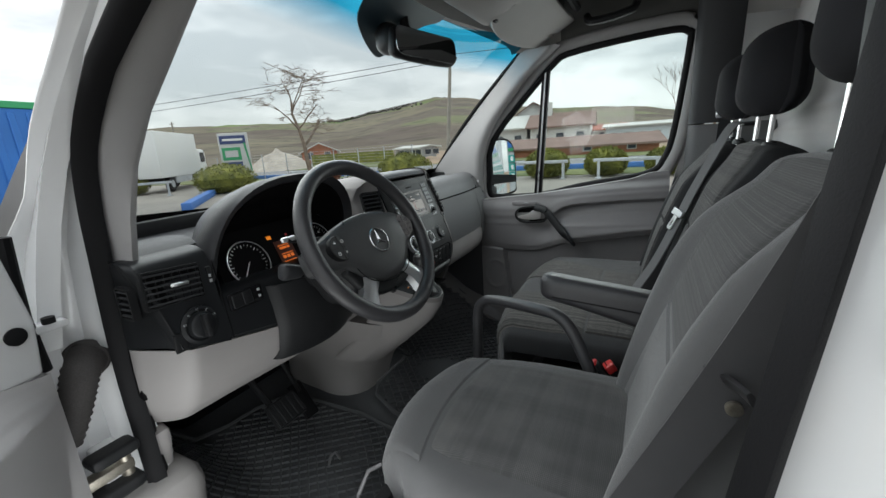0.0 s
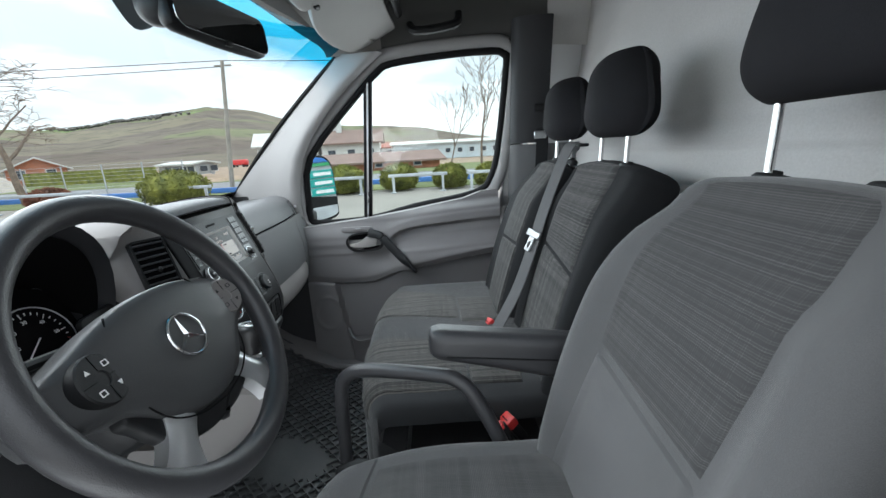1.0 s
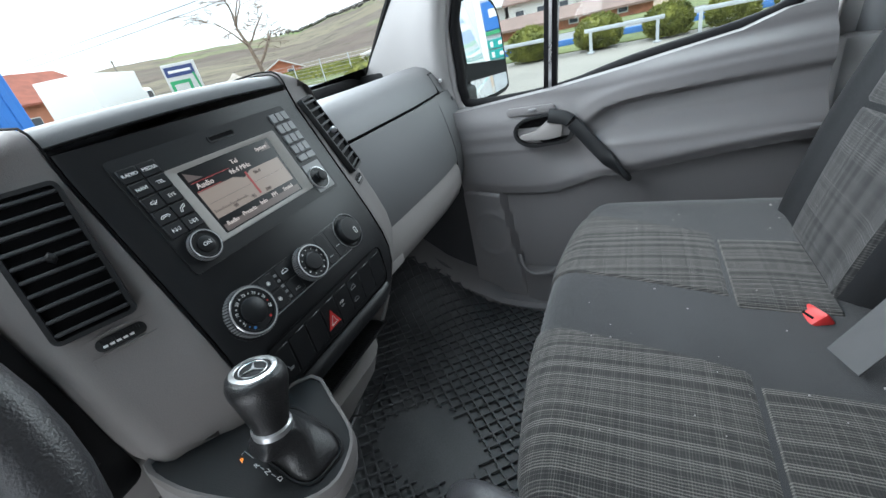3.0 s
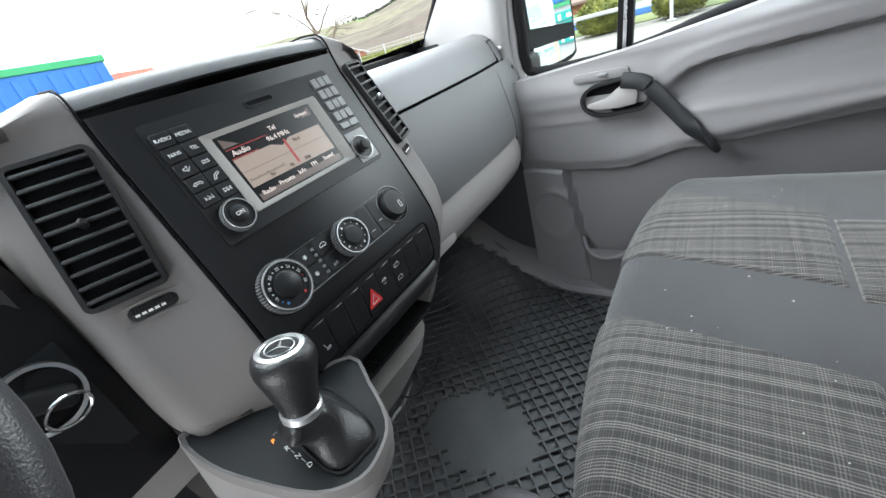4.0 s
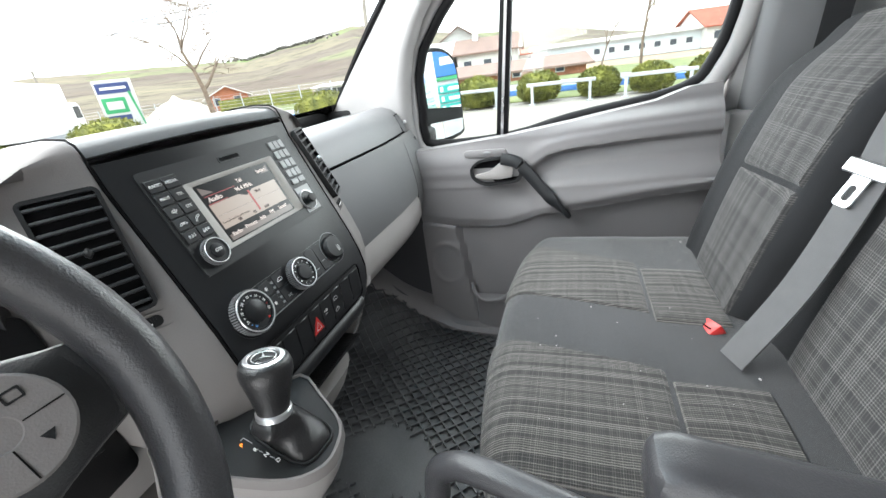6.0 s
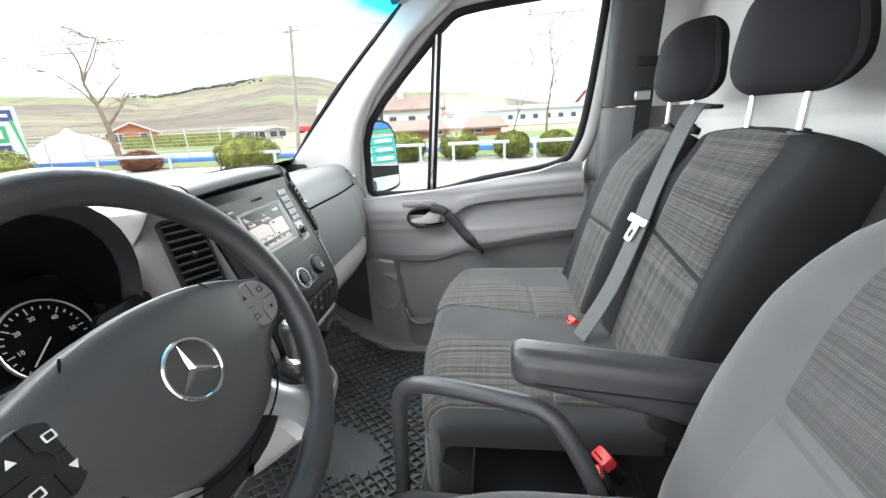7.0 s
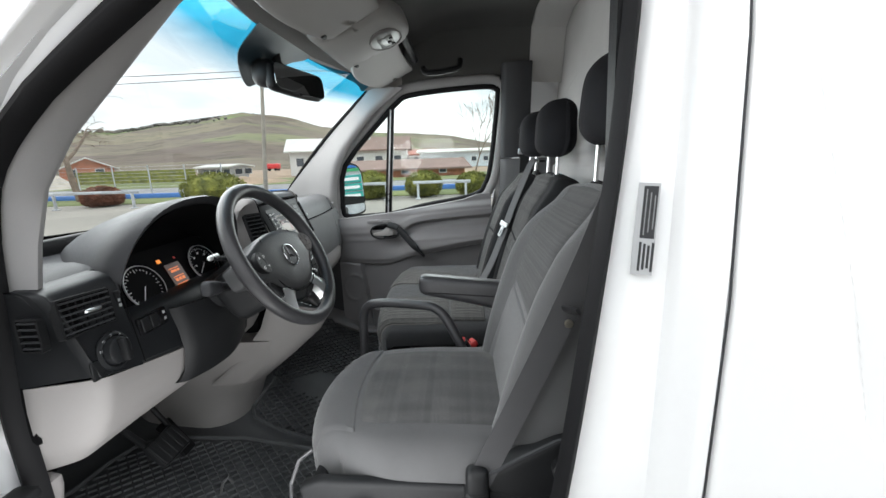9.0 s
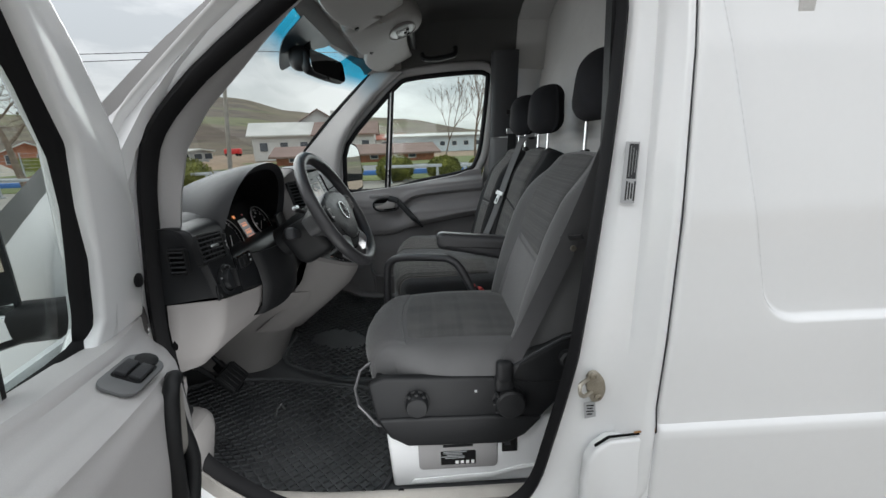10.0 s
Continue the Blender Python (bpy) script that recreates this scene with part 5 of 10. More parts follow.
ICON = {"mute": [[(-0.003, -0.001), (-0.001, -0.001), (0.001, -0.003), (0.001, 0.003), (-0.001, 0.001), (-0.003, 0.001), (-0.003, -0.001)], [(0.002, -0.0015), (0.004, 0.0015)]],
        "hang": [[(-0.005, -0.001), (-0.003, 0.001), (0.003, 0.001), (0.005, -0.001), (0.003, -0.002), (0.002, -0.0005), (-0.002, -0.0005), (-0.003, -0.002), (-0.005, -0.001)]],
        "call": [[(-0.004, -0.003), (-0.002, 0.001), (0.002, 0.003), (0.004, 0.0035), (0.003, 0.0012), (-0.0005, 0.0), (-0.002, -0.0035), (-0.004, -0.003)]],
        "prev": [[(-0.004, -0.002), (-0.004, 0.002)], [(0.0, -0.002), (-0.0035, 0), (0.0, 0.002), (0.0, -0.002)], [(0.0038, -0.002), (0.0003, 0), (0.0038, 0.002), (0.0038, -0.002)]],
        "next": [[(0.004, -0.002), (0.004, 0.002)], [(0.0, -0.002), (0.0035, 0), (0.0, 0.002), (0.0, -0.002)], [(-0.0038, -0.002), (-0.0003, 0), (-0.0038, 0.002), (-0.0038, -0.002)]]}
for r in range(5):
    for c in range(2):
        a, b = -0.1085 + 0.0200 * c, 0.1755 - 0.0161 * r
        key = part("radio_key", box((a, b, T + 0.0002), (0.0190, 0.0150, 0.0032), 0.0008, 1, PAN), M_FASCIA, radio)
        nm = names[r][c]
        if nm in ICON:
            part("key_mark", join(*[tube([pan(a + x, b + y, T + 0.0020) for x, y in ln], 0.00045, 4) for ln in ICON[nm]]), M_WHITE_MARK, key)
        else:
            part("key_text", text_mesh(nm, 0.0052, TXT(a, b, T + 0.0021)), M_WHITE_MARK, key, smooth=False)
for r in range(5):
    for c in range(3 if r < 4 else 2):
        w = 0.0102 if r < 4 else 0.0155
        a0 = 0.0940 + (0.0108 * c if r < 4 else 0.0162 * c) + (0.0025 if r == 4 else 0)
        part("number_key", box((a0, 0.1800 - 0.0158 * r + (0.002 if r == 4 else 0), T + 0.0004), (w, 0.0125 if r < 4 else 0.009, 0.0036), 0.0008, 1, PAN), M_EDGE, radio)
part("menu_plate", rect(0.084, 0.066, 0.118, 0.1085, T - 0.0002, 0.0012), M_EDGE, radio, "pale plate round the menu knob")


def dial(a, b, r, hgt, parent, name, label, knurl=True, face=M_FASCIA, c=C0):
    m = PAN @ Matrix.Translation((a, b, c))
    k = part(name, lathe([(r * 1.12, -0.002), (r * 1.12, 0.0004), (r * 1.04, 0.0004), (r * 1.0, hgt * 0.12), (r * 0.985, hgt * 0.85), (r * 0.95, hgt), (r * 0.80, hgt), (r * 0.78, hgt * 0.90), (0, hgt * 0.90)], 40, m), M_FASCIA, parent, label)
    if knurl:
        ridges = []
        for i in range(52):
            t = 2 * math.pi * i / 52
            ridges.append(box((r * 0.995, 0, hgt * 0.48), (r * 0.065, r * 0.060, hgt * 0.80), 0, 1, m @ Matrix.Rotation(t, 4, "Z")))
        part("knurl", join(*ridges), M_EDGE, k, smooth=False)
        part("chrome_ring", annulus([(r * 0.96, hgt * 0.97), (r * 0.945, hgt * 1.03), (r * 0.90, hgt * 1.03), (r * 0.885, hgt * 0.97)], 40, m), M_SILVER, k, "thin silver ring")
    part("cap", lathe([(r * 0.54, hgt * 0.8), (r * 0.53, hgt * 1.05), (r * 0.46, hgt * 1.16), (0, hgt * 1.20)], 28, m), face, k)
    return k


on = dial(-0.097, 0.084, 0.0165, 0.008, radio, "volume_knob", "black volume knob", True, M_FASCIA, T)
part("knob_text", text_mesh("ON", 0.0058, TXT(-0.097, 0.084, T + 0.0098)), M_WHITE_MARK, on, smooth=False)
joy = dial(0.0985, 0.085, 0.0155, 0.003, radio, "menu_knob", "menu knob with silver rim", False, M_FASCIA, T)
part("stick", lathe([(0.0055, 0.002), (0.0055, 0.006), (0.0075, 0.009), (0.0072, 0.012), (0, 0.0128)], 16, PAN @ Matrix.Translation((0.0985, 0.085, T))), M_BLACK, joy)
part("rim", annulus([(0.0165, 0.0), (0.0165, 0.0026), (0.0150, 0.0030), (0.0142, 0.0022)], 32, PAN @ Matrix.Translation((0.0985, 0.085, T))), M_SILVER, joy)

# heater controls
heat = part("heater_panel", rect(-0.090, -0.0225, 0.070, 0.0225, C0 - 0.002, 0.0028), M_FASCIA, dash, "black heater panel with two dials")
part("panel_rim", join(tube([pan(-0.085, 0.0232, C0 + 0.0006), pan(0.072, 0.0232, C0 + 0.0006)], 0.0008, 5), tube([pan(-0.085, -0.0232, C0 + 0.0006), pan(0.072, -0.0232, C0 + 0.0006)], 0.0008, 5)), M_EDGE, heat)
kl = dial(-0.105, 0.0, 0.0275, 0.013, dash, "temperature_dial", "knurled temperature dial with silver ring")
km = dial(-0.0035, 0.0, 0.0230, 0.013, dash, "fan_dial", "knurled fan dial with silver ring")
for k, body in enumerate(("", "16", "18", "20", "22", "24", "26", "28", "")):
    t = radians(232 - 36 * k)
    at_ = (-0.105 + 0.0190 * math.cos(t), 0.0190 * math.sin(t))
    if body:
        part("scale_number", text_mesh(body, 0.0046, PAN @ Matrix.Translation((at_[0], at_[1], C0 + 0.0125)) @ Matrix.Rotation(t - radians(90), 4, "Z")), M_WHITE_MARK, kl, smooth=False)
    else:
        part("scale_mark", lathe([(0.0016, 0), (0.0016, 0.0006), (0, 0.0006)], 10, PAN @ Matrix.Translation((at_[0], at_[1], C0 + 0.0120))), M_BLUE_MARK if k < 2 else M_RED_MARK, kl)
for k in range(7):
    t = radians(214 - 36 * k)
    part("scale_mark", lathe([(0.0009, 0), (0.0009, 0.0006), (0, 0.0006)], 8, PAN @ Matrix.Translation((-0.105 + 0.0190 * math.cos(t), 0.0190 * math.sin(t), C0 + 0.0120))), M_BLUE_MARK if k < 1 else (M_RED_MARK if k > 5 else M_WHITE_MARK), kl)
for k in range(12):
    t = radians(30 * k)
    if k % 3 == 1:
        part("scale_mark", slab([pan(-0.0035 + 0.0162 * math.cos(t) + 0.0018 * math.cos(t + q), 0.0162 * math.sin(t) + 0.0018 * math.sin(t + q), C0 + 0.0119) for q in (0, 2.1, 4.2)], PAN.to_3x3() @ Vector((0, 0, 0.0006))), M_WHITE_MARK, km)
    else:
        part("scale_mark", lathe([(0.0007, 0), (0.0007, 0.0006), (0, 0.0006)], 8, PAN @ Matrix.Translation((-0.0035 + 0.0162 * math.cos(t), 0.0162 * math.sin(t), C0 + 0.0119))), M_WHITE_MARK, km)
kr = part("round_switch", lathe([(0.0255, -0.002), (0.0255, 0.0010), (0.0235, 0.0016), (0.0225, -0.0005), (0.0200, -0.0005), (0.0195, 0.0060), (0.0175, 0.0088), (0, 0.0094)], 36, PAN @ Matrix.Translation((0.087, 0.001, C0))), M_FASCIA, dash, "round black cover with a dotted face")
part("cover_rim", annulus([(0.0262, -0.001), (0.0262, 0.0014), (0.0250, 0.0020)], 36, PAN @ Matrix.Translation((0.087, 0.001, C0))), M_EDGE, kr)
part("cover_mark", frame_slab([pan(a, b, C0 + 0.0093) for a, b in rrect(0.005, 0.010, 0.0015, 2, 0.092, -0.004)], [pan(a, b, C0 + 0.0093) for a, b in rrect(0.0034, 0.0084, 0.001, 2, 0.092, -0.004)], PAN.to_3x3() @ Vector((0, 0, 0.0005))), M_WHITE_MARK, kr)
part("cover_dots", join(*[lathe([(0.0007, 0), (0.0007, 0.0005), (0, 0.0005)], 6, PAN @ Matrix.Translation((0.080 + 0.0026 * i + 0.0013 * (j % 2), 0.002 + 0.0024 * j, C0 + 0.0088))) for i in range(5) for j in range(5)]), M_BLACK, kr)
for a, b, w, h, mark in ((-0.066, 0.0115, 0.020, 0.020, 1), (-0.066, -0.0105, 0.020, 0.020, 1), (-0.0385, 0.0115, 0.022, 0.020, 2), (-0.0385, -0.0105, 0.022, 0.020, 3), (0.034, 0.0, 0.018, 0.042, 4), (0.054, 0.0, 0.016, 0.042, 5)):
    key = part("heater_key", box((a, b, C0 + 0.0006), (w, h, 0.0020), 0.0008, 1, PAN), M_FASCIA, heat)
    if mark == 1:
        part("key_mark", join(*[box((0, 0, 0), (0.0055, 0.0010, 0.0004), 0, 1, PAN @ Matrix.Translation((a, b, C0 + 0.0018)) @ Matrix.Rotation(radians(q), 4, "Z")) for q in (0, 60, 120)]), M_WHITE_MARK, key)
    elif mark == 2:
        part("key_mark", tube([pan(a + x, b + y, C0 + 0.0018) for x, y in ((-0.005, -0.0015), (-0.004, 0.001), (-0.001, 0.0025), (0.003, 0.0025), (0.005, 0.0), (0.005, -0.0015), (-0.005, -0.0015))], 0.0005, 4), M_WHITE_MARK, key)
    elif mark == 3:
        part("key_text", text_mesh("A/C", 0.0050, TXT(a, b - 0.004, C0 + 0.0018)), M_GREY_MARK, key, smooth=False)
    else:
        part("key_mark", box((a, b - 0.012 + 0.006 * (mark - 4), C0 + 0.0018), (0.007, 0.0009, 0.0004), 0, 1, PAN), M_GREY_MARK, key)
part("level_marks", join(*[box((-0.0530, 0.014 - 0.0075 * k, C0 + 0.0014), (0.0046, 0.0034, 0.0006), 0.0004, 1, PAN) for k in range(5)]), M_EDGE, heat)

# switch row
ROW = basis((0, 0.6465, 1.374), (1, 0, 0), (0, -0.02, 1.0))
row = part("switch_bank", slab(flat(rrect(0.242, 0.060, 0.012, 4, -0.002, 0.0), -0.004, ROW), ROW.to_3x3() @ Vector((0, 0, 0.0052)), 0.001), M_FASCIA, dash, "row of black rocker switches")
part("bank_groove", tube([ROW @ Vector((x, y, 0.0008)) for x, y in rrect(0.246, 0.064, 0.014, 4, -0.002, 0.0)], 0.0014, 5, True), M_DARK, row)
for k in range(8):
    a = -0.106 + 0.0294 * k
    key = part("rocker_switch", box((a, 0, 0.0010), (0.0280, 0.048, 0.0030), 0.0012, 1, ROW), M_FASCIA, row)
    if k == 3:
        tri = [(a - 0.0125, -0.014), (a + 0.0125, -0.014), (a, 0.011)]
        part("hazard_triangle", slab(flat(tri, 0.0024, ROW), ROW.to_3x3() @ Vector((0, 0, 0.0012))), M_RED, key, "red hazard triangle")
        part("triangle_line", tube([ROW @ Vector((x, y, 0.0038)) for x, y in ((a - 0.006, -0.010), (a + 0.006, -0.010), (a, 0.002), (a - 0.006, -0.010))], 0.0006, 4), M_WHITE_MARK, key)
    elif k == 4:
        part("key_text", text_mesh("ASR", 0.0052, ROW @ Matrix.Translation((a - 0.004, 0.006, 0.0026))), M_WHITE_MARK, key, smooth=False)
        part("key_text", text_mesh("OFF", 0.0034, ROW @ Matrix.Translation((a - 0.004, 0.000, 0.0026))), M_GREY_MARK, key, smooth=False)
    elif k == 5:
        for dy in (0.010, -0.010):
            part("key_mark", tube([ROW @ Vector((a + x - 0.004, y + dy, 0.0028)) for x, y in ((-0.005, -0.002), (-0.005, 0.001), (-0.002, 0.003), (0.003, 0.003), (0.005, 0.0), (0.005, -0.002), (-0.005, -0.002))], 0.0005, 4), M_GREY_MARK, key)
    elif k == 0:
        part("key_mark", tube([ROW @ Vector((a + x + 0.004, y - 0.006, 0.0028)) for x, y in ((-0.004, 0.004), (-0.002, -0.002), (0.004, -0.002), (0.003, -0.004), (-0.003, -0.004))], 0.0008, 4), M_GREY_MARK, key)
ledge = [(0.660, 1.344), (0.646, 1.341), (0.640, 1.336), (0.638, 1.328), (0.641, 1.320), (0.652, 1.317), (0.672, 1.318)]
part("ledge", along(ledge, span(-0.115, 0.118, 11), lambda x: 0.9 * max(0.0, abs(x) - 0.085) ** 1.5, 0.006), M_FASCIA, dash, "curved black ledge above the tray")
TRAY = [(-0.078, 1.318), (0.112, 1.322), (0.109, 1.262), (0.090, 1.256), (-0.062, 1.256), (-0.070, 1.262)]
ty = lambda z: 0.655 + 0.40 * (1.33 - z) ** 1.05
tray_o = dense(TRAY[::-1], 3)
tray_i = [(0.020 + (x - 0.020) * 0.93, 1.290 + (z - 1.290) * 0.82) for x, z in tray_o]
tray = part("tray_rim", ring_loft([[(x, ty(z) + 0.006, z) for x, z in tray_o], [(x, ty(z) - 0.006, z) for x, z in tray_o], [(x, ty(z) - 0.0075, z) for x, z in [(0.02 + (x - 0.02) * 0.975, 1.29 + (z - 1.29) * 0.93) for x, z in tray_o]], [(x, ty(z) - 0.003, z) for x, z in tray_i], [(x, ty(z) + 0.05, z + 0.004) for x, z in tray_i]]), M_SURROUND, dash, "rounded rim of the open tray", sharp=35)
part("tray_lip", tube([(x, ty(z) - 0.0045, z) for x, z in tray_i], 0.0018, 5, True), M_EDGE, tray)
# Near-black back of the tray: its shade is put into the colour.
part("tray_shade", slab([(x, ty(z) + 0.034, z) for x, z in tray_i], (0, 0.004, 0)), M_DARK, dash)
part("tray_mat", box((0.022, 0.700, 1.2645), (0.165, 0.075, 0.004)), M_BLACK, dash)
part("tray_ribs", join(*[box((-0.058 + 0.0042 * k, 0.698, 1.2675), (0.0018, 0.070, 0.0024)) for k in range(38)]), M_BLACK, dash, "ribbed rubber tray floor")

# vents beside the fascia
for sgn in (-1, 1):
    vm = basis((sgn * 0.1965, 0.7310, 1.5640), (1, sgn * 0.457, 0), (0, 0.393, 0.92))
    v = vent_at(vm, 0.063, 0.131, 0.007, 10, dash, "centre_vent", slat_mat=M_HOOD)
    part("vent_slider", box((0.0, 0.004, 0.010), (0.007, 0.010, 0.010), 0.003, 1, vm), M_SILVER if sgn > 0 else M_SLAT, v)
    tm = basis((sgn * 0.1985, 0.7045, 1.488), (1, sgn * 0.45, 0), (0, 0.393, 0.92))
    tw = part("vent_thumbwheel", slab(flat(rrect(0.040, 0.012, 0.0055, 4), -0.001, tm), tm.to_3x3() @ Vector((0, 0, 0.003)), 0.001), M_BLACK, dash, "ridged thumbwheel")
    part("wheel_ribs", join(*[box((-0.015 + 0.0025 * k, 0.0022, 0.0022), (0.0012, 0.0045, 0.002), 0, 1, tm) for k in range(13)]), M_BLACK, tw)
    part("wheel_dash", join(*[box((-0.013 + 0.0052 * k, -0.0018, 0.0023), (0.0036, 0.0022, 0.0010), 0, 1, tm) for k in range(5)]), M_WHITE_MARK, tw)
    part("wheel_groove", join(*[tube([tm @ Vector((-0.026, s * 0.0085, 0.0012)), tm @ Vector((0.0, s * 0.0085, 0.0016)), tm @ Vector((0.026, s * 0.0085, 0.0012))], [0.0003, 0.0016, 0.0003], 6) for s in (-1, 1)]), M_SURROUND, tw)

# driver side
def dbow(x):
    """The driver's dashboard wraps forward at the door."""
    return 0.070 * (1 - step(-0.845, -0.806, x))


def fascia_foot(x):
    return 1.368 + 0.20 * max(0.0, -0.575 - x)


def fascia_y(z):
    return 0.742 + 0.13 * (z - 1.40)


def ridge_x(z):
    return -0.838 + 0.23 * (1.57 - z)


def driver_face(u, v):
    """The black face (u over 0) and, past a rounded ridge, its side towards the door post (u under 0)."""
    roll = ((0.812, 1.591), (0.792, 1.589), (0.776, 1.583), (0.767, 1.572))
    if u >= 0:
        foot = fascia_foot(-0.84 + 0.135 * u)
    else:
        foot = fascia_foot(-0.84)
    if v < 0.15:
        k = v / 0.05
        i = min(2, int(k))
        y, z = (roll[i][n] + (roll[i + 1][n] - roll[i][n]) * (k - i) for n in (0, 1))
    else:
        z = 1.572 + (foot - 1.572) * min(1.0, (v - 0.15) / 0.80)
        y = fascia_y(z) + 0.004 * (1 - step(0.15, 0.25, v)) + 0.020 * step(0.95, 1.0, v)
    xr = ridge_x(min(z, 1.575))
    if u >= 0:
        return (xr + (-0.705 - xr) * u, y + 0.010 * (1 - step(0.0, 0.05, u)) - 0.003 * math.exp(-((u - 0.06) / 0.03) ** 2), z)
    s = -u
    return (xr + (-0.836 - xr) * s ** 1.3, y + 0.010 + (0.828 - y) * s, z)


part("driver_fascia", sheet([-1.0, -0.7, -0.4, -0.2, -0.1, -0.05, 0.0, 0.02, 0.04, 0.06, 0.08, 0.11, 0.15, 0.4, 0.7, 1.0], span(0, 0.15, 7) + span(0.2, 0.95, 9) + [0.97, 1.0], driver_face, (0, 0.014, 0)), M_FASCIA, dash, "satin black driver's side fascia", sharp=60)
MID = [(0.865, 1.502), (0.80, 1.494), (0.768, 1.490), (0.757, 1.482), (0.750, 1.46)]
part("column_fascia", sheet(span(-0.705, -0.26, 9), span(0, 1, 13), lambda x, v: (x, MID[round(v * 12)][0], MID[round(v * 12)][1]) if v < 0.35 else (x, fascia_y(1.46 + (fascia_foot(x) - 1.46) * (v - 0.333) / 0.667) + 0.012 * step(0.93, 1.0, v), 1.46 + (fascia_foot(x) - 1.46) * (v - 0.333) / 0.667), (0, 0.014, 0)), M_FASCIA, dash, "black fascia below the instruments")
part("fascia_joint", tube([(-0.699, fascia_y(z) - 0.0005, z) for z in span(1.398, 1.56, 6)], 0.0012, 5), M_DARK, dash, "joint between the fascia pieces")
top = [(1.06, 1.575), (0.98, 1.592), (0.90, 1.603), (0.85, 1.604), (0.826, 1.598), (0.812, 1.590)]
part("driver_top_pad", along(top, [-0.846, -0.84, -0.832, -0.826, -0.82, -0.813, -0.806, -0.79, -0.74, -0.69], dbow, 0.012), M_HOOD, dash, "grained grey upper pad")
part("screen_slot", box((-0.52, 1.085, 1.592), (0.72, 0.02, 0.05), 0.006), M_BLACK, dash)
part("demister_bar", loft([[(x, 1.105 - 0.03 * (x + 0.5) ** 2 + dy, 1.604 + dz) for dy, dz in ((-0.016, 0.0), (-0.010, 0.009), (0.010, 0.010), (0.016, 0.0), (0.0, -0.006))] for x in span(-0.86, -0.28, 9)]), M_DASH_LIGHT, dash, "pale bar along the windscreen slot")
dv = basis((-0.780, 0.7610, 1.534), (1, 0.0, -0.08), (-0.16, 0.13, 0.98))
v = vent_at(dv, 0.106, 0.068, 0.005, 6, dash, "driver_vent", slat_mat=M_HOOD)
for k in range(7):
    part("vent_bar", box((-0.043 + 0.0145 * k, 0, 0.0022), (0.0022, 0.060, 0.0024), 0, 1, dv), M_SLAT, v)
part("vent_slider", box((0.008, 0.002, 0.009), (0.034, 0.007, 0.006), 0.003, 1, dv), M_SILVER, v)
sv = basis((-0.8375, 0.800, 1.518), (0.02, -1.0, 0), (0, 0.1, 1))
vent_at(sv, 0.040, 0.060, 0.006, 5, dash, "side_vent", slat_mat=M_HOOD)
tw = part("vent_thumbwheel", box((-0.711, 0.7605, 1.533), (0.011, 0.008, 0.036), 0.003), M_BLACK, dash, "ridged black thumbwheel")
part("wheel_dash", join(*[box((-0.712, 0.7558 + 0.0013 * k, 1.523 + 0.010 * k), (0.005, 0.0014, 0.006)) for k in range(3)]), M_GREY_MARK, tw)
LS = basis((-0.757, 0.7480, 1.450), (1, 0, 0), (0, 0.13, 0.99))
ls = part("light_switch", lathe([(0.036, 0), (0.036, 0.004), (0.030, 0.007), (0.026, 0.005), (0.024, 0.016), (0.020, 0.019), (0, 0.019)], 32, LS), M_FASCIA, dash, "round black light switch")
part("switch_grip", box((0, 0, 0.024), (0.012, 0.044, 0.016), 0.004, 2, LS), M_BLACK, ls)
for k in range(5):
    t = radians(20 + 35 * k)
    part("switch_mark", box((0.030 * math.cos(t), 0.030 * math.sin(t), 0.0062), (0.005, 0.004, 0.0006), 0, 1, LS), M_GREY_MARK, ls)
part("blank_cover", softbox((-0.797, 0.7465, 1.432), (0.024, 0.006, 0.036), 0.003, 6), M_BLACK, dash, "blank switch cover")
SP = basis((-0.651, 0.7485, 1.4655), (1, 0, 0), (0, 0.13, 0.99))
sp = part("switch_plate", slab(flat(rrect(0.080, 0.037, 0.005, 3), -0.004, SP), SP.to_3x3() @ Vector((0, 0, 0.006)), 0.0015), M_GLOSS, dash)
for k in range(2):
    part("plate_mark", box((0.031, -0.007 + 0.014 * k, 0.0024), (0.006, 0.006, 0.0006), 0, 1, SP), M_GREY_MARK, sp)
    part("plate_switch", box((-0.022 + 0.024 * k, 0, 0.0028), (0.022, 0.028, 0.004), 0.0015, 1, SP), M_BLACK, sp)
KNEE = [(0.748, 0.0), (0.752, -0.03), (0.765, -0.07), (0.790, -0.108), (0.830, -0.138), (0.90, -0.155), (1.0, -0.165)]


def knee_face(x, v):
    k = v * 6
    i = min(5, int(k))
    y, d = (KNEE[i][n] + (KNEE[i + 1][n] - KNEE[i][n]) * (k - i) for n in (0, 1))
    z = fascia_foot(x) - 0.001 + d * (fascia_foot(x) - 1.205) / 0.165
    return (x, y + 0.10 * (1 - step(-0.855, -0.765, x)) ** 1.3 - 0.015 * math.exp(-((x + 0.42) / 0.13) ** 2), z)


part("knee_panel", sheet(span(-0.836, -0.76, 12) + span(-0.74, -0.20, 10), span(0, 1, 25), knee_face, (0, 0.012, 0)), M_DASH_LIGHT, dash, "light grey knee panel")
part("knee_end", softbox((-0.820, 0.95, 1.12), (0.055, 0.20, 0.22), 0.02, 5, lambda x, y, z: (x, y + 0.25 * (0.11 - z), z)), M_DASH_LIGHT, dash)

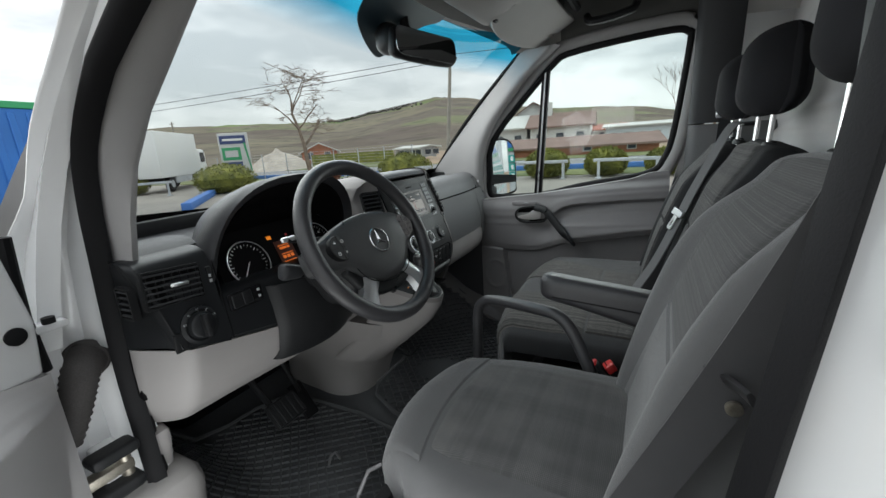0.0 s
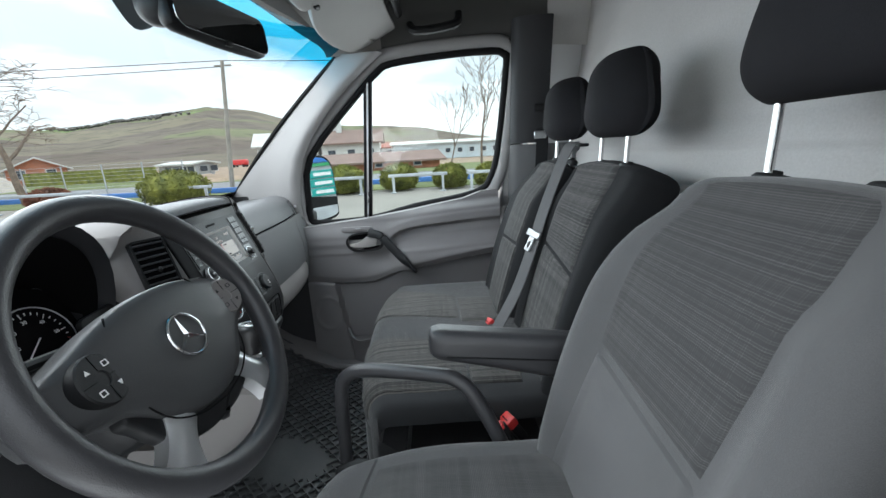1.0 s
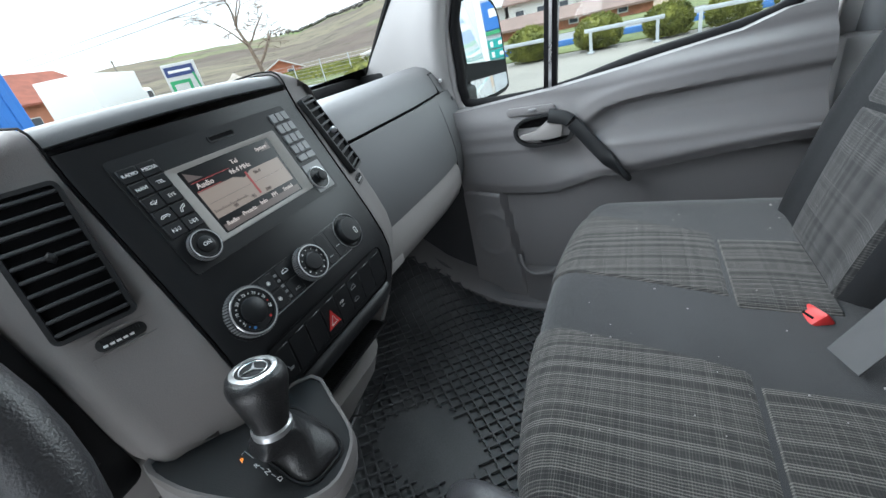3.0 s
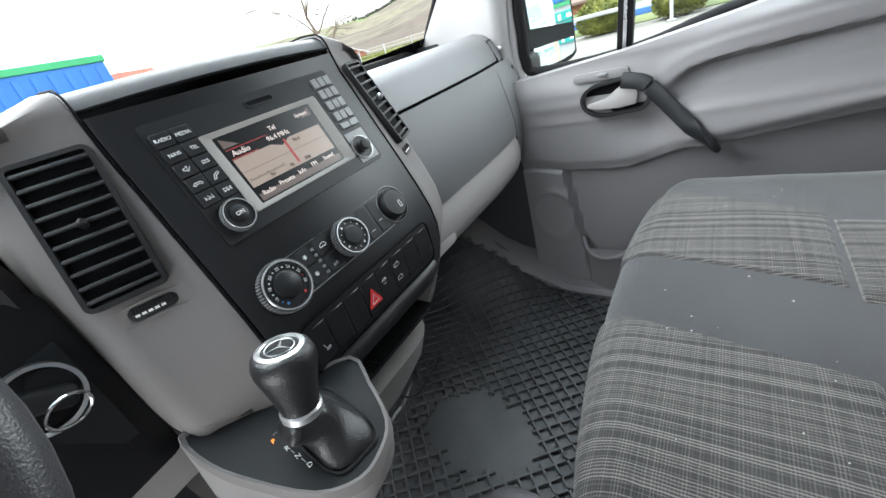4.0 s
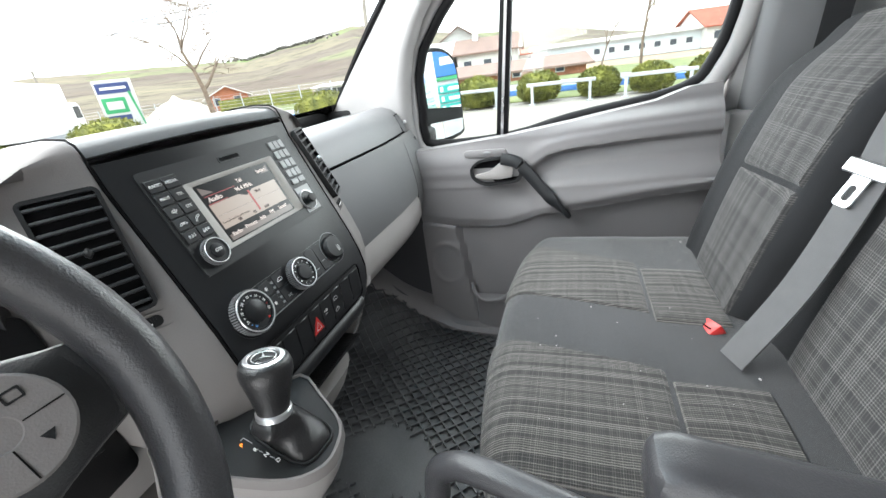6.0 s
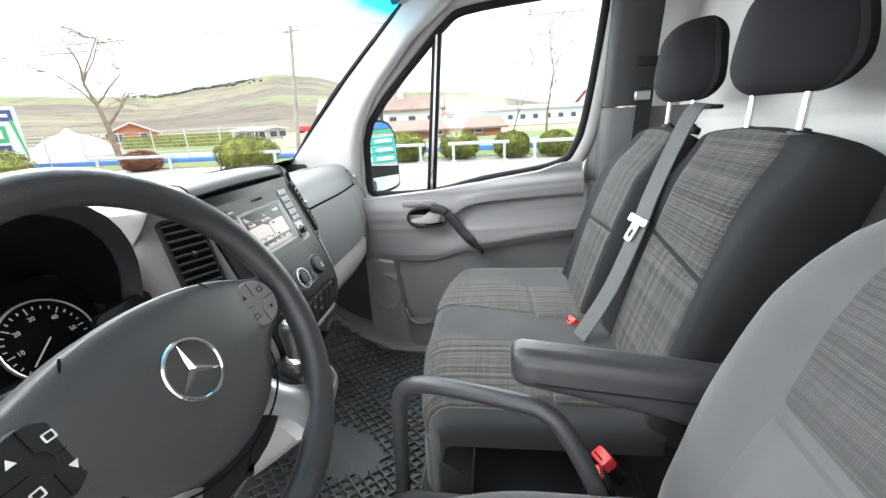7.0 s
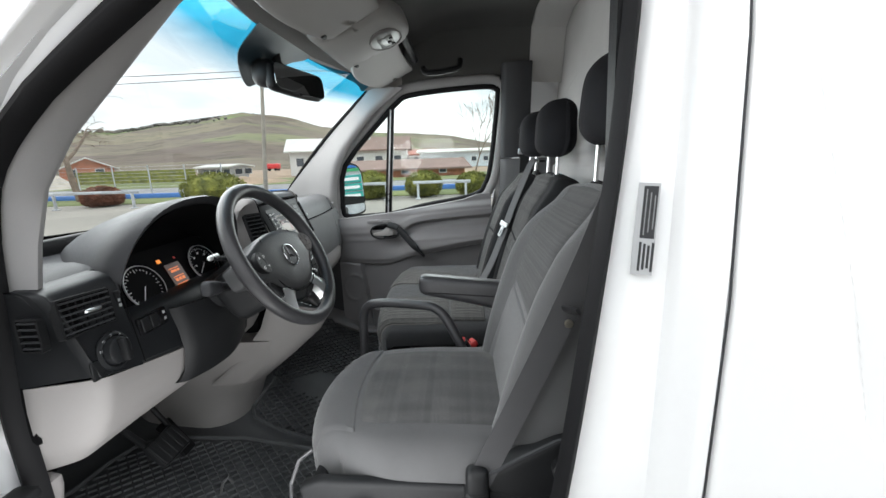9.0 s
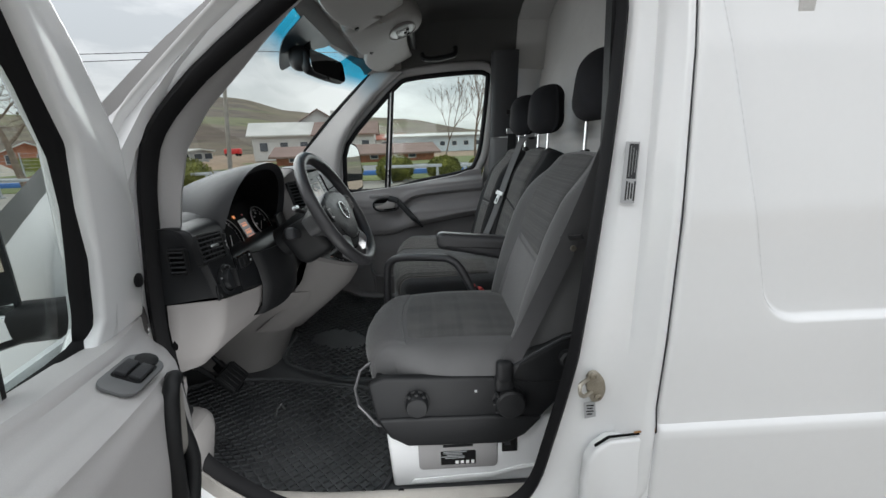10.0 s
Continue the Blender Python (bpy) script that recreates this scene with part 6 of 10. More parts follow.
# instrument hood
def hood_ring(y, w, h, zc, sq):
    ring = []
    for k in range(21):
        t = math.pi * k / 20
        c, s = math.cos(t), math.sin(t)
        ring.append((-0.478 + w * math.copysign(abs(c) ** sq, c), y + 0.055 * (1 - abs(s) ** 0.8) * (1 - step(0.74, 0.86, y)), zc + h * abs(s) ** sq))
    return ring


HOOD = [(0.735, 0.200, 0.176, 1.515, 0.80), (0.722, 0.218, 0.198, 1.508, 0.80), (0.738, 0.232, 0.208, 1.50, 0.80), (0.79, 0.230, 0.200, 1.50, 0.80), (0.85, 0.208, 0.180, 1.505, 0.82), (0.92, 0.165, 0.143, 1.52, 0.85), (0.99, 0.11, 0.095, 1.54, 0.9), (1.05, 0.05, 0.045, 1.56, 0.95)]
part("dash_deck", box((-0.46, 0.97, 1.572), (0.56, 0.26, 0.02), 0.005), M_HOOD, dash, "dark deck behind the instrument hood")
part("instrument_hood", loft([hood_ring(0.80, 0.188, 0.160, 1.505, 0.80)] + [hood_ring(*r) for r in HOOD], False, False), M_HOOD, dash, "arched dark grey hood over the instruments", sharp=50)
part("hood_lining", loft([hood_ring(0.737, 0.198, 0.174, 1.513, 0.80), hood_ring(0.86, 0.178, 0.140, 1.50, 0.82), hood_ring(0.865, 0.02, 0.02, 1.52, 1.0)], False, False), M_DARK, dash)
CL = basis((-0.478, 0.818, 1.525), (1, 0, 0), (0, 0.42, 0.907))
cluster = part("instrument_panel", slab(flat(rrect(0.36, 0.135, 0.045, 5), 0.0, CL), CL.to_3x3() @ Vector((0, 0, 0.004))), M_DARK, dash, "dark instrument cluster with two dials and orange display")
for a in (-0.108, 0.108):
    g = part("gauge", lathe([(0.053, 0.004), (0.053, 0.010), (0.050, 0.011), (0.048, 0.006), (0, 0.006)], 36, CL @ Matrix.Translation((a, -0.012, 0))), M_DARK, cluster)
    part("gauge_ring", annulus([(0.0535, 0.009), (0.0525, 0.0122), (0.0505, 0.0115)], 36, CL @ Matrix.Translation((a, -0.012, 0))), M_SILVER, g)
    for k in range(25):
        t = radians(225 - 11.25 * k)
        ln = 0.008 if k % 4 == 0 else 0.004
        part("gauge_mark", box((0.0455 - ln / 2, 0, 0.0068), (ln, 0.0014, 0.0006), 0, 1, CL @ Matrix.Translation((a, -0.012, 0)) @ Matrix.Rotation(t, 4, "Z")), M_RED_MARK if k > 21 and a > 0 else M_WHITE_MARK, g)
    if a > 0:
        for lab, k in (("10", 4), ("20", 8), ("30", 12), ("40", 16), ("50", 20)):
            t = radians(225 - 11.25 * k)
            part("gauge_number", text_mesh(lab, 0.008, CL @ Matrix.Translation((a + 0.031 * math.cos(t), -0.012 + 0.031 * math.sin(t), 0.0068))), M_WHITE_MARK, g, smooth=False)
    part("needle", box((0.017, 0, 0.009), (0.040, 0.0016, 0.001), 0, 1, CL @ Matrix.Translation((a, -0.012, 0)) @ Matrix.Rotation(radians(232 if a < 0 else 215), 4, "Z")), M_WHITE_MARK, g)
part("orange_display", slab(flat(rrect(0.052, 0.082, 0.003, 2, 0.004, -0.022), 0.0045, CL), CL.to_3x3() @ Vector((0, 0, 0.001))), M_LCD_BACK, cluster, "lit orange display")
for a0, b0, w, h in ((0.002, 0.006, 0.034, 0.0022), (-0.002, -0.001, 0.020, 0.006), (0.014, -0.001, 0.008, 0.006), (0.004, -0.016, 0.036, 0.0022), (-0.008, -0.024, 0.009, 0.008), (0.004, -0.024, 0.009, 0.008), (0.016, -0.024, 0.009, 0.008), (0.004, -0.036, 0.040, 0.0020), (-0.010, -0.047, 0.006, 0.012), (0.000, -0.047, 0.006, 0.012), (0.010, -0.047, 0.006, 0.012), (0.019, -0.047, 0.005, 0.012)):
    part("display_bar", box((a0, b0, 0.0058), (w, h, 0.0004), 0, 1, CL), M_ORANGE_LCD, cluster)
part("warning_lamp", box((-0.028, 0.032, 0.0052), (0.012, 0.009, 0.0008), 0, 1, CL), M_AMBER, cluster, "lit orange warning lamp")
part("warning_lamp", box((0.025, 0.030, 0.0052), (0.005, 0.005, 0.0008), 0, 1, CL), M_RED, cluster)

# steering column cover, ignition panel
part("column_panel", along([(0.742, 1.47), (0.728, 1.42), (0.722, 1.37), (0.732, 1.315), (0.75, 1.288), (0.80, 1.28)], [-0.597, -0.590, -0.575] + span(-0.56, -0.38, 7) + [-0.345, -0.335], lambda x: 0.012 * step(-0.590, -0.598, x) - 0.035 * max(0.0, 1 - ((x + 0.47) / 0.125) ** 2), 0.012), M_BLACK, dash, "black panel round the steering column")
IGP = basis((-0.292, 0.752, 1.455), (1, 0.12, 0), (0, 0.22, 0.975))
part("ignition_panel", slab(flat(rrect(0.10, 0.20, 0.012, 3, 0.0, -0.02), -0.012, IGP), IGP.to_3x3() @ Vector((0, 0, 0.010)), 0.002), M_BLACK, dash)
ig = part("ignition_switch", lathe([(0.031, -0.004), (0.031, 0.006), (0.028, 0.008), (0.024, 0.002), (0, 0.002)], 32, IGP), M_BLACK, dash, "ignition lock in a silver ring")
part("lock_ring", annulus([(0.0315, 0.004), (0.030, 0.0095), (0.0265, 0.0085)], 32, IGP), M_SILVER, ig)

# key with its ring in the lock
key = thing("car_key", IGP @ Vector((0, 0, 0.004)), "black car key with a steel ring in the ignition lock", "key")
part("key_head", softbox((0, 0, 0.016), (0.020, 0.040, 0.026), 0.007, 5, None, IGP @ Matrix.Rotation(radians(60), 4, "Z")), M_BLACK, key)
part("key_blade", box((0, 0, 0.003), (0.004, 0.010, 0.012), 0.001, 1, IGP), M_STEEL, key)
part("key_ring", tube([IGP @ Vector((0.004 + 0.016 * math.cos(t), -0.016 + 0.013 * math.sin(t), 0.028 + 0.008 * math.sin(t))) for t in span(0, 2 * math.pi, 21)[:-1]], 0.0016, 6, True), M_CHROME, key, "shiny steel ring")

# lower centre console and selector ledge
def con_ring(z, x0, x1, y0, y1, r):
    cx, cy = (x0 + x1) / 2, (y0 + y1) / 2
    return [(x, y, z) for x, y in rrect(x1 - x0, y1 - y0, r, 5, cx, cy)]


part("lower_console", loft([con_ring(0.780, -0.165, 0.185, 0.945, 1.36, 0.14), con_ring(0.805, -0.165, 0.185, 0.940, 1.36, 0.14), con_ring(0.815, -0.150, 0.172, 0.955, 1.36, 0.13), con_ring(0.93, -0.155, 0.155, 0.905, 1.34, 0.12), con_ring(1.00, -0.175, 0.146, 0.855, 1.32, 0.12), con_ring(1.10, -0.220, 0.138, 0.745, 1.26, 0.11), con_ring(1.18, -0.250, 0.130, 0.690, 1.2, 0.09), con_ring(1.225, -0.255, 0.122, 0.670, 1.15, 0.08)]), M_CONSOLE, dash, "grey lower console down to the floor", sharp=40)
GP = dense([(-0.249, 0.665), (-0.246, 0.706), (-0.215, 0.694), (-0.150, 0.662), (-0.088, 0.634), (-0.103, 0.596), (-0.128, 0.556), (-0.155, 0.543), (-0.187, 0.543), (-0.217, 0.568), (-0.238, 0.62)], 3)
gz = lambda x, y: 1.347 + 0.35 * (y - 0.647)
part("selector_body", loft([[(x * 0.9 - 0.005, y + 0.24, 1.06) for x, y in GP], [(x * 0.96, y + 0.13, 1.15) for x, y in GP], [(x, y + 0.035, 1.25 + 0.2 * (y - 0.62)) for x, y in GP], [(x, y + 0.008, gz(x, y) - 0.035) for x, y in GP], [(x, y, gz(x, y) - 0.010) for x, y in GP]]), M_CONSOLE, dash, sharp=60)
inset = [(-0.168 + (x + 0.168) * 0.94, 0.615 + (y - 0.615) * 0.94) for x, y in GP]
part("selector_rim", ring_loft([[(x, y, gz(x, y) - 0.012) for x, y in GP], [(x, y, gz(x, y) - 0.002) for x, y in GP], [(-0.168 + (x + 0.168) * 0.985, 0.615 + (y - 0.615) * 0.985, gz(x, y) + 0.0015) for x, y in GP], [(x, y, gz(x, y) + 0.0005) for x, y in inset], [(x, y, gz(x, y) - 0.004) for x, y in inset]]), M_SURROUND, dash, "grey rim of the selector ledge", sharp=50)
part("selector_plate", slab([(x, y, gz(x, y) - 0.003) for x, y in inset], (0, 0, 0.0020)), M_BLACK, dash, "black plate with gear marks")
GT = lambda x, y, turn=-14: Matrix.Translation((x, y, gz(x, y) - 0.0006)) @ Matrix.Rotation(radians(19.3), 4, "X") @ Matrix.Rotation(radians(turn), 4, "Z")
for lab, x, y, mt in (("P", -0.202, 0.632, M_AMBER), ("R", -0.200, 0.617, M_WHITE_MARK), ("N", -0.200, 0.604, M_WHITE_MARK), ("D", -0.200, 0.590, M_WHITE_MARK)):
    part("gear_letter", text_mesh(lab, 0.0068, GT(x, y)), mt, dash, smooth=False)
for pts in (((-0.198, 0.6365), (-0.194, 0.6365), (-0.1955, 0.6245)), ((-0.1995, 0.613), (-0.1997, 0.6085)), ((-0.2000, 0.600), (-0.2002, 0.5945))):
    part("gate_line", tube([(x, y, gz(x, y) - 0.0006) for x, y in pts], 0.0005, 4), M_GREY_MARK, dash)

# gear selector
sel = thing("gear_selector", (-0.160, 0.64, 1.29), "black leather gear lever with a silver badge on its knob", "gear lever")
SB = Vector((-0.184, 0.598, 1.333))
axis = (Vector((-0.169, 0.594, 1.440)) - SB).normalized()
SM = Matrix.Translation(SB) @ axis.to_track_quat("Z", "Y").to_matrix().to_4x4()
BASE_M = Matrix.Translation((-0.164, 0.598, gz(0, 0.598) - 0.001)) @ Matrix.Rotation(radians(19.3), 4, "X") @ Matrix.Rotation(radians(-8), 4, "Z")
rings = []
for h, w, d, jit in ((0.0, 0.027, 0.043, 0.0), (0.003, 0.028, 0.043, 0.001), (0.008, 0.0265, 0.040, 0.0025), (0.014, 0.0245, 0.035, 0.0035), (0.020, 0.0225, 0.030, 0.0035), (0.026, 0.0205, 0.025, 0.003), (0.032, 0.0185, 0.020, 0.0015), (0.038, 0.0165, 0.0165, 0.0)):
    ring = []
    for t in span(0, 2 * math.pi, 41)[:-1]:
        c, s = math.copysign(abs(math.cos(t)) ** 0.55, math.cos(t)), math.copysign(abs(math.sin(t)) ** 0.55, math.sin(t))
        fold = jit * math.sin(2 * t + h * 140) + 0.6 * jit * math.cos(5 * t + h * 220)
        low_p = BASE_M @ Vector(((w + fold) * c, (d + fold) * s, h))
        up_p = SM @ Vector(((w + fold) * c, (d + fold) * s, h))
        ring.append(low_p.lerp(up_p, step(0.0, 0.8, h / 0.038)))
    rings.append(ring)
part("gaiter", loft(rings), M_KNOB, sel, "wrinkled black leather gaiter", sharp=80)
part("gaiter_frame", tube([BASE_M @ Vector((0.029 * math.copysign(abs(math.cos(t)) ** 0.5, math.cos(t)), 0.045 * math.copysign(abs(math.sin(t)) ** 0.5, math.sin(t)), 0.001)) for t in span(0, 2 * math.pi, 41)[:-1]], 0.0018, 6, True), M_BLACK, sel)
part("collar", annulus([(0.0165, 0.036), (0.0190, 0.038), (0.0192, 0.044), (0.0175, 0.046)], 28, SM), M_SILVER, sel, "silver collar")
part("knob", lathe([(0.0165, 0.044), (0.0185, 0.053), (0.0212, 0.066), (0.0245, 0.079), (0.0272, 0.090), (0.0275, 0.097), (0.0252, 0.1040), (0.0215, 0.1065), (0.0200, 0.1068), (0.0, 0.1068)], 36, SM), M_KNOB, sel, "black leather knob")
part("badge_ring", annulus([(0.0215, 0.1056), (0.0208, 0.1080), (0.0168, 0.1088), (0.0158, 0.1074)], 36, SM), M_SILVER, sel, "silver badge ring")
part("badge_disc", lathe([(0.0165, 0.1062), (0.0165, 0.1076), (0, 0.1076)], 30, SM), M_BLACK, sel)
part("badge_spokes", join(tube([SM @ Vector((0.0122 * math.cos(t), 0.0122 * math.sin(t), 0.1080)) for t in span(0, 2 * math.pi, 33)[:-1]], 0.0006, 5, True), *[slab([SM @ Matrix.Rotation(radians(120 * k), 4, "Z") @ Vector(p) for p in ((-0.0013, 0, 0.1077), (0.0013, 0, 0.1077), (0, 0.0122, 0.1077))], SM.to_3x3() @ Vector((0, 0, 0.0010))) for k in range(3)]), M_SILVER, sel, "thin silver badge rays")

# ---- steering wheel ----
WM = basis((-0.484, 0.528, 1.565), (1, -0.03, 0), (0, 0.472, 0.882))
wheel = thing("steering_wheel", WM @ Vector((0, 0, 0)), "black leather steering wheel with silver lower spokes", "steering wheel")
part("rim", tube([WM @ Vector((0.172 * math.cos(t), 0.172 * math.sin(t), 0)) for t in span(0, 2 * math.pi, 65)[:-1]], 0.0165, 14, True), M_LEATHER, wheel, "thick black leather rim", sharp=80)
half_hub = [(0.0, 0.060), (0.045, 0.057), (0.085, 0.048), (0.120, 0.036), (0.150, 0.027), (0.164, 0.020), (0.164, -0.020), (0.140, -0.030), (0.112, -0.038), (0.092, -0.052), (0.070, -0.074), (0.040, -0.090), (0.0, -0.096)]
hub = dense(half_hub + [(-x, y) for x, y in half_hub[-2:0:-1]], 3)
rings = []
for s_, c_ in ((0.97, -0.045), (1.0, -0.022), (1.0, -0.008), (0.985, 0.000), (0.95, 0.005), (0.80, 0.0085), (0.50, 0.0112), (0.22, 0.0122), (0.03, 0.0125)):
    rings.append([WM @ Vector((x * (s_ + (1 - s_) * 0.0), y * s_ - 0.006 * (1 - s_), c_ - 0.010 * step(0.09, 0.16, abs(x * s_)))) for x, y in hub])
part("hub", loft(rings), M_HUB, wheel, "dark grey airbag cover", sharp=60)
under = [(0.105, -0.034), (0.100, -0.060), (0.086, -0.088), (0.062, -0.108), (0.030, -0.118), (0.0, -0.120)]
part("lower_cover", slab([WM @ Vector((x, y, -0.030)) for x, y in dense([(-x, y) for x, y in under[::-1]][:-1] + [(-0.105, -0.034), (0.0, 0.0)] + under[:-1] + [(0.0, -0.120)], 2)], WM.to_3x3() @ Vector((0, 0, 0.022)), 0.006, 3), M_BLACK, wheel, "black lower cover of the wheel")
airbag = [(0.0, -0.101), (0.046, -0.093), (0.080, -0.070), (0.094, -0.030), (0.090, 0.010), (0.066, 0.052)]
part("cover_seam", join(*[tube([WM @ Vector((sg * x, y * 0.985, 0.0095 - 0.0055 * step(0.055, 0.1, math.hypot(x, y)))) for x, y in [(p.x, p.y) for p in curve([(a_, b_, 0) for a_, b_ in airbag], 5)]], 0.0011, 5) for sg in (-1, 1)]), M_DARK, wheel, "joint round the airbag lid")
for sgn in (-1, 1):
    pts = [(0.130, 0.030, -0.002), (0.168, 0.022, -0.004), (0.172, 0.0, -0.005), (0.170, -0.022, -0.005), (0.130, -0.032, -0.003)]
    part("side_spoke", slab([WM @ Vector((sgn * x, y, z)) for x, y, z in pts], WM.to_3x3() @ Vector((0, 0, -0.020)), 0.005), M_HUB, wheel)
    pm_ = WM @ Matrix.Translation((sgn * 0.112, 0.002, 0.0005)) @ Matrix.Rotation(radians(-8 * sgn), 4, "Y")
    bp_ = part("button_pad", lathe([(0.0265, -0.004), (0.0265, 0.008), (0.0250, 0.0098), (0.008, 0.0102), (0.0075, 0.0092), (0, 0.0092)], 32, pm_), M_BLACK if sgn < 0 else M_SURROUND, wheel, "round pad of four buttons")
    part("pad_cross", join(*[box((0.0165, 0, 0.0100), (0.016, 0.0007, 0.0008), 0, 1, pm_ @ Matrix.Rotation(radians(90 * k), 4, "Z")) for k in range(4)]), M_DARK, bp_)
    for k in range(4):
        t = radians(90 * k + 45)
        cx_, cy_ = 0.0165 * math.cos(t), 0.0165 * math.sin(t)
        if k in (0, 2):
            part("button_mark", frame_slab(flat(rrect(0.0075, 0.0060, 0.0008, 2, cx_, cy_), 0.0102, pm_), flat(rrect(0.0055, 0.0040, 0.0005, 2, cx_, cy_), 0.0102, pm_), pm_.to_3x3() @ Vector((0, 0, 0.0005))), M_WHITE_MARK if sgn < 0 else M_BLACK, bp_)
        else:
            up_ = 1 if k == 1 else -1
            part("button_mark", slab(flat([(cx_ - 0.003, cy_ - 0.002 * up_), (cx_ + 0.003, cy_ - 0.002 * up_), (cx_, cy_ + 0.003 * up_)], 0.0102, pm_), pm_.to_3x3() @ Vector((0, 0, 0.0005))), M_WHITE_MARK if sgn < 0 else M_BLACK, bp_)
    rows = []
    for q in span(0, 1, 9):
        rad, wd = 0.098 + 0.066 * q, 0.021 - 0.005 * math.sin(math.pi * q) + 0.010 * q * q
        d, e = Vector((sgn * math.sin(radians(37)), -math.cos(radians(37)), 0)), Vector((math.cos(radians(37)) * sgn, math.sin(radians(37)), 0))
        rows.append([WM @ (d * rad + e * (wd * w_) + Vector((0, 0, -0.006 + 0.007 * (1 - w_ * w_) - 0.020 * (1 if k_ else 0)))) for w_, k_ in ((-1, 1), (-1, 0), (-0.6, 0), (0, 0), (0.6, 0), (1, 0), (1, 1))])
    part("lower_spoke", loft(rows), M_SILVER, wheel, "satin silver lower spoke", sharp=50)
part("badge_ring", tube([WM @ Vector((0.0265 * math.cos(t), -0.010 + 0.0265 * math.sin(t), 0.0135)) for t in span(0, 2 * math.pi, 41)[:-1]], 0.0021, 8, True), M_CHROME, wheel, "chrome badge ring")
star = []
for k in range(3):
    m_ = WM @ Matrix.Translation((0, -0.010, 0.0120)) @ Matrix.Rotation(radians(120 * k), 4, "Z")
    b_ = bmesh.new()
    vs_ = [b_.verts.new(m_ @ Vector(p)) for p in ((-0.0040, 0.0023, 0), (0.0040, 0.0023, 0), (0, 0.0255, 0), (0, 0.0, 0.0036), (0, 0.0255, 0.0016))]
    for f_ in ((0, 3, 4, 2), (3, 1, 2, 4)):
        b_.faces.new([vs_[i] for i in f_])
    star.append(fix(b_))
part("badge_star", join(*star), M_CHROME, wheel, "three chrome badge rays", smooth=False)
part("column", lathe([(0.045, -0.20), (0.052, -0.12), (0.060, -0.045), (0.055, -0.03)], 24, WM), M_BLACK, wheel)
part("column_shroud", softbox((-0.005, -0.030, -0.115), (0.150, 0.125, 0.120), 0.035, 8, lambda x, y, z: (x * (1 - 0.25 * step(-0.06, 0.06, -y)), y, z), WM), M_BLACK, wheel, "black shroud of the steering column")
st = part("stalk", tube([(-0.53, 0.640, 1.500), (-0.590, 0.628, 1.516), (-0.612, 0.624, 1.522)], [0.012, 0.010, 0.009], 10), M_BLACK, wheel, "black indicator stalk")
part("stalk_tip", softbox((0, 0, 0), (0.052, 0.026, 0.030), 0.010, 6, lambda x, y, z: (x, y, z * (1 - 6 * x)), Matrix.Translation((-0.636, 0.620, 1.528)) @ Matrix.Rotation(radians(14), 4, "Y")), M_HOOD, st, "dark paddle of the stalk")
st = part("stalk", tube([WM @ Vector(p) for p in ((-0.05, 0.045, -0.075), (-0.11, 0.050, -0.06), (-0.17, 0.060, -0.045))], 0.006, 8), M_BLACK, wheel)
part("stalk_tip", box((-0.165, 0.06, -0.044), (0.035, 0.010, 0.008), 0.003, 1, WM), M_SILVER, st)
# ---- seats ----
def tilt_at(y, z, deg):
    """A frame at the seat's crease whose own z axis runs up the leaning backrest."""
    return Matrix.Translation((0, y, z)) @ Matrix.Rotation(radians(deg), 4, "X")


BACK = 18.0
BT = tilt_at(0.02, 1.17, BACK)


def headrest(parent, cx, w=0.265, zc=1.868, taper=0.40, low=-0.06, gap=0.072):
    hm = Matrix.Translation((cx, -0.232, zc)) @ Matrix.Rotation(radians(3), 4, "X")
    hw = lambda x, y, z: (x * (1 - taper * step(low, 0.115, z) ** 1.3 - 0.05 * (1 - step(-0.115, -0.02, z))), y - 0.045 * (x / w * 2) ** 2 * (1 if y > 0 else 0.2) - 0.012 * step(0.02, 0.115, z), z)
    h = part("headrest", softbox((0, 0, 0), (w, 0.115, 0.192), 0.055, 16, hw, hm), M_HEADREST, parent, "black cloth headrest")
    for sx in (-gap, gap):
        part("headrest_post", tube([BT @ Vector((cx + sx, -0.085, 0.50)), BT @ Vector((cx + sx, -0.083, 0.56)), (cx + sx, -0.236, zc - 0.08)], 0.0058, 10), M_CHROME, h, "chrome post")
        part("post_socket", lathe([(0.030, -0.010), (0.030, 0.002), (0.026, 0.006), (0.012, 0.007), (0.010, 0.012), (0.0, 0.012)], 20, BT @ Matrix.Translation((cx + sx, -0.083, 0.583)) @ Matrix.Diagonal((1, 0.62, 1, 1))), M_BLACK, parent, "black post socket")
    return h


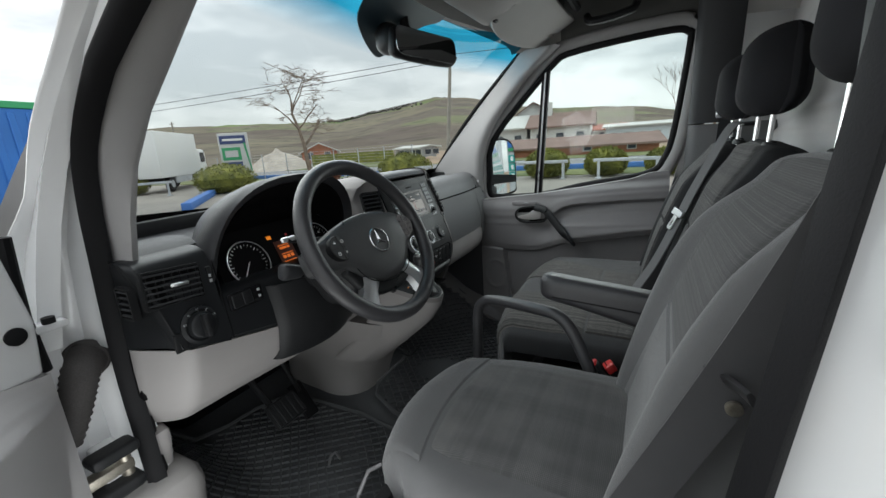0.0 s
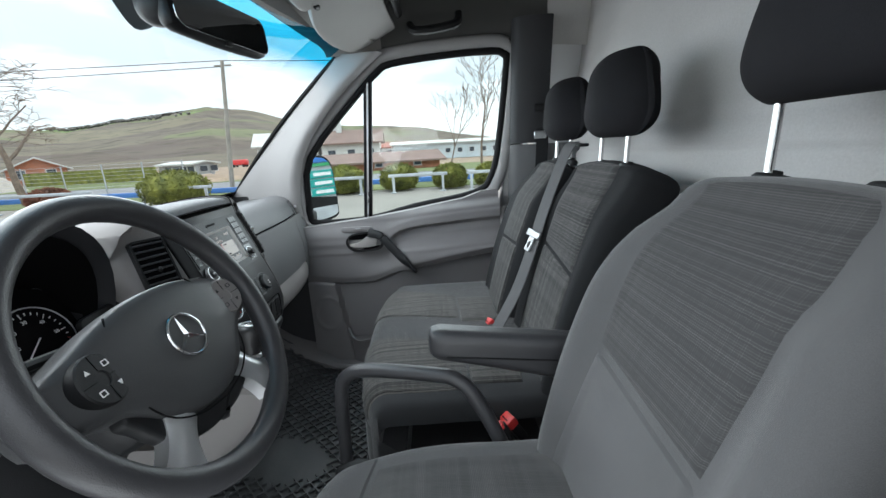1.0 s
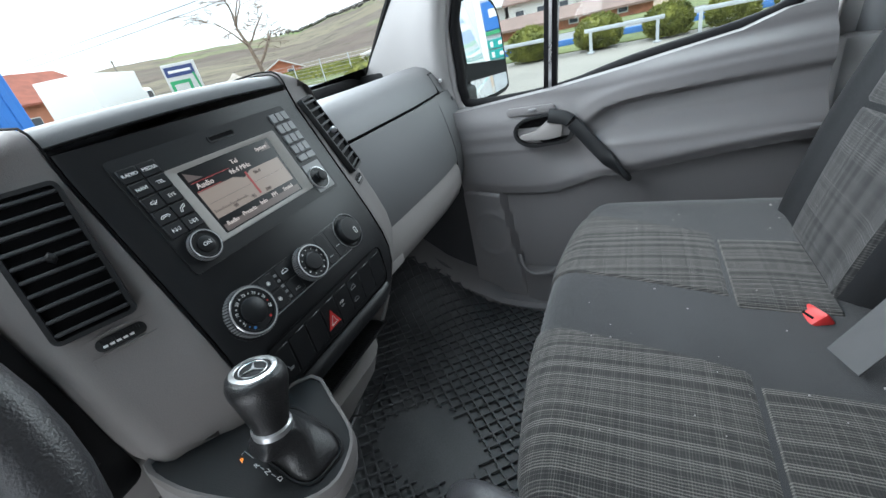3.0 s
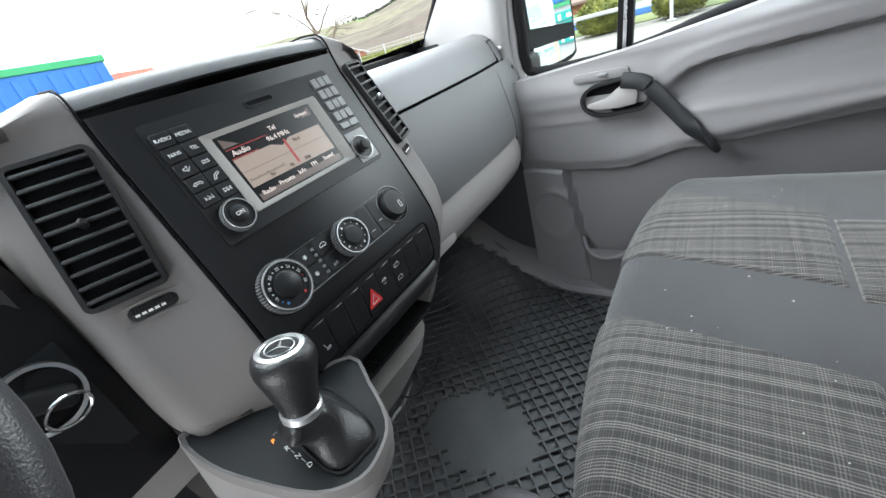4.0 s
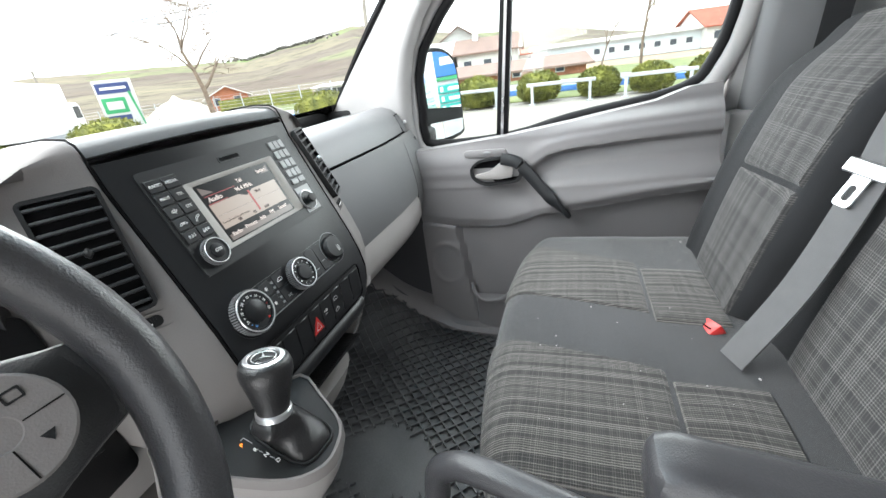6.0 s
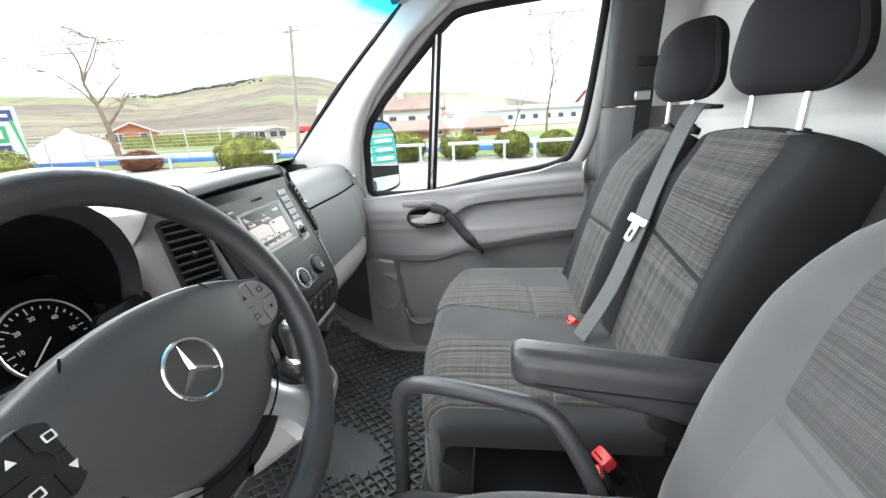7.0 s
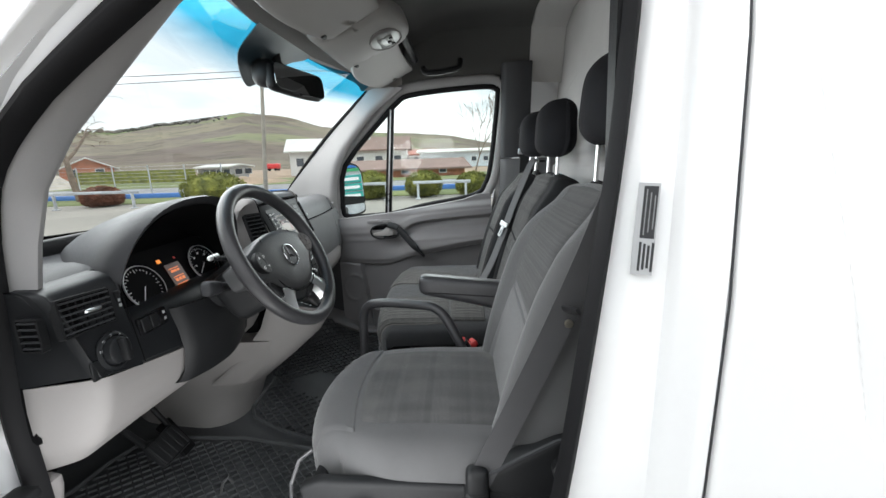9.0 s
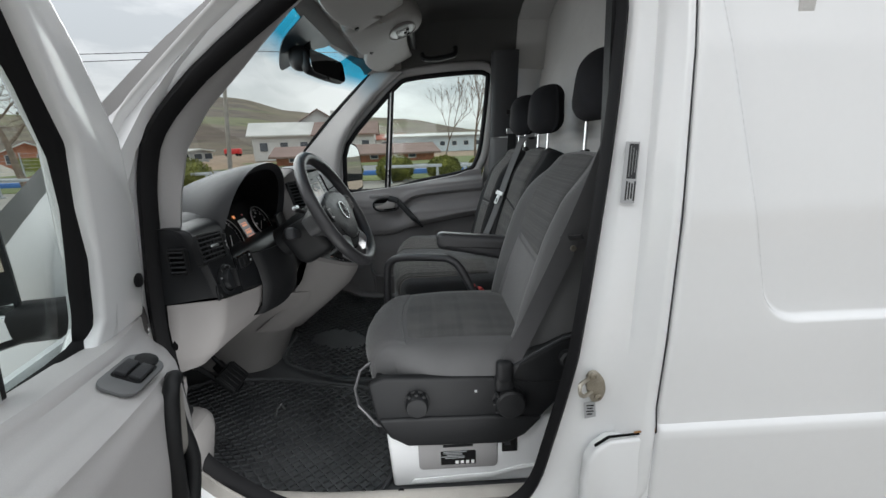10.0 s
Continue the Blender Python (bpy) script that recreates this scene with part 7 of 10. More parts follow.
class Back:
    """A backrest's shape: half width by height, and the front's depth with side bolsters."""

    def __init__(self, cx, half, top, bolster, widths, thick=0.125, flat_to=0.60, corner=(0.78, 0.070), recess=0.0, crown=0.040):
        self.cx, self.half, self.top, self.bolster, self.widths, self.thick, self.flat_to, self.corner = cx, half, top, bolster, widths, thick, flat_to, corner
        self.crown = crown
        self.frame = Matrix.Translation((0, -recess, 0)) @ BT

    def hw(self, v):
        return self.half * lerp_rows(self.widths, v)

    def front(self, u, v):
        """Depth of the front at u in -1..1 across and v in 0..1 up."""
        a = abs(u)
        y = 0.004 + 0.014 * math.sin(math.pi * min(1.0, v * 1.1)) - self.crown * step(0.72, 1.0, v)
        y += self.bolster * (1 - 0.75 * step(0.55, 0.95, v)) * step(self.flat_to - 0.05, self.flat_to + 0.22, a)
        y -= self.corner[1] * max(0.0, (a - self.corner[0]) / (1 - self.corner[0])) ** 2.4
        return y

    def at(self, u, v, lift=0.0):
        close = math.sqrt(max(0.0, 1 - max(0.0, (v - 0.955) / 0.045) ** 2))
        y = -self.thick / 2 + (self.front(u, v) + self.thick / 2) * close
        z = self.top * v - 0.016 * u * u * step(0.6, 1.0, v)
        return self.frame @ Vector((self.cx + u * self.hw(v), y + lift, z))

    def body(self):
        rings = []
        for v in span(0, 0.94, 24) + [0.955, 0.968, 0.979, 0.988, 0.995, 1.0]:
            close = math.sqrt(max(0.0, 1 - max(0.0, (v - 0.955) / 0.045) ** 2))
            w, z = self.hw(v), self.top * v
            ring = [self.at(u, v) for u in span(-1, 1, 33)]
            for u, d in ((1.012, -0.085), (0.995, -0.108), (0.93, -0.122), (0.5, -0.129), (-0.5, -0.129), (-0.93, -0.122), (-0.995, -0.108), (-1.012, -0.085)):
                y = -self.thick / 2 + (d + self.thick / 2) * close
                ring.append(self.frame @ Vector((self.cx + u * w, y, z - 0.016 * u * u * step(0.6, 1.0, v))))
            rings.append(ring)
        return loft(rings)

    def panel(self, u0, u1, v0, v1, lift=0.004, n=26, m=30):
        """A sewn panel that lies on the front; u0 and u1 are (bottom, top), v0 and v1 (at u0, at u1)."""
        rows = []
        for j in range(m + 1):
            t = j / m
            row = []
            for i in range(n + 1):
                s = i / n
                lo, hi = v0[0] + (v0[1] - v0[0]) * s, v1[0] + (v1[1] - v1[0]) * s
                v = lo + (hi - lo) * t
                a, b = u0[0] + (u0[1] - u0[0]) * t, u1[0] + (u1[1] - u1[0]) * t
                u = a + (b - a) * s
                edge = min(s, 1 - s) * abs(b - a) * self.half
                edge = min(edge, min(t, 1 - t) * (hi - lo) * self.top)
                row.append(self.at(u, v, -0.003 + (lift + 0.003) * math.sqrt(min(1.0, edge / 0.005)) + 0.002 * step(0.0, 0.05, edge)))
            rows.append(row)
        return loft(rows, False, False)

    def seam(self, pts, r=0.0022, lift=0.0):
        return tube([self.at(u, v, lift) for u, v in pts], r, 5)


WIDE = ((0.0, 0.90), (0.15, 0.97), (0.40, 1.0), (0.62, 0.985), (0.80, 0.92), (0.93, 0.80), (1.0, 0.70))
SQUARE = ((0.0, 0.99), (0.3, 1.0), (0.80, 1.0), (0.94, 0.985), (0.98, 0.95), (1.0, 0.90))

# driver's seat
DX = -0.487
dseat = thing("bucket_seat", (DX, 0.15, 0.79), "dark grey cloth driver's seat on a white steel base", "van seat")


def seat_top(u, s, half, y0, y1, z0, crown, roll, front_z, edge, waist=0.0):
    """A cushion's skin: u across, s from the rear along the top and down over the front."""
    flat = (y1 - roll - y0)
    arc = roll * math.pi / 2
    total = flat + arc + (z0 - roll - front_z)
    d = s * total
    if d < flat:
        y, z, ny, nz = y0 + d, z0, 0.0, 1.0
    elif d < flat + arc:
        t = (d - flat) / roll
        y, z, ny, nz = y1 - roll + roll * math.sin(t), z0 - roll + roll * math.cos(t), math.sin(t), math.cos(t)
    else:
        y, z, ny, nz = y1, z0 - roll - (d - flat - arc), 1.0, 0.0
    a = abs(u)
    h = half * (1 - waist * step(0.45, 1.0, (y - y0) / (y1 - y0)) ** 1.6)
    drop = edge * max(0.0, (a - 0.80) / 0.20) ** 2.2
    dome = crown * (1 - u * u) * math.sin(math.pi * min(1.0, max(0.0, d / (flat + arc)) * 0.9 + 0.05))
    bow = -0.045 * u * u * step(0.5, 1.0, (y - y0) / (y1 - y0))
    return Vector((u * h, y + ny * (dome - drop) + bow, z + nz * (dome - drop) + 0.003 * noise.noise((u * 2.3, d * 8, half * 7))))


def cushion(cx, half, y0, y1, z0, crown, roll, front_z, edge, waist=0.0, n=34, m=40):
    at = lambda u, s: Vector((cx, 0, 0)) + seat_top(u, s, half, y0, y1, z0, crown, roll, front_z, edge, waist)
    rings = []
    for s in span(0, 1, m):
        ring = [at(u, s) for u in span(-1, 1, n)]
        lo = min(p.z for p in ring)
        back = max(y0, ring[0].y - 0.06) if s > 0.75 else ring[0].y
        ring += [Vector((cx + half * 0.985 * 1.0 * (ring[-1].x - cx) / half, back, max(front_z, lo - 0.05))), Vector((cx + (ring[0].x - cx) * 0.985, back, max(front_z, lo - 0.05)))]
        rings.append(ring)
    return loft(rings), at


def sewn(at, u0, u1, s0, s1, lift=0.004, n=26, m=30, half=0.2, length=0.4):
    rows = []
    for j in range(m + 1):
        t = j / m
        row = []
        for i in range(n + 1):
            q = i / n
            lo, hi = u0[0] + (u0[1] - u0[0]) * t, u1[0] + (u1[1] - u1[0]) * t
            u, s = lo + (hi - lo) * q, s0 + (s1 - s0) * t
            p = at(u, s)
            e1, e2 = at(min(u + 0.02, 1), s) - at(max(u - 0.02, -1), s), at(u, min(s + 0.01, 1)) - at(u, max(s - 0.01, 0))
            nrm = e1.cross(e2).normalized()
            edge = min(min(q, 1 - q) * (hi - lo) * half, min(t, 1 - t) * (s1 - s0) * length)
            row.append(p + nrm * (-0.003 + (lift + 0.003) * math.sqrt(min(1.0, edge / 0.004)) + 0.003 * step(0.0, 0.06, edge)))
        rows.append(row)
    return loft(rows, False, False)


body, dat = cushion(DX, 0.252, -0.06, 0.465, 1.207, 0.022, 0.070, 1.02, 0.045, 0.20)
part("seat_cushion", body, M_CLOTH, dseat, "dark cloth cushion with rounded sides", sharp=70)
part("cushion_panel", sewn(dat, (-0.70, -0.70), (0.70, 0.70), 0.06, 0.60, 0.003, half=0.25, length=0.7), M_WORN, dseat, "worn cloth sitting panel with pale scuffs")
part("front_roll", sewn(dat, (-0.86, -0.86), (0.86, 0.86), 0.605, 0.90, 0.004, half=0.25, length=0.7), M_CLOTH, dseat, "plain dark cloth roll at the cushion's front")
dback = Back(DX, 0.248, 0.585, 0.030, WIDE, flat_to=0.56)
part("backrest", dback.body(), M_CLOTH, dseat, "dark grey cloth backrest with side bolsters", sharp=70)
part("back_panel", dback.panel((-0.50, -0.62), (0.57, 0.66), (0.44, 0.475), (0.985, 0.985)), M_RIBBED, dseat, "ribbed woven upper back panel")
part("lumbar_panel", dback.panel((-0.62, -0.50), (0.66, 0.57), (0.04, 0.04), (0.43, 0.465)), M_CLOTH, dseat, "plain lower back panel below a seam")
headrest(dseat, DX, 0.290, 1.890, 0.46, -0.07, 0.076)
val = [(0.440, 1.140), (0.425, 1.03), (0.395, 0.975), (0.345, 0.945), (0.07, 0.938), (0.02, 0.965), (-0.03, 1.02), (-0.10, 1.10), (-0.11, 1.16), (-0.05, 1.150), (0.10, 1.140), (0.30, 1.150), (0.40, 1.155)]
for x0, dx in ((DX - 0.262, 0.03), (DX + 0.232, 0.03)):
    part("side_cover", slab([(x0, y, z) for y, z in val], (dx, 0, 0), 0.010, 3), M_BLACK, dseat, "black plastic side cover")
SX = DX - 0.262
part("cover_step", slab([(SX - 0.010, y, z) for y, z in ((0.418, 1.036), (0.390, 0.978), (0.342, 0.948), (0.072, 0.941), (0.022, 0.966), (-0.025, 1.018), (0.10, 1.030), (0.30, 1.036))], (0.03, 0, 0), 0.008, 3), M_BLACK, dseat, "stepped lower half of the cover")
part("front_cover", box((DX, 0.415, 1.04), (0.46, 0.03, 0.17), 0.012), M_BLACK, dseat)
for y, z, r in ((0.312, 1.082, 0.030), (0.065, 1.075, 0.040)):
    km_ = Matrix.Translation((SX, y, z)) @ Matrix.Rotation(radians(-90), 4, "Y")
    k = part("adjuster_knob", lathe([(r * 1.16, 0), (r * 1.16, 0.004), (r, 0.006), (r, 0.026), (r * 0.88, 0.032), (0, 0.034)], 28, km_), M_BLACK, dseat, "round black adjuster knob")
    part("knob_crown", join(*[box((0, 0, 0.014), (0.013, 0.011, 0.020), 0.004, 2, km_ @ Matrix.Rotation(radians(a + (0 if y > 0.2 else 90)), 4, "Z") @ Matrix.Translation((r * 1.02, 0, 0))) for a in (-36, 0, 36)]), M_BLACK, k)
part("cover_dot", lathe([(0.004, 0), (0.004, 0.002), (0, 0.002)], 10, Matrix.Translation((SX, 0.155, 1.105)) @ Matrix.Rotation(radians(-90), 4, "Y")), M_GREY_MARK, dseat)
part("recliner_cover", slab([(SX - 0.004, y, z) for y, z in ((0.095, 1.140), (0.075, 1.165), (0.0, 1.205), (-0.07, 1.245), (-0.125, 1.262), (-0.14, 1.20), (-0.12, 1.12), (0.0, 1.12))], (0.05, 0, 0), 0.010, 3), M_BLACK, dseat, "black recliner cover")
part("recliner_rim", tube([(SX - 0.006, y, z) for y, z in ((0.06, 1.176), (0.0, 1.212), (-0.07, 1.250), (-0.125, 1.266))], 0.004, 6), M_HOOD, dseat)
part("belt_anchor_cap", softbox((SX - 0.006, 0.080, 1.165), (0.035, 0.045, 0.060), 0.014, 5), M_BLACK, dseat)
part("recliner_knob", lathe([(0.024, 0), (0.024, 0.020), (0.018, 0.026), (0, 0.026)], 9, Matrix.Translation((SX, -0.085, 1.195)) @ Matrix.Rotation(radians(-90), 4, "Y")), M_BLACK, dseat)
# white pedestal with pressings
PX = DX - 0.236
pb = part("pedestal", slab([(PX, 0.395, 0.780), (PX, 0.405, 0.965), (PX, 0.35, 1.0), (PX, -0.12, 1.0), (PX, -0.12, 0.780)], (0.45, 0, 0), 0.012, 3), M_WHITE, dseat, "white painted steel seat base")
part("pressing", slab([(PX - 0.002, y, z) for y, z in ((0.345, 0.797), (0.335, 0.812), (0.10, 0.822), (0.02, 0.842), (-0.10, 0.850), (-0.10, 0.835), (0.03, 0.825), (0.11, 0.803))], (-0.005, 0, 0), 0.002, 2), M_WHITE, pb, "raised pressing along the base")
part("info_plate", slab([(PX - 0.0005, y, z) for y, z in rrect(0.225, 0.105, 0.014, 4, 0.205, 0.893)], (-0.003, 0, 0), 0.001), M_PILLAR, pb, "grey plate with worn black print")
part("info_label", slab([(PX - 0.0037, y, z) for y, z in rrect(0.100, 0.046, 0.002, 2, 0.205, 0.877)], (-0.0006, 0, 0)), M_GLOSS, pb, "black label with pale print")
for r in range(5):
    part("label_bar", box((PX - 0.0044, 0.215 + 0.006 * (r % 2), 0.897 - 0.0052 * r), (0.0004, 0.066 - 0.012 * (r % 3), 0.0022)), M_GREY_MARK, pb)
for c in range(4):
    part("label_bar", box((PX - 0.0044, 0.164 + 0.015 * c, 0.862), (0.0004, 0.009, 0.010)), M_WHITE_MARK, pb)
part("info_label", box((PX - 0.0037, 0.205, 0.917), (0.0006, 0.085, 0.009)), M_BLACK, pb)
part("data_sticker", slab([(PX - 0.0005, y, z) for y, z in rrect(0.044, 0.048, 0.002, 2, 0.058, 0.912)], (-0.003, 0, 0)), M_GLOSS, pb, "small black sticker")
part("sticker_mark", box((PX - 0.0038, 0.064, 0.915), (0.0004, 0.018, 0.012)), M_HOOD, pb)
part("slide_lever", tube([(PX + 0.01, 0.405, 0.985), (PX - 0.005, 0.425, 1.00), (PX + 0.01, 0.475, 1.055), (PX + 0.05, 0.490, 1.080), (PX + 0.07, 0.475, 1.125), (PX + 0.08, 0.445, 1.145)], 0.0045, 8), M_RAIL_DARK, dseat, "bent wire lever")
# armrest
def arm_shape(x, y, z):
    t = max(0.0, min(1.0, (y + 0.17) / 0.34))
    z += -0.018 + 0.030 * t if z > 0 else 0.018 * t - 0.052 * (1 - t) ** 1.2
    return (x + 0.024 * t - 0.012, y, z)


part("armrest", softbox((-0.205, 0.062, 1.374), (0.062, 0.345, 0.070), 0.022, 14, arm_shape), M_LEATHER, dseat, "black vinyl folding armrest with worn edges")
part("armrest_seam", tube([(-0.2485 + 0.07 * (y + 0.10), y, 1.352 + 0.06 * (y + 0.09)) for y in span(-0.09, 0.20, 14)], 0.0016, 5), M_BLACK, dseat)

# belt of the driver's seat
belt_d = thing("seat_belt", (DX - 0.245, -0.05, 1.15), "grey seat belt beside the driver's backrest, coloured darker for shade", "seat belt")


def ribbon(pts, w, wdir, thick=0.0016):
    wd = Vector(wdir).normalized()
    rings = []
    pts = curve(pts, 5)
    for i, p in enumerate(pts):
        d = (pts[min(i + 1, len(pts) - 1)] - pts[max(i - 1, 0)]).normalized()
        s = (wd - d * wd.dot(d)).normalized()
        nn = d.cross(s)
        rings.append([p + s * w / 2 + nn * thick, p - s * w / 2 + nn * thick, p - s * w / 2 - nn * thick, p + s * w / 2 - nn * thick])
    return loft(rings)


part("webbing", ribbon([(-0.752, 0.080, 1.15), (-0.752, 0.012, 1.30), (-0.757, -0.068, 1.49), (-0.775, -0.128, 1.66), (-0.80, -0.20, 1.90), (-0.80, -0.24, 2.05)], 0.046, (0.10, 0.9, 0.40)), M_BELT_SHADED, belt_d, "belt webbing coloured darker for shade")
part("tongue", strap([(-0.735, -0.062, 1.512), (-0.770, -0.078, 1.520), (-0.810, -0.085, 1.530)], 0.012, 0.006, (0, 0.4, 0.8)), M_STEEL_DARK, belt_d, "thin dark belt tongue")
part("stopper", lathe([(0.0075, 0), (0.0075, 0.004), (0.004, 0.005), (0, 0.004)], 16, Matrix.Translation((-0.765, -0.082, 1.492)) @ Matrix.Rotation(radians(-90), 4, "Y")), M_STEEL, belt_d, "round steel belt stop")
part("anchor", softbox((-0.752, 0.080, 1.13), (0.030, 0.05, 0.05), 0.012, 4), M_BLACK, belt_d)
bk = thing("belt_buckle", (-0.232, 0.075, 1.16), "black belt buckle with a red button", "belt buckle", "belt buckles")
bm_ = Matrix.Translation((-0.228, 0.085, 1.172)) @ Matrix.Rotation(radians(-25), 4, "X")
part("housing", softbox((0, 0, 0), (0.032, 0.028, 0.08), 0.007, 4, None, bm_), M_BLACK, bk)
part("button", box((0, 0, 0.040), (0.024, 0.020, 0.012), 0.003, 1, bm_), M_RED, bk, "red release button")

# floor rail between the seats
rail = thing("grab_rail", (-0.17, 0.25, 0.79), "black padded tubular rail between the seats", "rail")
rp = curve([(-0.135, 0.455, 0.83), (-0.140, 0.442, 1.10), (-0.146, 0.434, 1.255), (-0.153, 0.412, 1.302), (-0.168, 0.36, 1.318), (-0.205, 0.235, 1.322), (-0.218, 0.185, 1.315), (-0.232, 0.145, 1.275), (-0.255, 0.085, 1.15), (-0.275, 0.03, 1.0)], 6)
part("tube", tube(rp, 0.0150, 14), M_LEATHER, rail, sharp=80)
part("foot", box((-0.135, 0.455, 0.81), (0.06, 0.06, 0.05), 0.008), M_BLACK, rail, "black floor bracket")
part("foot", box((-0.275, 0.03, 0.98), (0.04, 0.05, 0.05), 0.008), M_BLACK, rail)

# passenger bench
bench = thing("passenger_bench", (0.30, 0.15, 0.79), "two-seat passenger bench in dark plaid cloth", "van bench seat")
body, at = cushion(0.315, 0.430, -0.05, 0.440, 1.210, 0.010, 0.060, 0.93, 0.026, 0.0, n=60)
part("seat_cushion", body, M_BENCH, bench, "plain dark cloth cushion", sharp=70)
for u0, u1, r0, r1 in (((-0.93, -0.93), (-0.41, -0.22), -0.90, -0.46), ((-0.05, 0.16), (0.465, 0.80), -0.11, 0.41)):
    part("cushion_panel", sewn(at, u0, u1, 0.262, 0.74, 0.004, half=0.43, length=0.74, n=34), M_PLAID_SEAT, bench, "plaid woven seat panel")
    part("rear_panel", sewn(at, (r0, r0), (r1, r1), 0.09, 0.2615, 0.004, half=0.43, length=0.74), M_PLAID_SEAT, bench, "plaid rear seat panel")
    part("front_skirt", sewn(at, (r0 - 0.03 if r0 < -0.5 else -0.05, r0 - 0.03 if r0 < -0.5 else -0.05), (-0.06 if r0 < -0.5 else 0.97,) * 2, 0.75, 0.99, 0.003, half=0.43, length=0.74), M_BENCH, bench)
part("bench_base", box((0.315, 0.185, 0.875), (0.846, 0.490, 0.205), 0.02), M_BENCH, bench, "dark base under the bench")
for cx, hf, tp, u0, u1, low in ((0.085, 0.200, 0.585, (-0.68, -0.52), (0.60, 0.80), ((-0.86, -0.68), (0.56, 0.60))), (0.475, 0.200, 0.580, (-0.86, -0.80), (0.42, 0.46), ((-0.88, -0.86), (0.38, 0.42)))):
    mid_ = cx < 0.3
    bb_ = Back(cx, hf, tp, 0.008, SQUARE if mid_ else WIDE, flat_to=0.66, corner=(0.90, 0.030) if mid_ else (0.80, 0.06), recess=0.045 if mid_ else 0.0, crown=0.022 if mid_ else 0.040)
    part("backrest", bb_.body(), M_CLOTH_SIDE, bench, "dark cloth backrest", sharp=70)
    part("back_panel", bb_.panel(u0, u1, (0.51, 0.555) if mid_ else (0.50, 0.47), (0.985, 0.985)), M_PLAID_BACK if mid_ else M_PLAID_SHADED, bench, "woven upper back panel")
    part("lumbar_panel", bb_.panel(low[0], low[1], (0.06, 0.06), (0.505, 0.55) if mid_ else (0.495, 0.465)), M_PLAID_LOW if mid_ else M_PLAID_SHADED, bench, "woven lower back panel with a seam above it")
headrest(bench, 0.064, 0.268, 1.862)
headrest(bench, 0.452, 0.265, 1.862)

# crumbs and lint on the bench
rnd_c = random.Random(4)
bits = bmesh.new()
for k in range(46):
    u_, s_ = rnd_c.uniform(-0.8, 0.8), rnd_c.uniform(0.05, 0.55)
    c_ = at(u_, s_) + Vector((0, 0, 0.0065))
    r_ = rnd_c.uniform(0.0006, 0.0018) * (2.2 if k % 11 == 0 else 1)
    a_ = rnd_c.uniform(0, 6.28)
    low_ = [bits.verts.new(c_ + Vector((r_ * math.cos(a_ + t) * rnd_c.uniform(0.6, 1.6), r_ * math.sin(a_ + t), 0))) for t in (0, 1.3, 2.6, 3.9, 5.2)]
    peak = bits.verts.new(c_ + Vector((0, 0, r_)))
    for i_ in range(5):
        bits.faces.new((low_[i_], low_[(i_ + 1) % 5], peak))
tagged(part("crumbs", fix(bits), M_DASH_LIGHT, smooth=False), "pale crumbs and lint scattered on the bench cloth", "crumbs", kind="stuff")

belt_p = thing("seat_belt", (0.34, -0.2, 1.72), "grey seat belt with a metal tongue across the bench backrest", "seat belt")
part("webbing", ribbon([(0.298, -0.245, 1.750), (0.297, -0.205, 1.750), (0.284, -0.160, 1.660), (0.255, -0.112, 1.555), (0.227, -0.080, 1.478), (0.196, -0.020, 1.340), (0.170, 0.052, 1.222)], 0.046, (0.85, 0.30, 0.1)), M_BELT, belt_p, "grey belt webbing")
tm = basis((0.230, -0.083, 1.497), (0.85, 0.30, 0.1), (-0.35, 0.3, -0.9))
part("tongue", join(box((0, -0.004, 0.006), (0.062, 0.020, 0.007), 0.002, 1, tm), frame_slab(flat(rrect(0.024, 0.046, 0.005, 3, 0, 0.026), 0.004, tm), flat(rrect(0.011, 0.022, 0.004, 3, 0, 0.030), 0.004, tm), tm.to_3x3() @ Vector((0, 0, 0.003)))), M_SILVER, belt_p, "metal belt tongue")
part("guide", box((0.300, -0.240, 1.750), (0.056, 0.028, 0.010), 0.004), M_BLACK, belt_p)
for x, y, z, lab in ((0.268, 0.045, 1.200, "red belt buckle between the bench cushions"), (-0.150, 0.06, 1.150, "red belt buckle at the bench's inner side")):
    bk = thing("belt_buckle", (x, y, z), lab, "belt buckle", "belt buckles")
    bm_ = Matrix.Translation((x, y, z)) @ Matrix.Rotation(radians(-35), 4, "X") @ Matrix.Rotation(radians(20), 4, "Z")
    part("housing", softbox((0, 0, -0.012), (0.036, 0.024, 0.05), 0.006, 4, None, bm_), M_BLACK, bk)
    part("button", box((0, 0, 0.014), (0.042, 0.026, 0.022), 0.005, 2, bm_), M_RED, bk, "red plastic cap")
    part("button_slot", box((0, 0.004, 0.0255), (0.026, 0.003, 0.002), 0, 1, bm_), M_DARK, bk)
belt_r = thing("seat_belt", (0.80, -0.24, 1.85), "dark seat belt hanging at the passenger's door post", "seat belt")
part("webbing", ribbon([(0.765, -0.25, 1.90), (0.775, -0.24, 1.6), (0.80, -0.20, 1.2), (0.81, -0.15, 0.9)], 0.048, (0.2, 1, 0)), M_CLOTH_SIDE, belt_r)
part("tongue", box((0.755, -0.235, 1.795), (0.012, 0.05, 0.03), 0.004, 1), M_SILVER, belt_r, "metal belt tongue")
part("guide_loop", box((0.758, -0.245, 1.90), (0.02, 0.07, 0.03), 0.006), M_BLACK, belt_r)

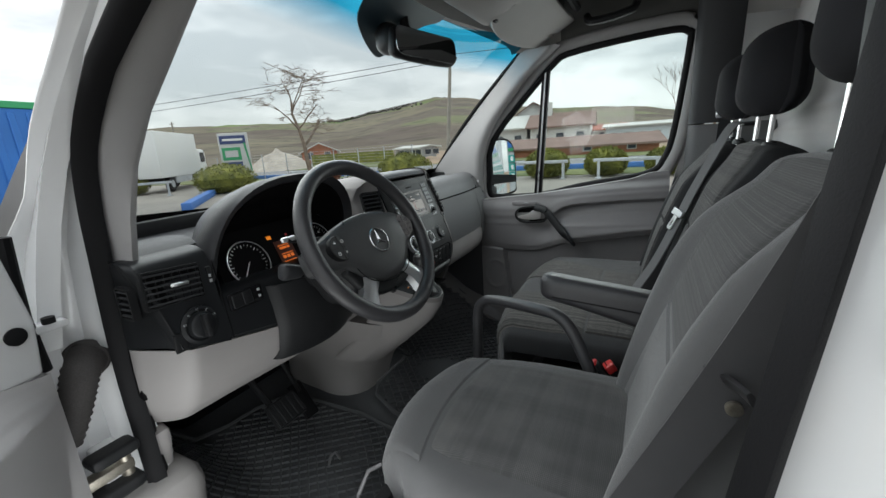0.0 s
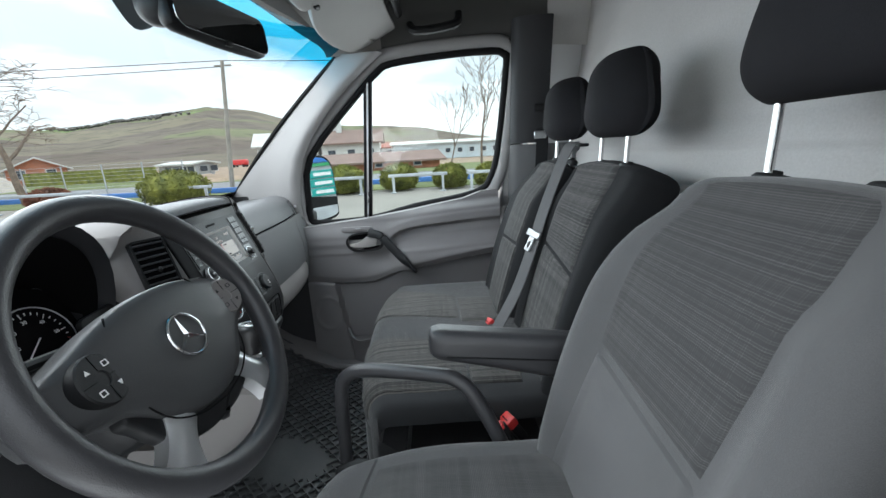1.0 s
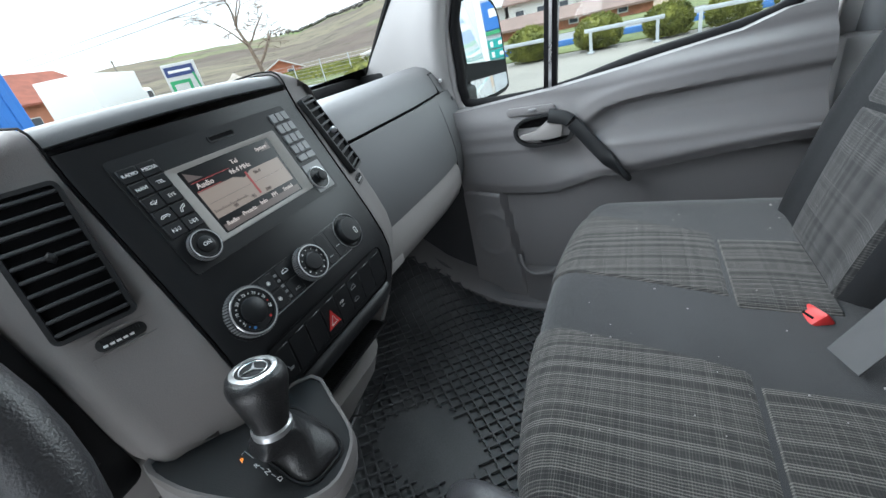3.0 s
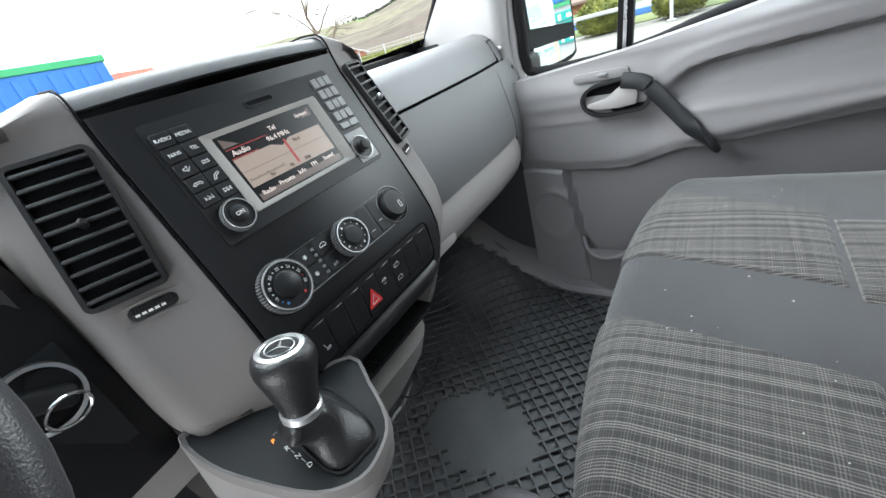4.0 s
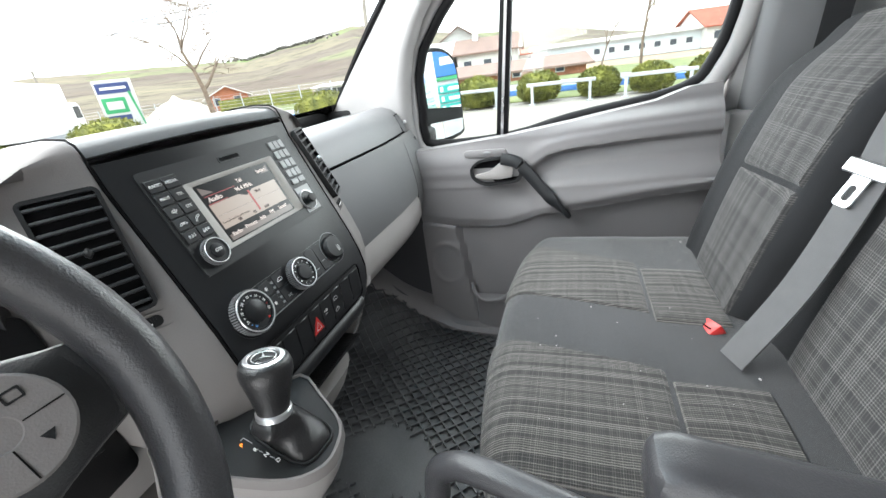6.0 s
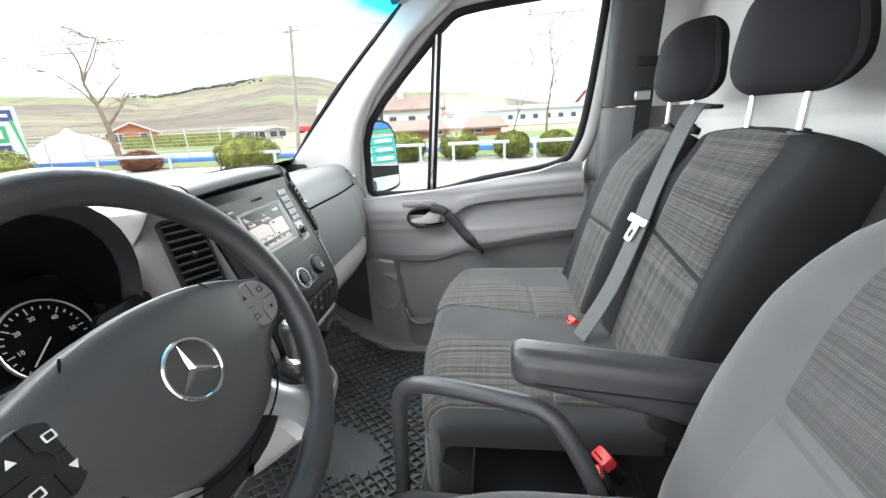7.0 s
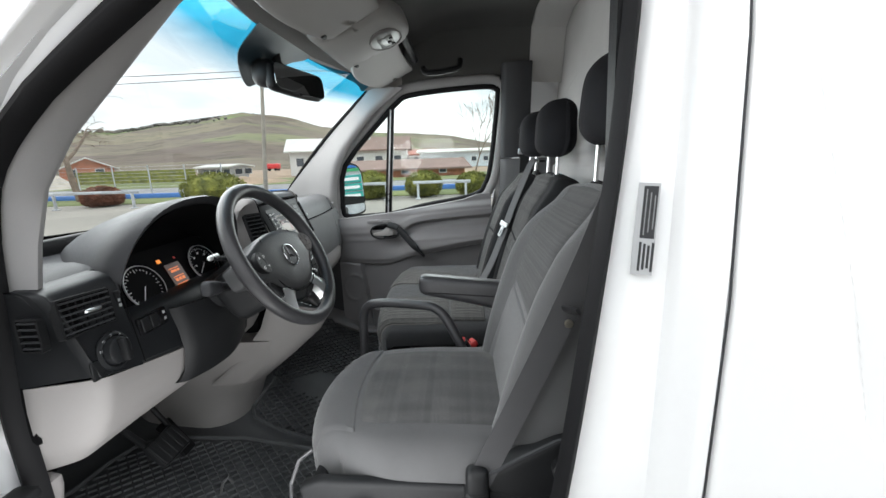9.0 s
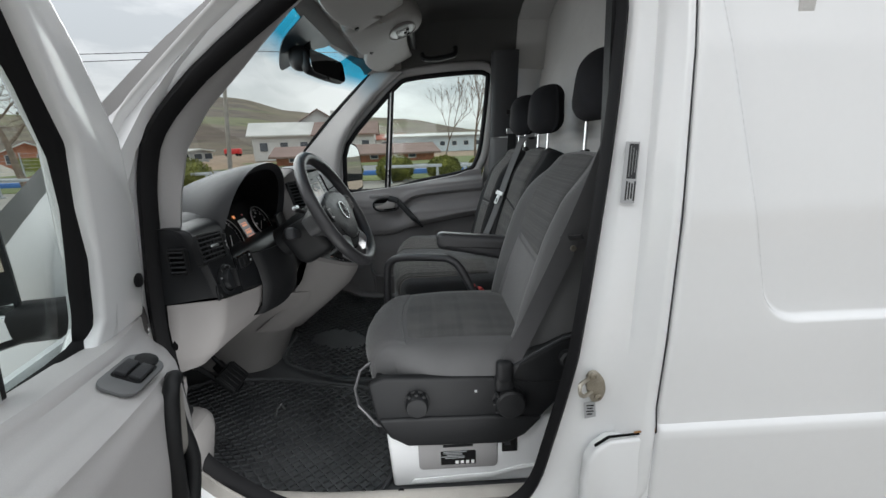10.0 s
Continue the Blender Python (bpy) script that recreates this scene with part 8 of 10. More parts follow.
# ---- floor coverings, pedals, sill ----
def mat(name, poly, label, pitch, bare=None):
    """A moulded rubber mat that follows the floor: raised edge and diamond ribs, but for a worn smooth patch."""
    t = thing(name, (sum(p[0] for p in poly) / len(poly), sum(p[1] for p in poly) / len(poly), 0.79), label, "floor mat")
    ring = dense(poly, 4)
    x0, x1 = min(p[0] for p in ring), max(p[0] for p in ring)
    y0, y1 = min(p[1] for p in ring), max(p[1] for p in ring)

    def inside(x, y):
        hit = False
        for (ax, ay), (bx, by) in zip(ring, ring[1:] + ring[:1]):
            if (ay > y) != (by > y) and x < (bx - ax) * (y - ay) / (by - ay) + ax:
                hit = not hit
        return hit
    part("mat_edge", tube([(x, y, floor_z(x, y) + 0.006) for x, y in ring], 0.007, 6, True), M_MAT, t, "raised rim of the mat")
    ribs = bmesh.new()
    for sg in (1, -1):
        c = (y0 - x1) if sg > 0 else (y0 + x0)
        end = (y1 - x0) if sg > 0 else (y1 + x1)
        while c < end:
            x = x0
            while x < x1:
                a, b = (x, sg * x + c), (x + 0.02, sg * (x + 0.02) + c)
                mid = ((a[0] + b[0]) / 2, (a[1] + b[1]) / 2)
                x += 0.02
                if not inside(*a) or not inside(*b) or (bare and math.hypot((mid[0] - bare[0]) / bare[2], (mid[1] - bare[1]) / bare[3]) < 1 + 0.18 * noise.noise((mid[0] * 14, mid[1] * 14, 0))):
                    continue
                nx, ny = -sg * 0.0017, 0.0017
                q = [Vector((px + k * nx, py + k * ny, floor_z(px, py) - 0.004)) for (px, py), k in ((a, 1), (a, -1), (b, -1), (b, 1))]
                lo = [ribs.verts.new(v) for v in q]
                hi = [ribs.verts.new(v + Vector((0, 0, 0.0072))) for v in q]
                ribs.faces.new(hi)
                for i in range(4):
                    ribs.faces.new((lo[i], lo[(i + 1) % 4], hi[(i + 1) % 4], hi[i]))
            c += pitch
    part("ribs", fix(ribs), M_MAT, t, "raised diamond ribs", smooth=False)
    return t


drv = mat("driver_mat", [(-0.75, 0.43), (-0.40, 0.42), (-0.24, 0.48), (-0.20, 0.80), (-0.20, 0.93), (-0.28, 1.20), (-0.66, 1.22), (-0.76, 1.05), (-0.77, 0.80)], "black rubber driver's floor mat with diamond ribs", 0.036)
part("mat_clip", tube([(-0.425, 0.835, 0.822), (-0.420, 0.828, 0.850), (-0.410, 0.815, 0.862), (-0.402, 0.808, 0.835)], 0.0045, 7), M_RAIL_DARK, drv, "bent metal mat clip")
mat("passenger_mat", [(-0.10, 0.43), (0.74, 0.43), (0.78, 0.72), (0.76, 1.18), (0.26, 1.20), (0.24, 0.96), (-0.08, 0.90)], "black rubber passenger floor mat with diamond ribs", 0.040, (0.20, 0.735, 0.10, 0.13))
def sill_out(y):
    return table(((-0.1, 0.890), (0.36, 0.892), (0.56, 0.898), (0.70, 0.915), (0.79, 0.955), (0.86, 1.02)), y)


sill = part("trim_sill_left", sheet(span(0, 1, 12), span(0.03, 0.86, 30), lambda u, y: (-0.755 - 0.125 * u + 0.02 * step(0.7, 0.86, y), y, floor_z(0.70, y) + 0.018 + (sill_out(y) - floor_z(0.70, y) - 0.018) * step(0.0, 0.75, u) + 0.006 * math.sin(u * 9) * (1 - u)), (0, 0, -0.05)), M_SILL)
tagged(sill, "grey-beige plastic door sill with screws", "trim", kind="structure")
for y in (0.50, 0.16):
    part("screw", lathe([(0.008, 0), (0.008, 0.002), (0.004, 0.002), (0, 0.001)], 12, Matrix.Translation((-0.845, y + 0.20, sill_out(y + 0.20) - 0.002))), M_DARK, sill)
step_well = part("trim_step", box((-0.99, 0.40, 0.56), (0.12, 0.72, 0.05), 0.012), M_BLACK)
tagged(step_well, "black entry step below the driver's doorway", "trim", kind="structure")
sill_r = part("trim_sill_right", loft([[(x, y, z + dz) for x, z in ((0.765, 0.770), (0.758, 0.800), (0.768, 0.815), (0.86, 0.830), (0.86, 0.770))] for y, dz in ((0.08, 0), (0.30, 0), (0.50, 0.0), (0.64, 0.004), (0.70, 0.012))] + [[(x - 0.01, y, z + dz) for x, z in ((0.775, 0.76), (0.768, 0.80), (0.785, 0.825), (0.86, 0.85), (0.86, 0.76))] for y, dz in ((0.74, 0.03), (0.80, 0.055), (0.86, 0.075), (0.92, 0.105), (0.99, 0.16), (1.08, 0.22), (1.2, 0.28))]), M_DOOR)
tagged(sill_r, "grey plastic sill and kick panel at the passenger's feet", "trim", kind="structure")
kick = part("trim_kick_left", softbox((-0.835, 0.965, 0.985), (0.16, 0.26, 0.30), 0.06, 8, lambda x, y, z: (x, y + 0.20 * (0.15 - z) - 0.03, z)), M_CONSOLE)
tagged(kick, "grey rounded kick panel beside the driver's pedals", "trim", kind="structure")
pedal = thing("brake_pedal", (-0.47, 0.97, 0.95), "worn black rubber brake pedal on a steel arm", "pedal")
PM = Matrix.Translation((-0.458, 0.941, 1.010)) @ Matrix.Rotation(radians(-42), 4, "X")
part("pad", box((0, 0, 0), (0.105, 0.020, 0.080), 0.008, 2, PM), M_BLACK, pedal)
part("pad_ribs", join(*[box((-0.044 + 0.022 * k, -0.011, 0), (0.010, 0.004, 0.066), 0.001, 1, PM) for k in range(5)]), M_BLACK, pedal)
part("arm", tube([(-0.47, 0.96, 0.99), (-0.46, 1.08, 1.08), (-0.45, 1.16, 1.30)], 0.010, 8), M_BLACK, pedal)
acc = thing("accelerator_pedal", (-0.33, 1.02, 0.85), "small black accelerator pedal beside the console", "pedal")
part("pad", box((0, 0, 0), (0.055, 0.014, 0.13), 0.006, 2, Matrix.Translation((-0.315, 1.03, 0.93)) @ Matrix.Rotation(radians(-35), 4, "X")), M_RUBBER, acc)
part("arm", tube([(-0.315, 1.04, 0.96), (-0.31, 1.14, 1.10), (-0.31, 1.18, 1.25)], 0.008, 8), M_BLACK, acc)
cable = thing("cable", (0.22, 0.92, 0.76), "thin black cable lying on the passenger floor", "cable")
part("wire", tube(curve([(0.172, 0.935, 0.87), (0.205, 0.92, 0.845), (0.27, 0.925, 0.838), (0.35, 0.94, 0.836)], 6), 0.0030, 6), M_BLACK, cable)

# ---- overhead ----
def visor(name, cx, label):
    v = thing(name, (cx, 0.42, 2.17), label, "sun visor", "sun visors")
    vm = Matrix.Translation((cx, 0.43, 2.168)) @ Matrix.Rotation(radians(-27), 4, "X")
    part("flap", softbox((0, 0, 0), (0.60, 0.225, 0.030), 0.014, 12, lambda x, y, z: (x, y - 0.055 * (x / 0.30) ** 2 * (1 if y > 0 else 0.25), z + 0.004 * math.cos(x * 9)), vm), M_VISOR, v)
    part("hinge_rod", tube([vm @ Vector((-0.24, 0.07, 0.012)), vm @ Vector((0.24, 0.07, 0.012))], 0.006, 8), M_BLACK, v)
    part("clip", box((-0.24 if cx > 0 else 0.24, 0.06, -0.014), (0.026, 0.016, 0.014), 0.004, 1, vm), M_BLACK, v)
    return v


visor("sun_visor", 0.455, "grey vinyl sun visor folded up over the windscreen")
visor("sun_visor", -0.41, "grey vinyl sun visor folded up over the windscreen")
ohc = thing("overhead_console", (0.0, 0.42, 2.2), "grey overhead console with a reading lamp and buttons", "console")
OM = Matrix.Translation((0.045, 0.400, 2.190)) @ Matrix.Rotation(radians(-20), 4, "X")
part("housing", softbox((0, 0.0, 0), (0.36, 0.29, 0.060), 0.028, 14, lambda x, y, z: (x * (1 + 0.16 * step(0.0, 0.14, y)), y + 0.05 * (x / 0.18) ** 2 * (1 if y < 0 else 0), z - 0.018 * math.cos(min(1.0, abs(x) / 0.16) * 1.57) * (1 if z < 0 else 0) * (1 - step(0.02, 0.14, y))), OM), M_VISOR, ohc, "moulded grey housing")
lensm = OM @ Matrix.Translation((0, -0.055, -0.046))
part("lamp_rim", annulus([(0.082, 0.016), (0.084, 0.002), (0.076, -0.003), (0.070, 0.002)], 36, lensm @ Matrix.Diagonal((1.15, 0.72, 1, 1))), M_SURROUND, ohc, "rounded lamp rim")
part("lamp_lens", lathe([(0.071, 0.012), (0.071, 0.0), (0.050, -0.006), (0, -0.008)], 32, lensm @ Matrix.Diagonal((1.15, 0.72, 1, 1))), M_LENS, ohc, "clear ribbed lamp lens")
part("lens_ribs", join(*[box((-0.05 + 0.01 * k, 0.0, -0.0066), (0.0016, 0.050, 0.002), 0, 1, lensm) for k in range(11)]), M_LENS, ohc)
for k in range(3):
    part("button", box((-0.030 + 0.032 * k, -0.020 + 0.010 * (k % 2), -0.0085), (0.018, 0.012, 0.006), 0.002, 1, lensm), M_BLACK, ohc)
part("screw_cap", lathe([(0.010, 0.004), (0.010, -0.002), (0, -0.002)], 14, OM @ Matrix.Translation((-0.11, 0.05, -0.034))), M_HOOD, ohc)
shelf = thing("overhead_shelf", (0.3, 0.25, 2.3), "dark open storage shelf above the windscreen", "shelf")
part("lip", tube([(-0.70, 0.30, 2.245), (-0.3, 0.315, 2.27), (0.3, 0.315, 2.27), (0.70, 0.30, 2.245)], 0.016, 8), M_BLACK, shelf)
part("back", box((0.0, 0.36, 2.28), (1.40, 0.02, 0.10), 0.005), M_BLACK, shelf)
part("handle", tube(curve([(0.70, 0.26, 2.205), (0.675, 0.245, 2.180), (0.665, 0.18, 2.178), (0.665, 0.105, 2.190), (0.675, 0.085, 2.205), (0.70, 0.08, 2.235)], 4), 0.015, 8), M_BLACK, shelf, "black grab handle")
mir = thing("rear_view_mirror", (-0.01, 0.60, 2.06), "black interior mirror on a stalk below the header", "mirror")
MM = basis((0.010, 0.625, 2.040), (0.955, -0.29, -0.04), (0, 0.12, 0.99))
part("shell", softbox((0, 0, -0.018), (0.268, 0.094, 0.042), 0.022, 10, lambda x, y, z: (x, y * (1 - 0.10 * (x / 0.12) ** 2), z), MM), M_BLACK, mir)
part("glass", slab(flat(rrect(0.250, 0.078, 0.022, 5), 0.0035, MM), MM.to_3x3() @ Vector((0, 0, 0.002))), M_MIRROR_DIM, mir, "dark dimming mirror glass")
part("tab", box((0.0, -0.042, 0.0), (0.016, 0.010, 0.008), 0.002, 1, MM), M_BLACK, mir)
part("stalk", tube([(0.0, 0.655, 2.05), (-0.005, 0.69, 2.10), (-0.01, 0.69, 2.145)], 0.016, 10), M_BLACK, mir)
part("sensor_cover", softbox((-0.080, 0.70, 2.055), (0.072, 0.08, 0.086), 0.035, 8, None, Matrix.Translation((0, 0, 0))), M_BLACK, mir, "round sensor cover")

# ---- outside mirrors ----
def outside_mirror(mm):
    base = mm @ Vector((1.08, 0.74, 1.42))
    om = thing("door_mirror", base, "tall black van door mirror with two glasses", "door mirror", "door mirrors")
    gm = mm @ basis((1.125, 0.765, 1.600), (0.80, -0.60, 0.0), (0.02, 0.04, 1)) @ Matrix.Diagonal((0.82, 1.0, 1.0, 1.0))
    edge = dense([(-0.090, -0.165), (0.085, -0.155), (0.105, -0.10), (0.105, 0.05), (0.085, 0.13), (0.02, 0.165), (-0.085, 0.16), (-0.105, 0.10), (-0.105, -0.10)], 3)
    rings = []
    for s, d in ((0.97, 0.004), (1.0, -0.006), (0.98, -0.04), (0.85, -0.085), (0.55, -0.115)):
        rings.append([gm @ Vector((x * s, y * s, d)) for x, y in edge])
    part("housing", loft(rings), M_BLACK, om, "black plastic housing", sharp=60)
    out = gm.to_3x3() @ Vector((0, 0, 0.004))
    part("main_glass", slab(flat([(x * 0.88, y * 0.90) for x, y in edge if y > -0.075], 0.004, gm), out), M_MIRROR, om, "main mirror glass")
    part("wide_glass", slab(flat([(x * 0.88, y * 0.90) for x, y in edge if y < -0.088], 0.004, gm), out), M_MIRROR, om, "wide-angle mirror glass")
    part("arm", moved(box((1.01, 0.82, 1.47), (0.16, 0.06, 0.07), 0.02, 3), mm), M_BLACK, om)


outside_mirror(Matrix())
outside_mirror(swing @ Matrix.Diagonal((-1, 1, 1, 1)))

# ---- doorway fittings ----
stk = thing("lock_striker", (-0.925, -0.085, 1.23), "zinc-plated door lock striker on the post", "door striker")
part("plate", slab([(-0.955, y + 0.012, z) for y, z in dense([(-0.078, 1.210), (-0.098, 1.214), (-0.106, 1.236), (-0.100, 1.262), (-0.084, 1.280), (-0.068, 1.276), (-0.064, 1.250)], 3)], (-0.008, 0, 0), 0.002), M_STEEL, stk, "oval zinc-plated plate")
part("loop", tube(curve([(-0.958, -0.068, 1.232), (-0.982, -0.042, 1.238), (-0.994, -0.028, 1.252), (-0.987, -0.030, 1.268), (-0.958, -0.062, 1.262)], 5), 0.0042, 8), M_STEEL, stk, "bent steel loop")
for y_, z_ in ((-0.090, 1.222), (-0.078, 1.272)):
    part("screw", lathe([(0.008, 0), (0.008, 0.004), (0.004, 0.005), (0.003, 0.002), (0, 0.002)], 10, Matrix.Translation((-0.963, y_ + 0.012, z_)) @ Matrix.Rotation(radians(-90), 4, "Y")), M_STEEL, stk)
tag = thing("paint_tag", (-0.92, -0.08, 1.15), "small grey printed tag on the door post", "label")
part("card", slab([(-0.955, y + 0.012, z) for y, z in ((-0.064, 1.203), (-0.088, 1.206), (-0.092, 1.168), (-0.068, 1.164))], (-0.001, 0, 0)), M_GREY_MARK, tag)
part("print", join(*[box((-0.9565, -0.066, 1.196 - 0.007 * k), (0.0006, 0.016 - 0.004 * (k % 2), 0.003)) for k in range(4)]), M_BLACK, tag)
stick = thing("contact_sticker", (-0.90, -0.13, 1.68), "narrow black sticker with pale print on the door post", "sticker")
SK = basis((-0.8955, -0.1405, 1.678), (-0.30, -0.95, -0.05), (0.16, -0.12, 0.98))
part("film", slab(flat([(-0.013, -0.060), (0.013, -0.060), (0.013, 0.060), (-0.013, 0.060)], 0.0, SK), SK.to_3x3() @ Vector((0, 0, 0.0008))), M_GREY_MARK, stick)
part("dark_block", slab(flat([(-0.006, -0.012), (0.011, -0.012), (0.011, 0.056), (-0.006, 0.056)], 0.0009, SK), SK.to_3x3() @ Vector((0, 0, 0.0002))), M_HOOD, stick)
part("grey_band", slab(flat([(-0.0115, -0.056), (-0.009, -0.056), (-0.009, 0.050), (-0.0115, 0.050)], 0.0009, SK), SK.to_3x3() @ Vector((0, 0, 0.0003))), M_GREY_MARK, stick)
for k in range(4):
    part("print_bar", box((-0.004 + 0.005 * k, -0.036, 0.0011), (0.0030, 0.038 - 0.004 * (k % 3), 0.0004), 0, 1, SK), M_HOOD, stick)
for k in range(3):
    part("print_bar", box((-0.002 + 0.005 * k, 0.022, 0.0014), (0.0014, 0.060 - 0.008 * k, 0.0004), 0, 1, SK), M_EDGE, stick)
plug = thing("body_plug", (-0.986, 0.79, 1.528), "small black rubber plug in the white door frame", "plug")
part("disc", lathe([(0.013, 0), (0.013, 0.004), (0.006, 0.006), (0, 0.006)], 16, swing @ Matrix.Translation((-0.875, 0.808, 1.528)) @ Matrix.Rotation(radians(90), 4, "Y")), M_RUBBER, plug)
bel = thing("cable_boot", (-0.98, 0.86, 1.32), "ribbed black rubber cable boot between door and post", "cable boot")
bp_pts = curve([(-0.876, 0.905, 1.416), (-0.896, 0.886, 1.406), (-0.912, 0.878, 1.372), (-0.928, 0.878, 1.330), (-0.946, 0.885, 1.285)], 8)
part("collar", lathe([(0.034, -0.006), (0.037, 0.0), (0.034, 0.006)], 20, Matrix.Translation((-0.880, 0.900, 1.415)) @ Matrix.Rotation(radians(60), 4, "X")), M_BOOT, bel, "moulded end collar")
nb = len(bp_pts)
part("bellows", tube(bp_pts, [(0.031 - 0.012 * i / nb) + 0.003 * (i % 2) for i in range(nb)], 14), M_BOOT, bel, sharp=80)
hin = door_2
part("hinge_leaf", box((-0.905, 0.862, 1.215), (0.045, 0.05, 0.090), 0.008), M_WHITE, hin)
part("check_strap", box((-0.925, 0.835, 1.222), (0.085, 0.028, 0.020), 0.005, 2, Matrix.Translation((0, 0, 0))), M_STEEL, hin, "zinc-plated check strap")
part("check_cover", softbox((-0.905, 0.842, 1.250), (0.075, 0.045, 0.022), 0.008, 6), M_BLACK, hin, "black plastic cover of the check strap")
part("check_cover", softbox((-0.918, 0.830, 1.188), (0.085, 0.050, 0.026), 0.010, 6), M_BLACK, hin)
part("hinge_pin", tube([(-0.893, 0.832, 1.19), (-0.893, 0.832, 1.245)], 0.010, 10), M_STEEL, hin)
part("upper_hinge", box((-0.930, 0.858, 1.508), (0.05, 0.03, 0.012), 0.003), M_WHITE, hin)
part("hinge_bolt", lathe([(0.009, 0), (0.009, 0.010), (0, 0.012)], 12, Matrix.Translation((-0.928, 0.850, 1.514))), M_BLACK, hin, "dark hinge bolt")
part("edge_seal", tube([(-0.950, 0.842, 1.66), (-0.953, 0.845, 1.60), (-0.955, 0.85, 1.53), (-0.95, 0.852, 1.44)], 0.010, 8), M_RUBBER, hin, "black rubber strip on the door's edge")
# ---- outside ----
M_LOT = material("pale_concrete_lot", (0.235, 0.218, 0.192), 0.9, vary=0.16, scale=0.35, fine=12, bump=0.2, fine_bump=0.2)
M_ROAD = material("grey_asphalt_road", (0.20, 0.20, 0.205), 0.9, vary=0.1, scale=0.2, fine=30, bump=0.2, fine_bump=0.2)
M_GRASS = material("spring_grass", (0.11, 0.15, 0.045), 0.95, vary=0.35, scale=0.5, fine=18, bump=0.4, fine_bump=0.5, second=(0.17, 0.19, 0.07))
M_BLUE = material("blue_kerb_paint", (0.05, 0.15, 0.42), 0.6, vary=0.15, scale=2, fine=40)
M_RAIL = material("galvanised_rail", (0.42, 0.44, 0.46), 0.5, metal=0.3, vary=0.15, scale=3)
M_LEAF = material("clipped_conifer", (0.105, 0.128, 0.026), 0.9, vary=0.45, scale=2.2, fine=25, second=(0.24, 0.245, 0.05))
M_LEAF_RED = material("reddish_shrub", (0.16, 0.07, 0.04), 0.9, vary=0.4, scale=2.2, fine=25, second=(0.26, 0.11, 0.07))
M_BARK = material("bare_bark", (0.16, 0.12, 0.09), 0.95, vary=0.3, scale=4, fine=40)
M_POLE = material("weathered_pole", (0.26, 0.24, 0.21), 0.9, vary=0.2, scale=3)
M_WIRE = material("black_wire", (0.05, 0.05, 0.055), 0.8, bump=0, fine_bump=0)
M_PLASTER = material("white_plaster", (0.55, 0.55, 0.54), 0.9, vary=0.06, scale=0.6, fine=10)
M_PALE = material("pale_blue_cladding", (0.50, 0.56, 0.60), 0.7, vary=0.06, scale=0.4, fine=10)
M_ROOF_RED = material("red_tiles", (0.26, 0.085, 0.055), 0.9, vary=0.2, scale=1.2, fine=14)
M_ROOF_BROWN = material("brown_sheet_roof", (0.20, 0.135, 0.115), 0.85, vary=0.15, scale=0.8, fine=10)
M_ROOF_GREY = material("grey_sheet_roof", (0.52, 0.52, 0.50), 0.7, vary=0.1, scale=0.5)
M_BRICK = material("bare_brickwork", (0.36, 0.15, 0.09), 0.9, vary=0.2, scale=1.5, fine=12)
M_PANE = material("dark_pane", (0.05, 0.06, 0.075), 0.15, vary=0.1, bump=0, fine_bump=0)
M_TRUCK = material("white_truck_paint", (0.72, 0.72, 0.70), 0.5, vary=0.05, scale=0.5)
M_BLUE_BOX = material("blue_sheet", (0.03, 0.16, 0.50), 0.6, vary=0.1, scale=0.6)
M_GREEN = material("green_sheet", (0.04, 0.32, 0.13), 0.6, vary=0.1, scale=0.6)
M_TEAL = material("teal_sign_print", (0.01, 0.30, 0.27), 0.5, bump=0, fine_bump=0)
M_NAVY = material("navy_sign_print", (0.03, 0.05, 0.16), 0.5, bump=0, fine_bump=0)
M_DIRT = material("bare_earth", (0.26, 0.19, 0.13), 0.95, vary=0.25, scale=0.4, fine=8)
M_GRAVEL = material("gravel_heap", (0.42, 0.38, 0.33), 0.95, vary=0.2, scale=1.0, fine=15)

ground = part("ground", sheet(span(-2500, 2500, 3), span(-2500, 2500, 3), lambda x, y: (x, y, -0.06)), M_DIRT)
tagged(ground, "wide brown and green farmland around the yard", "ground", kind="structure")
lot = part("pavement_lot", box((4.0, 8.0, -0.03), (29.0, 70.0, 0.06)), M_LOT)
tagged(lot, "pale concrete parking lot", "pavement", kind="structure")
verge = part("ground_verge", box((20.2, 12.0, 0.0), (3.4, 78.0, 0.08), 0.03), M_GRASS)
tagged(verge, "strip of green grass along the lot", "ground", kind="structure")
road = part("road", box((28.5, 20.0, -0.01), (9.0, 300.0, 0.06)), M_ROAD)
tagged(road, "grey asphalt country road", "road", kind="structure")
field = part("ground_field", box((40.5, 12.0, -0.01), (14.0, 120.0, 0.06)), M_GRASS)
tagged(field, "rough grass beyond the road", "ground", kind="structure")
kerb = part("trim_kerb", join(box((21.9, 5.0, 0.12), (0.35, 60.0, 0.34), 0.03), box((12.0, 23.5, 0.12), (0.35, 18.0, 0.30), 0.03, 2, Matrix.Translation((14, 22, 0)) @ Matrix.Rotation(radians(-42), 4, "Z") @ Matrix.Translation((-12.0, -23.5, 0)))), M_BLUE)
tagged(kerb, "low blue-painted kerb round the yard", "kerb", kind="structure")


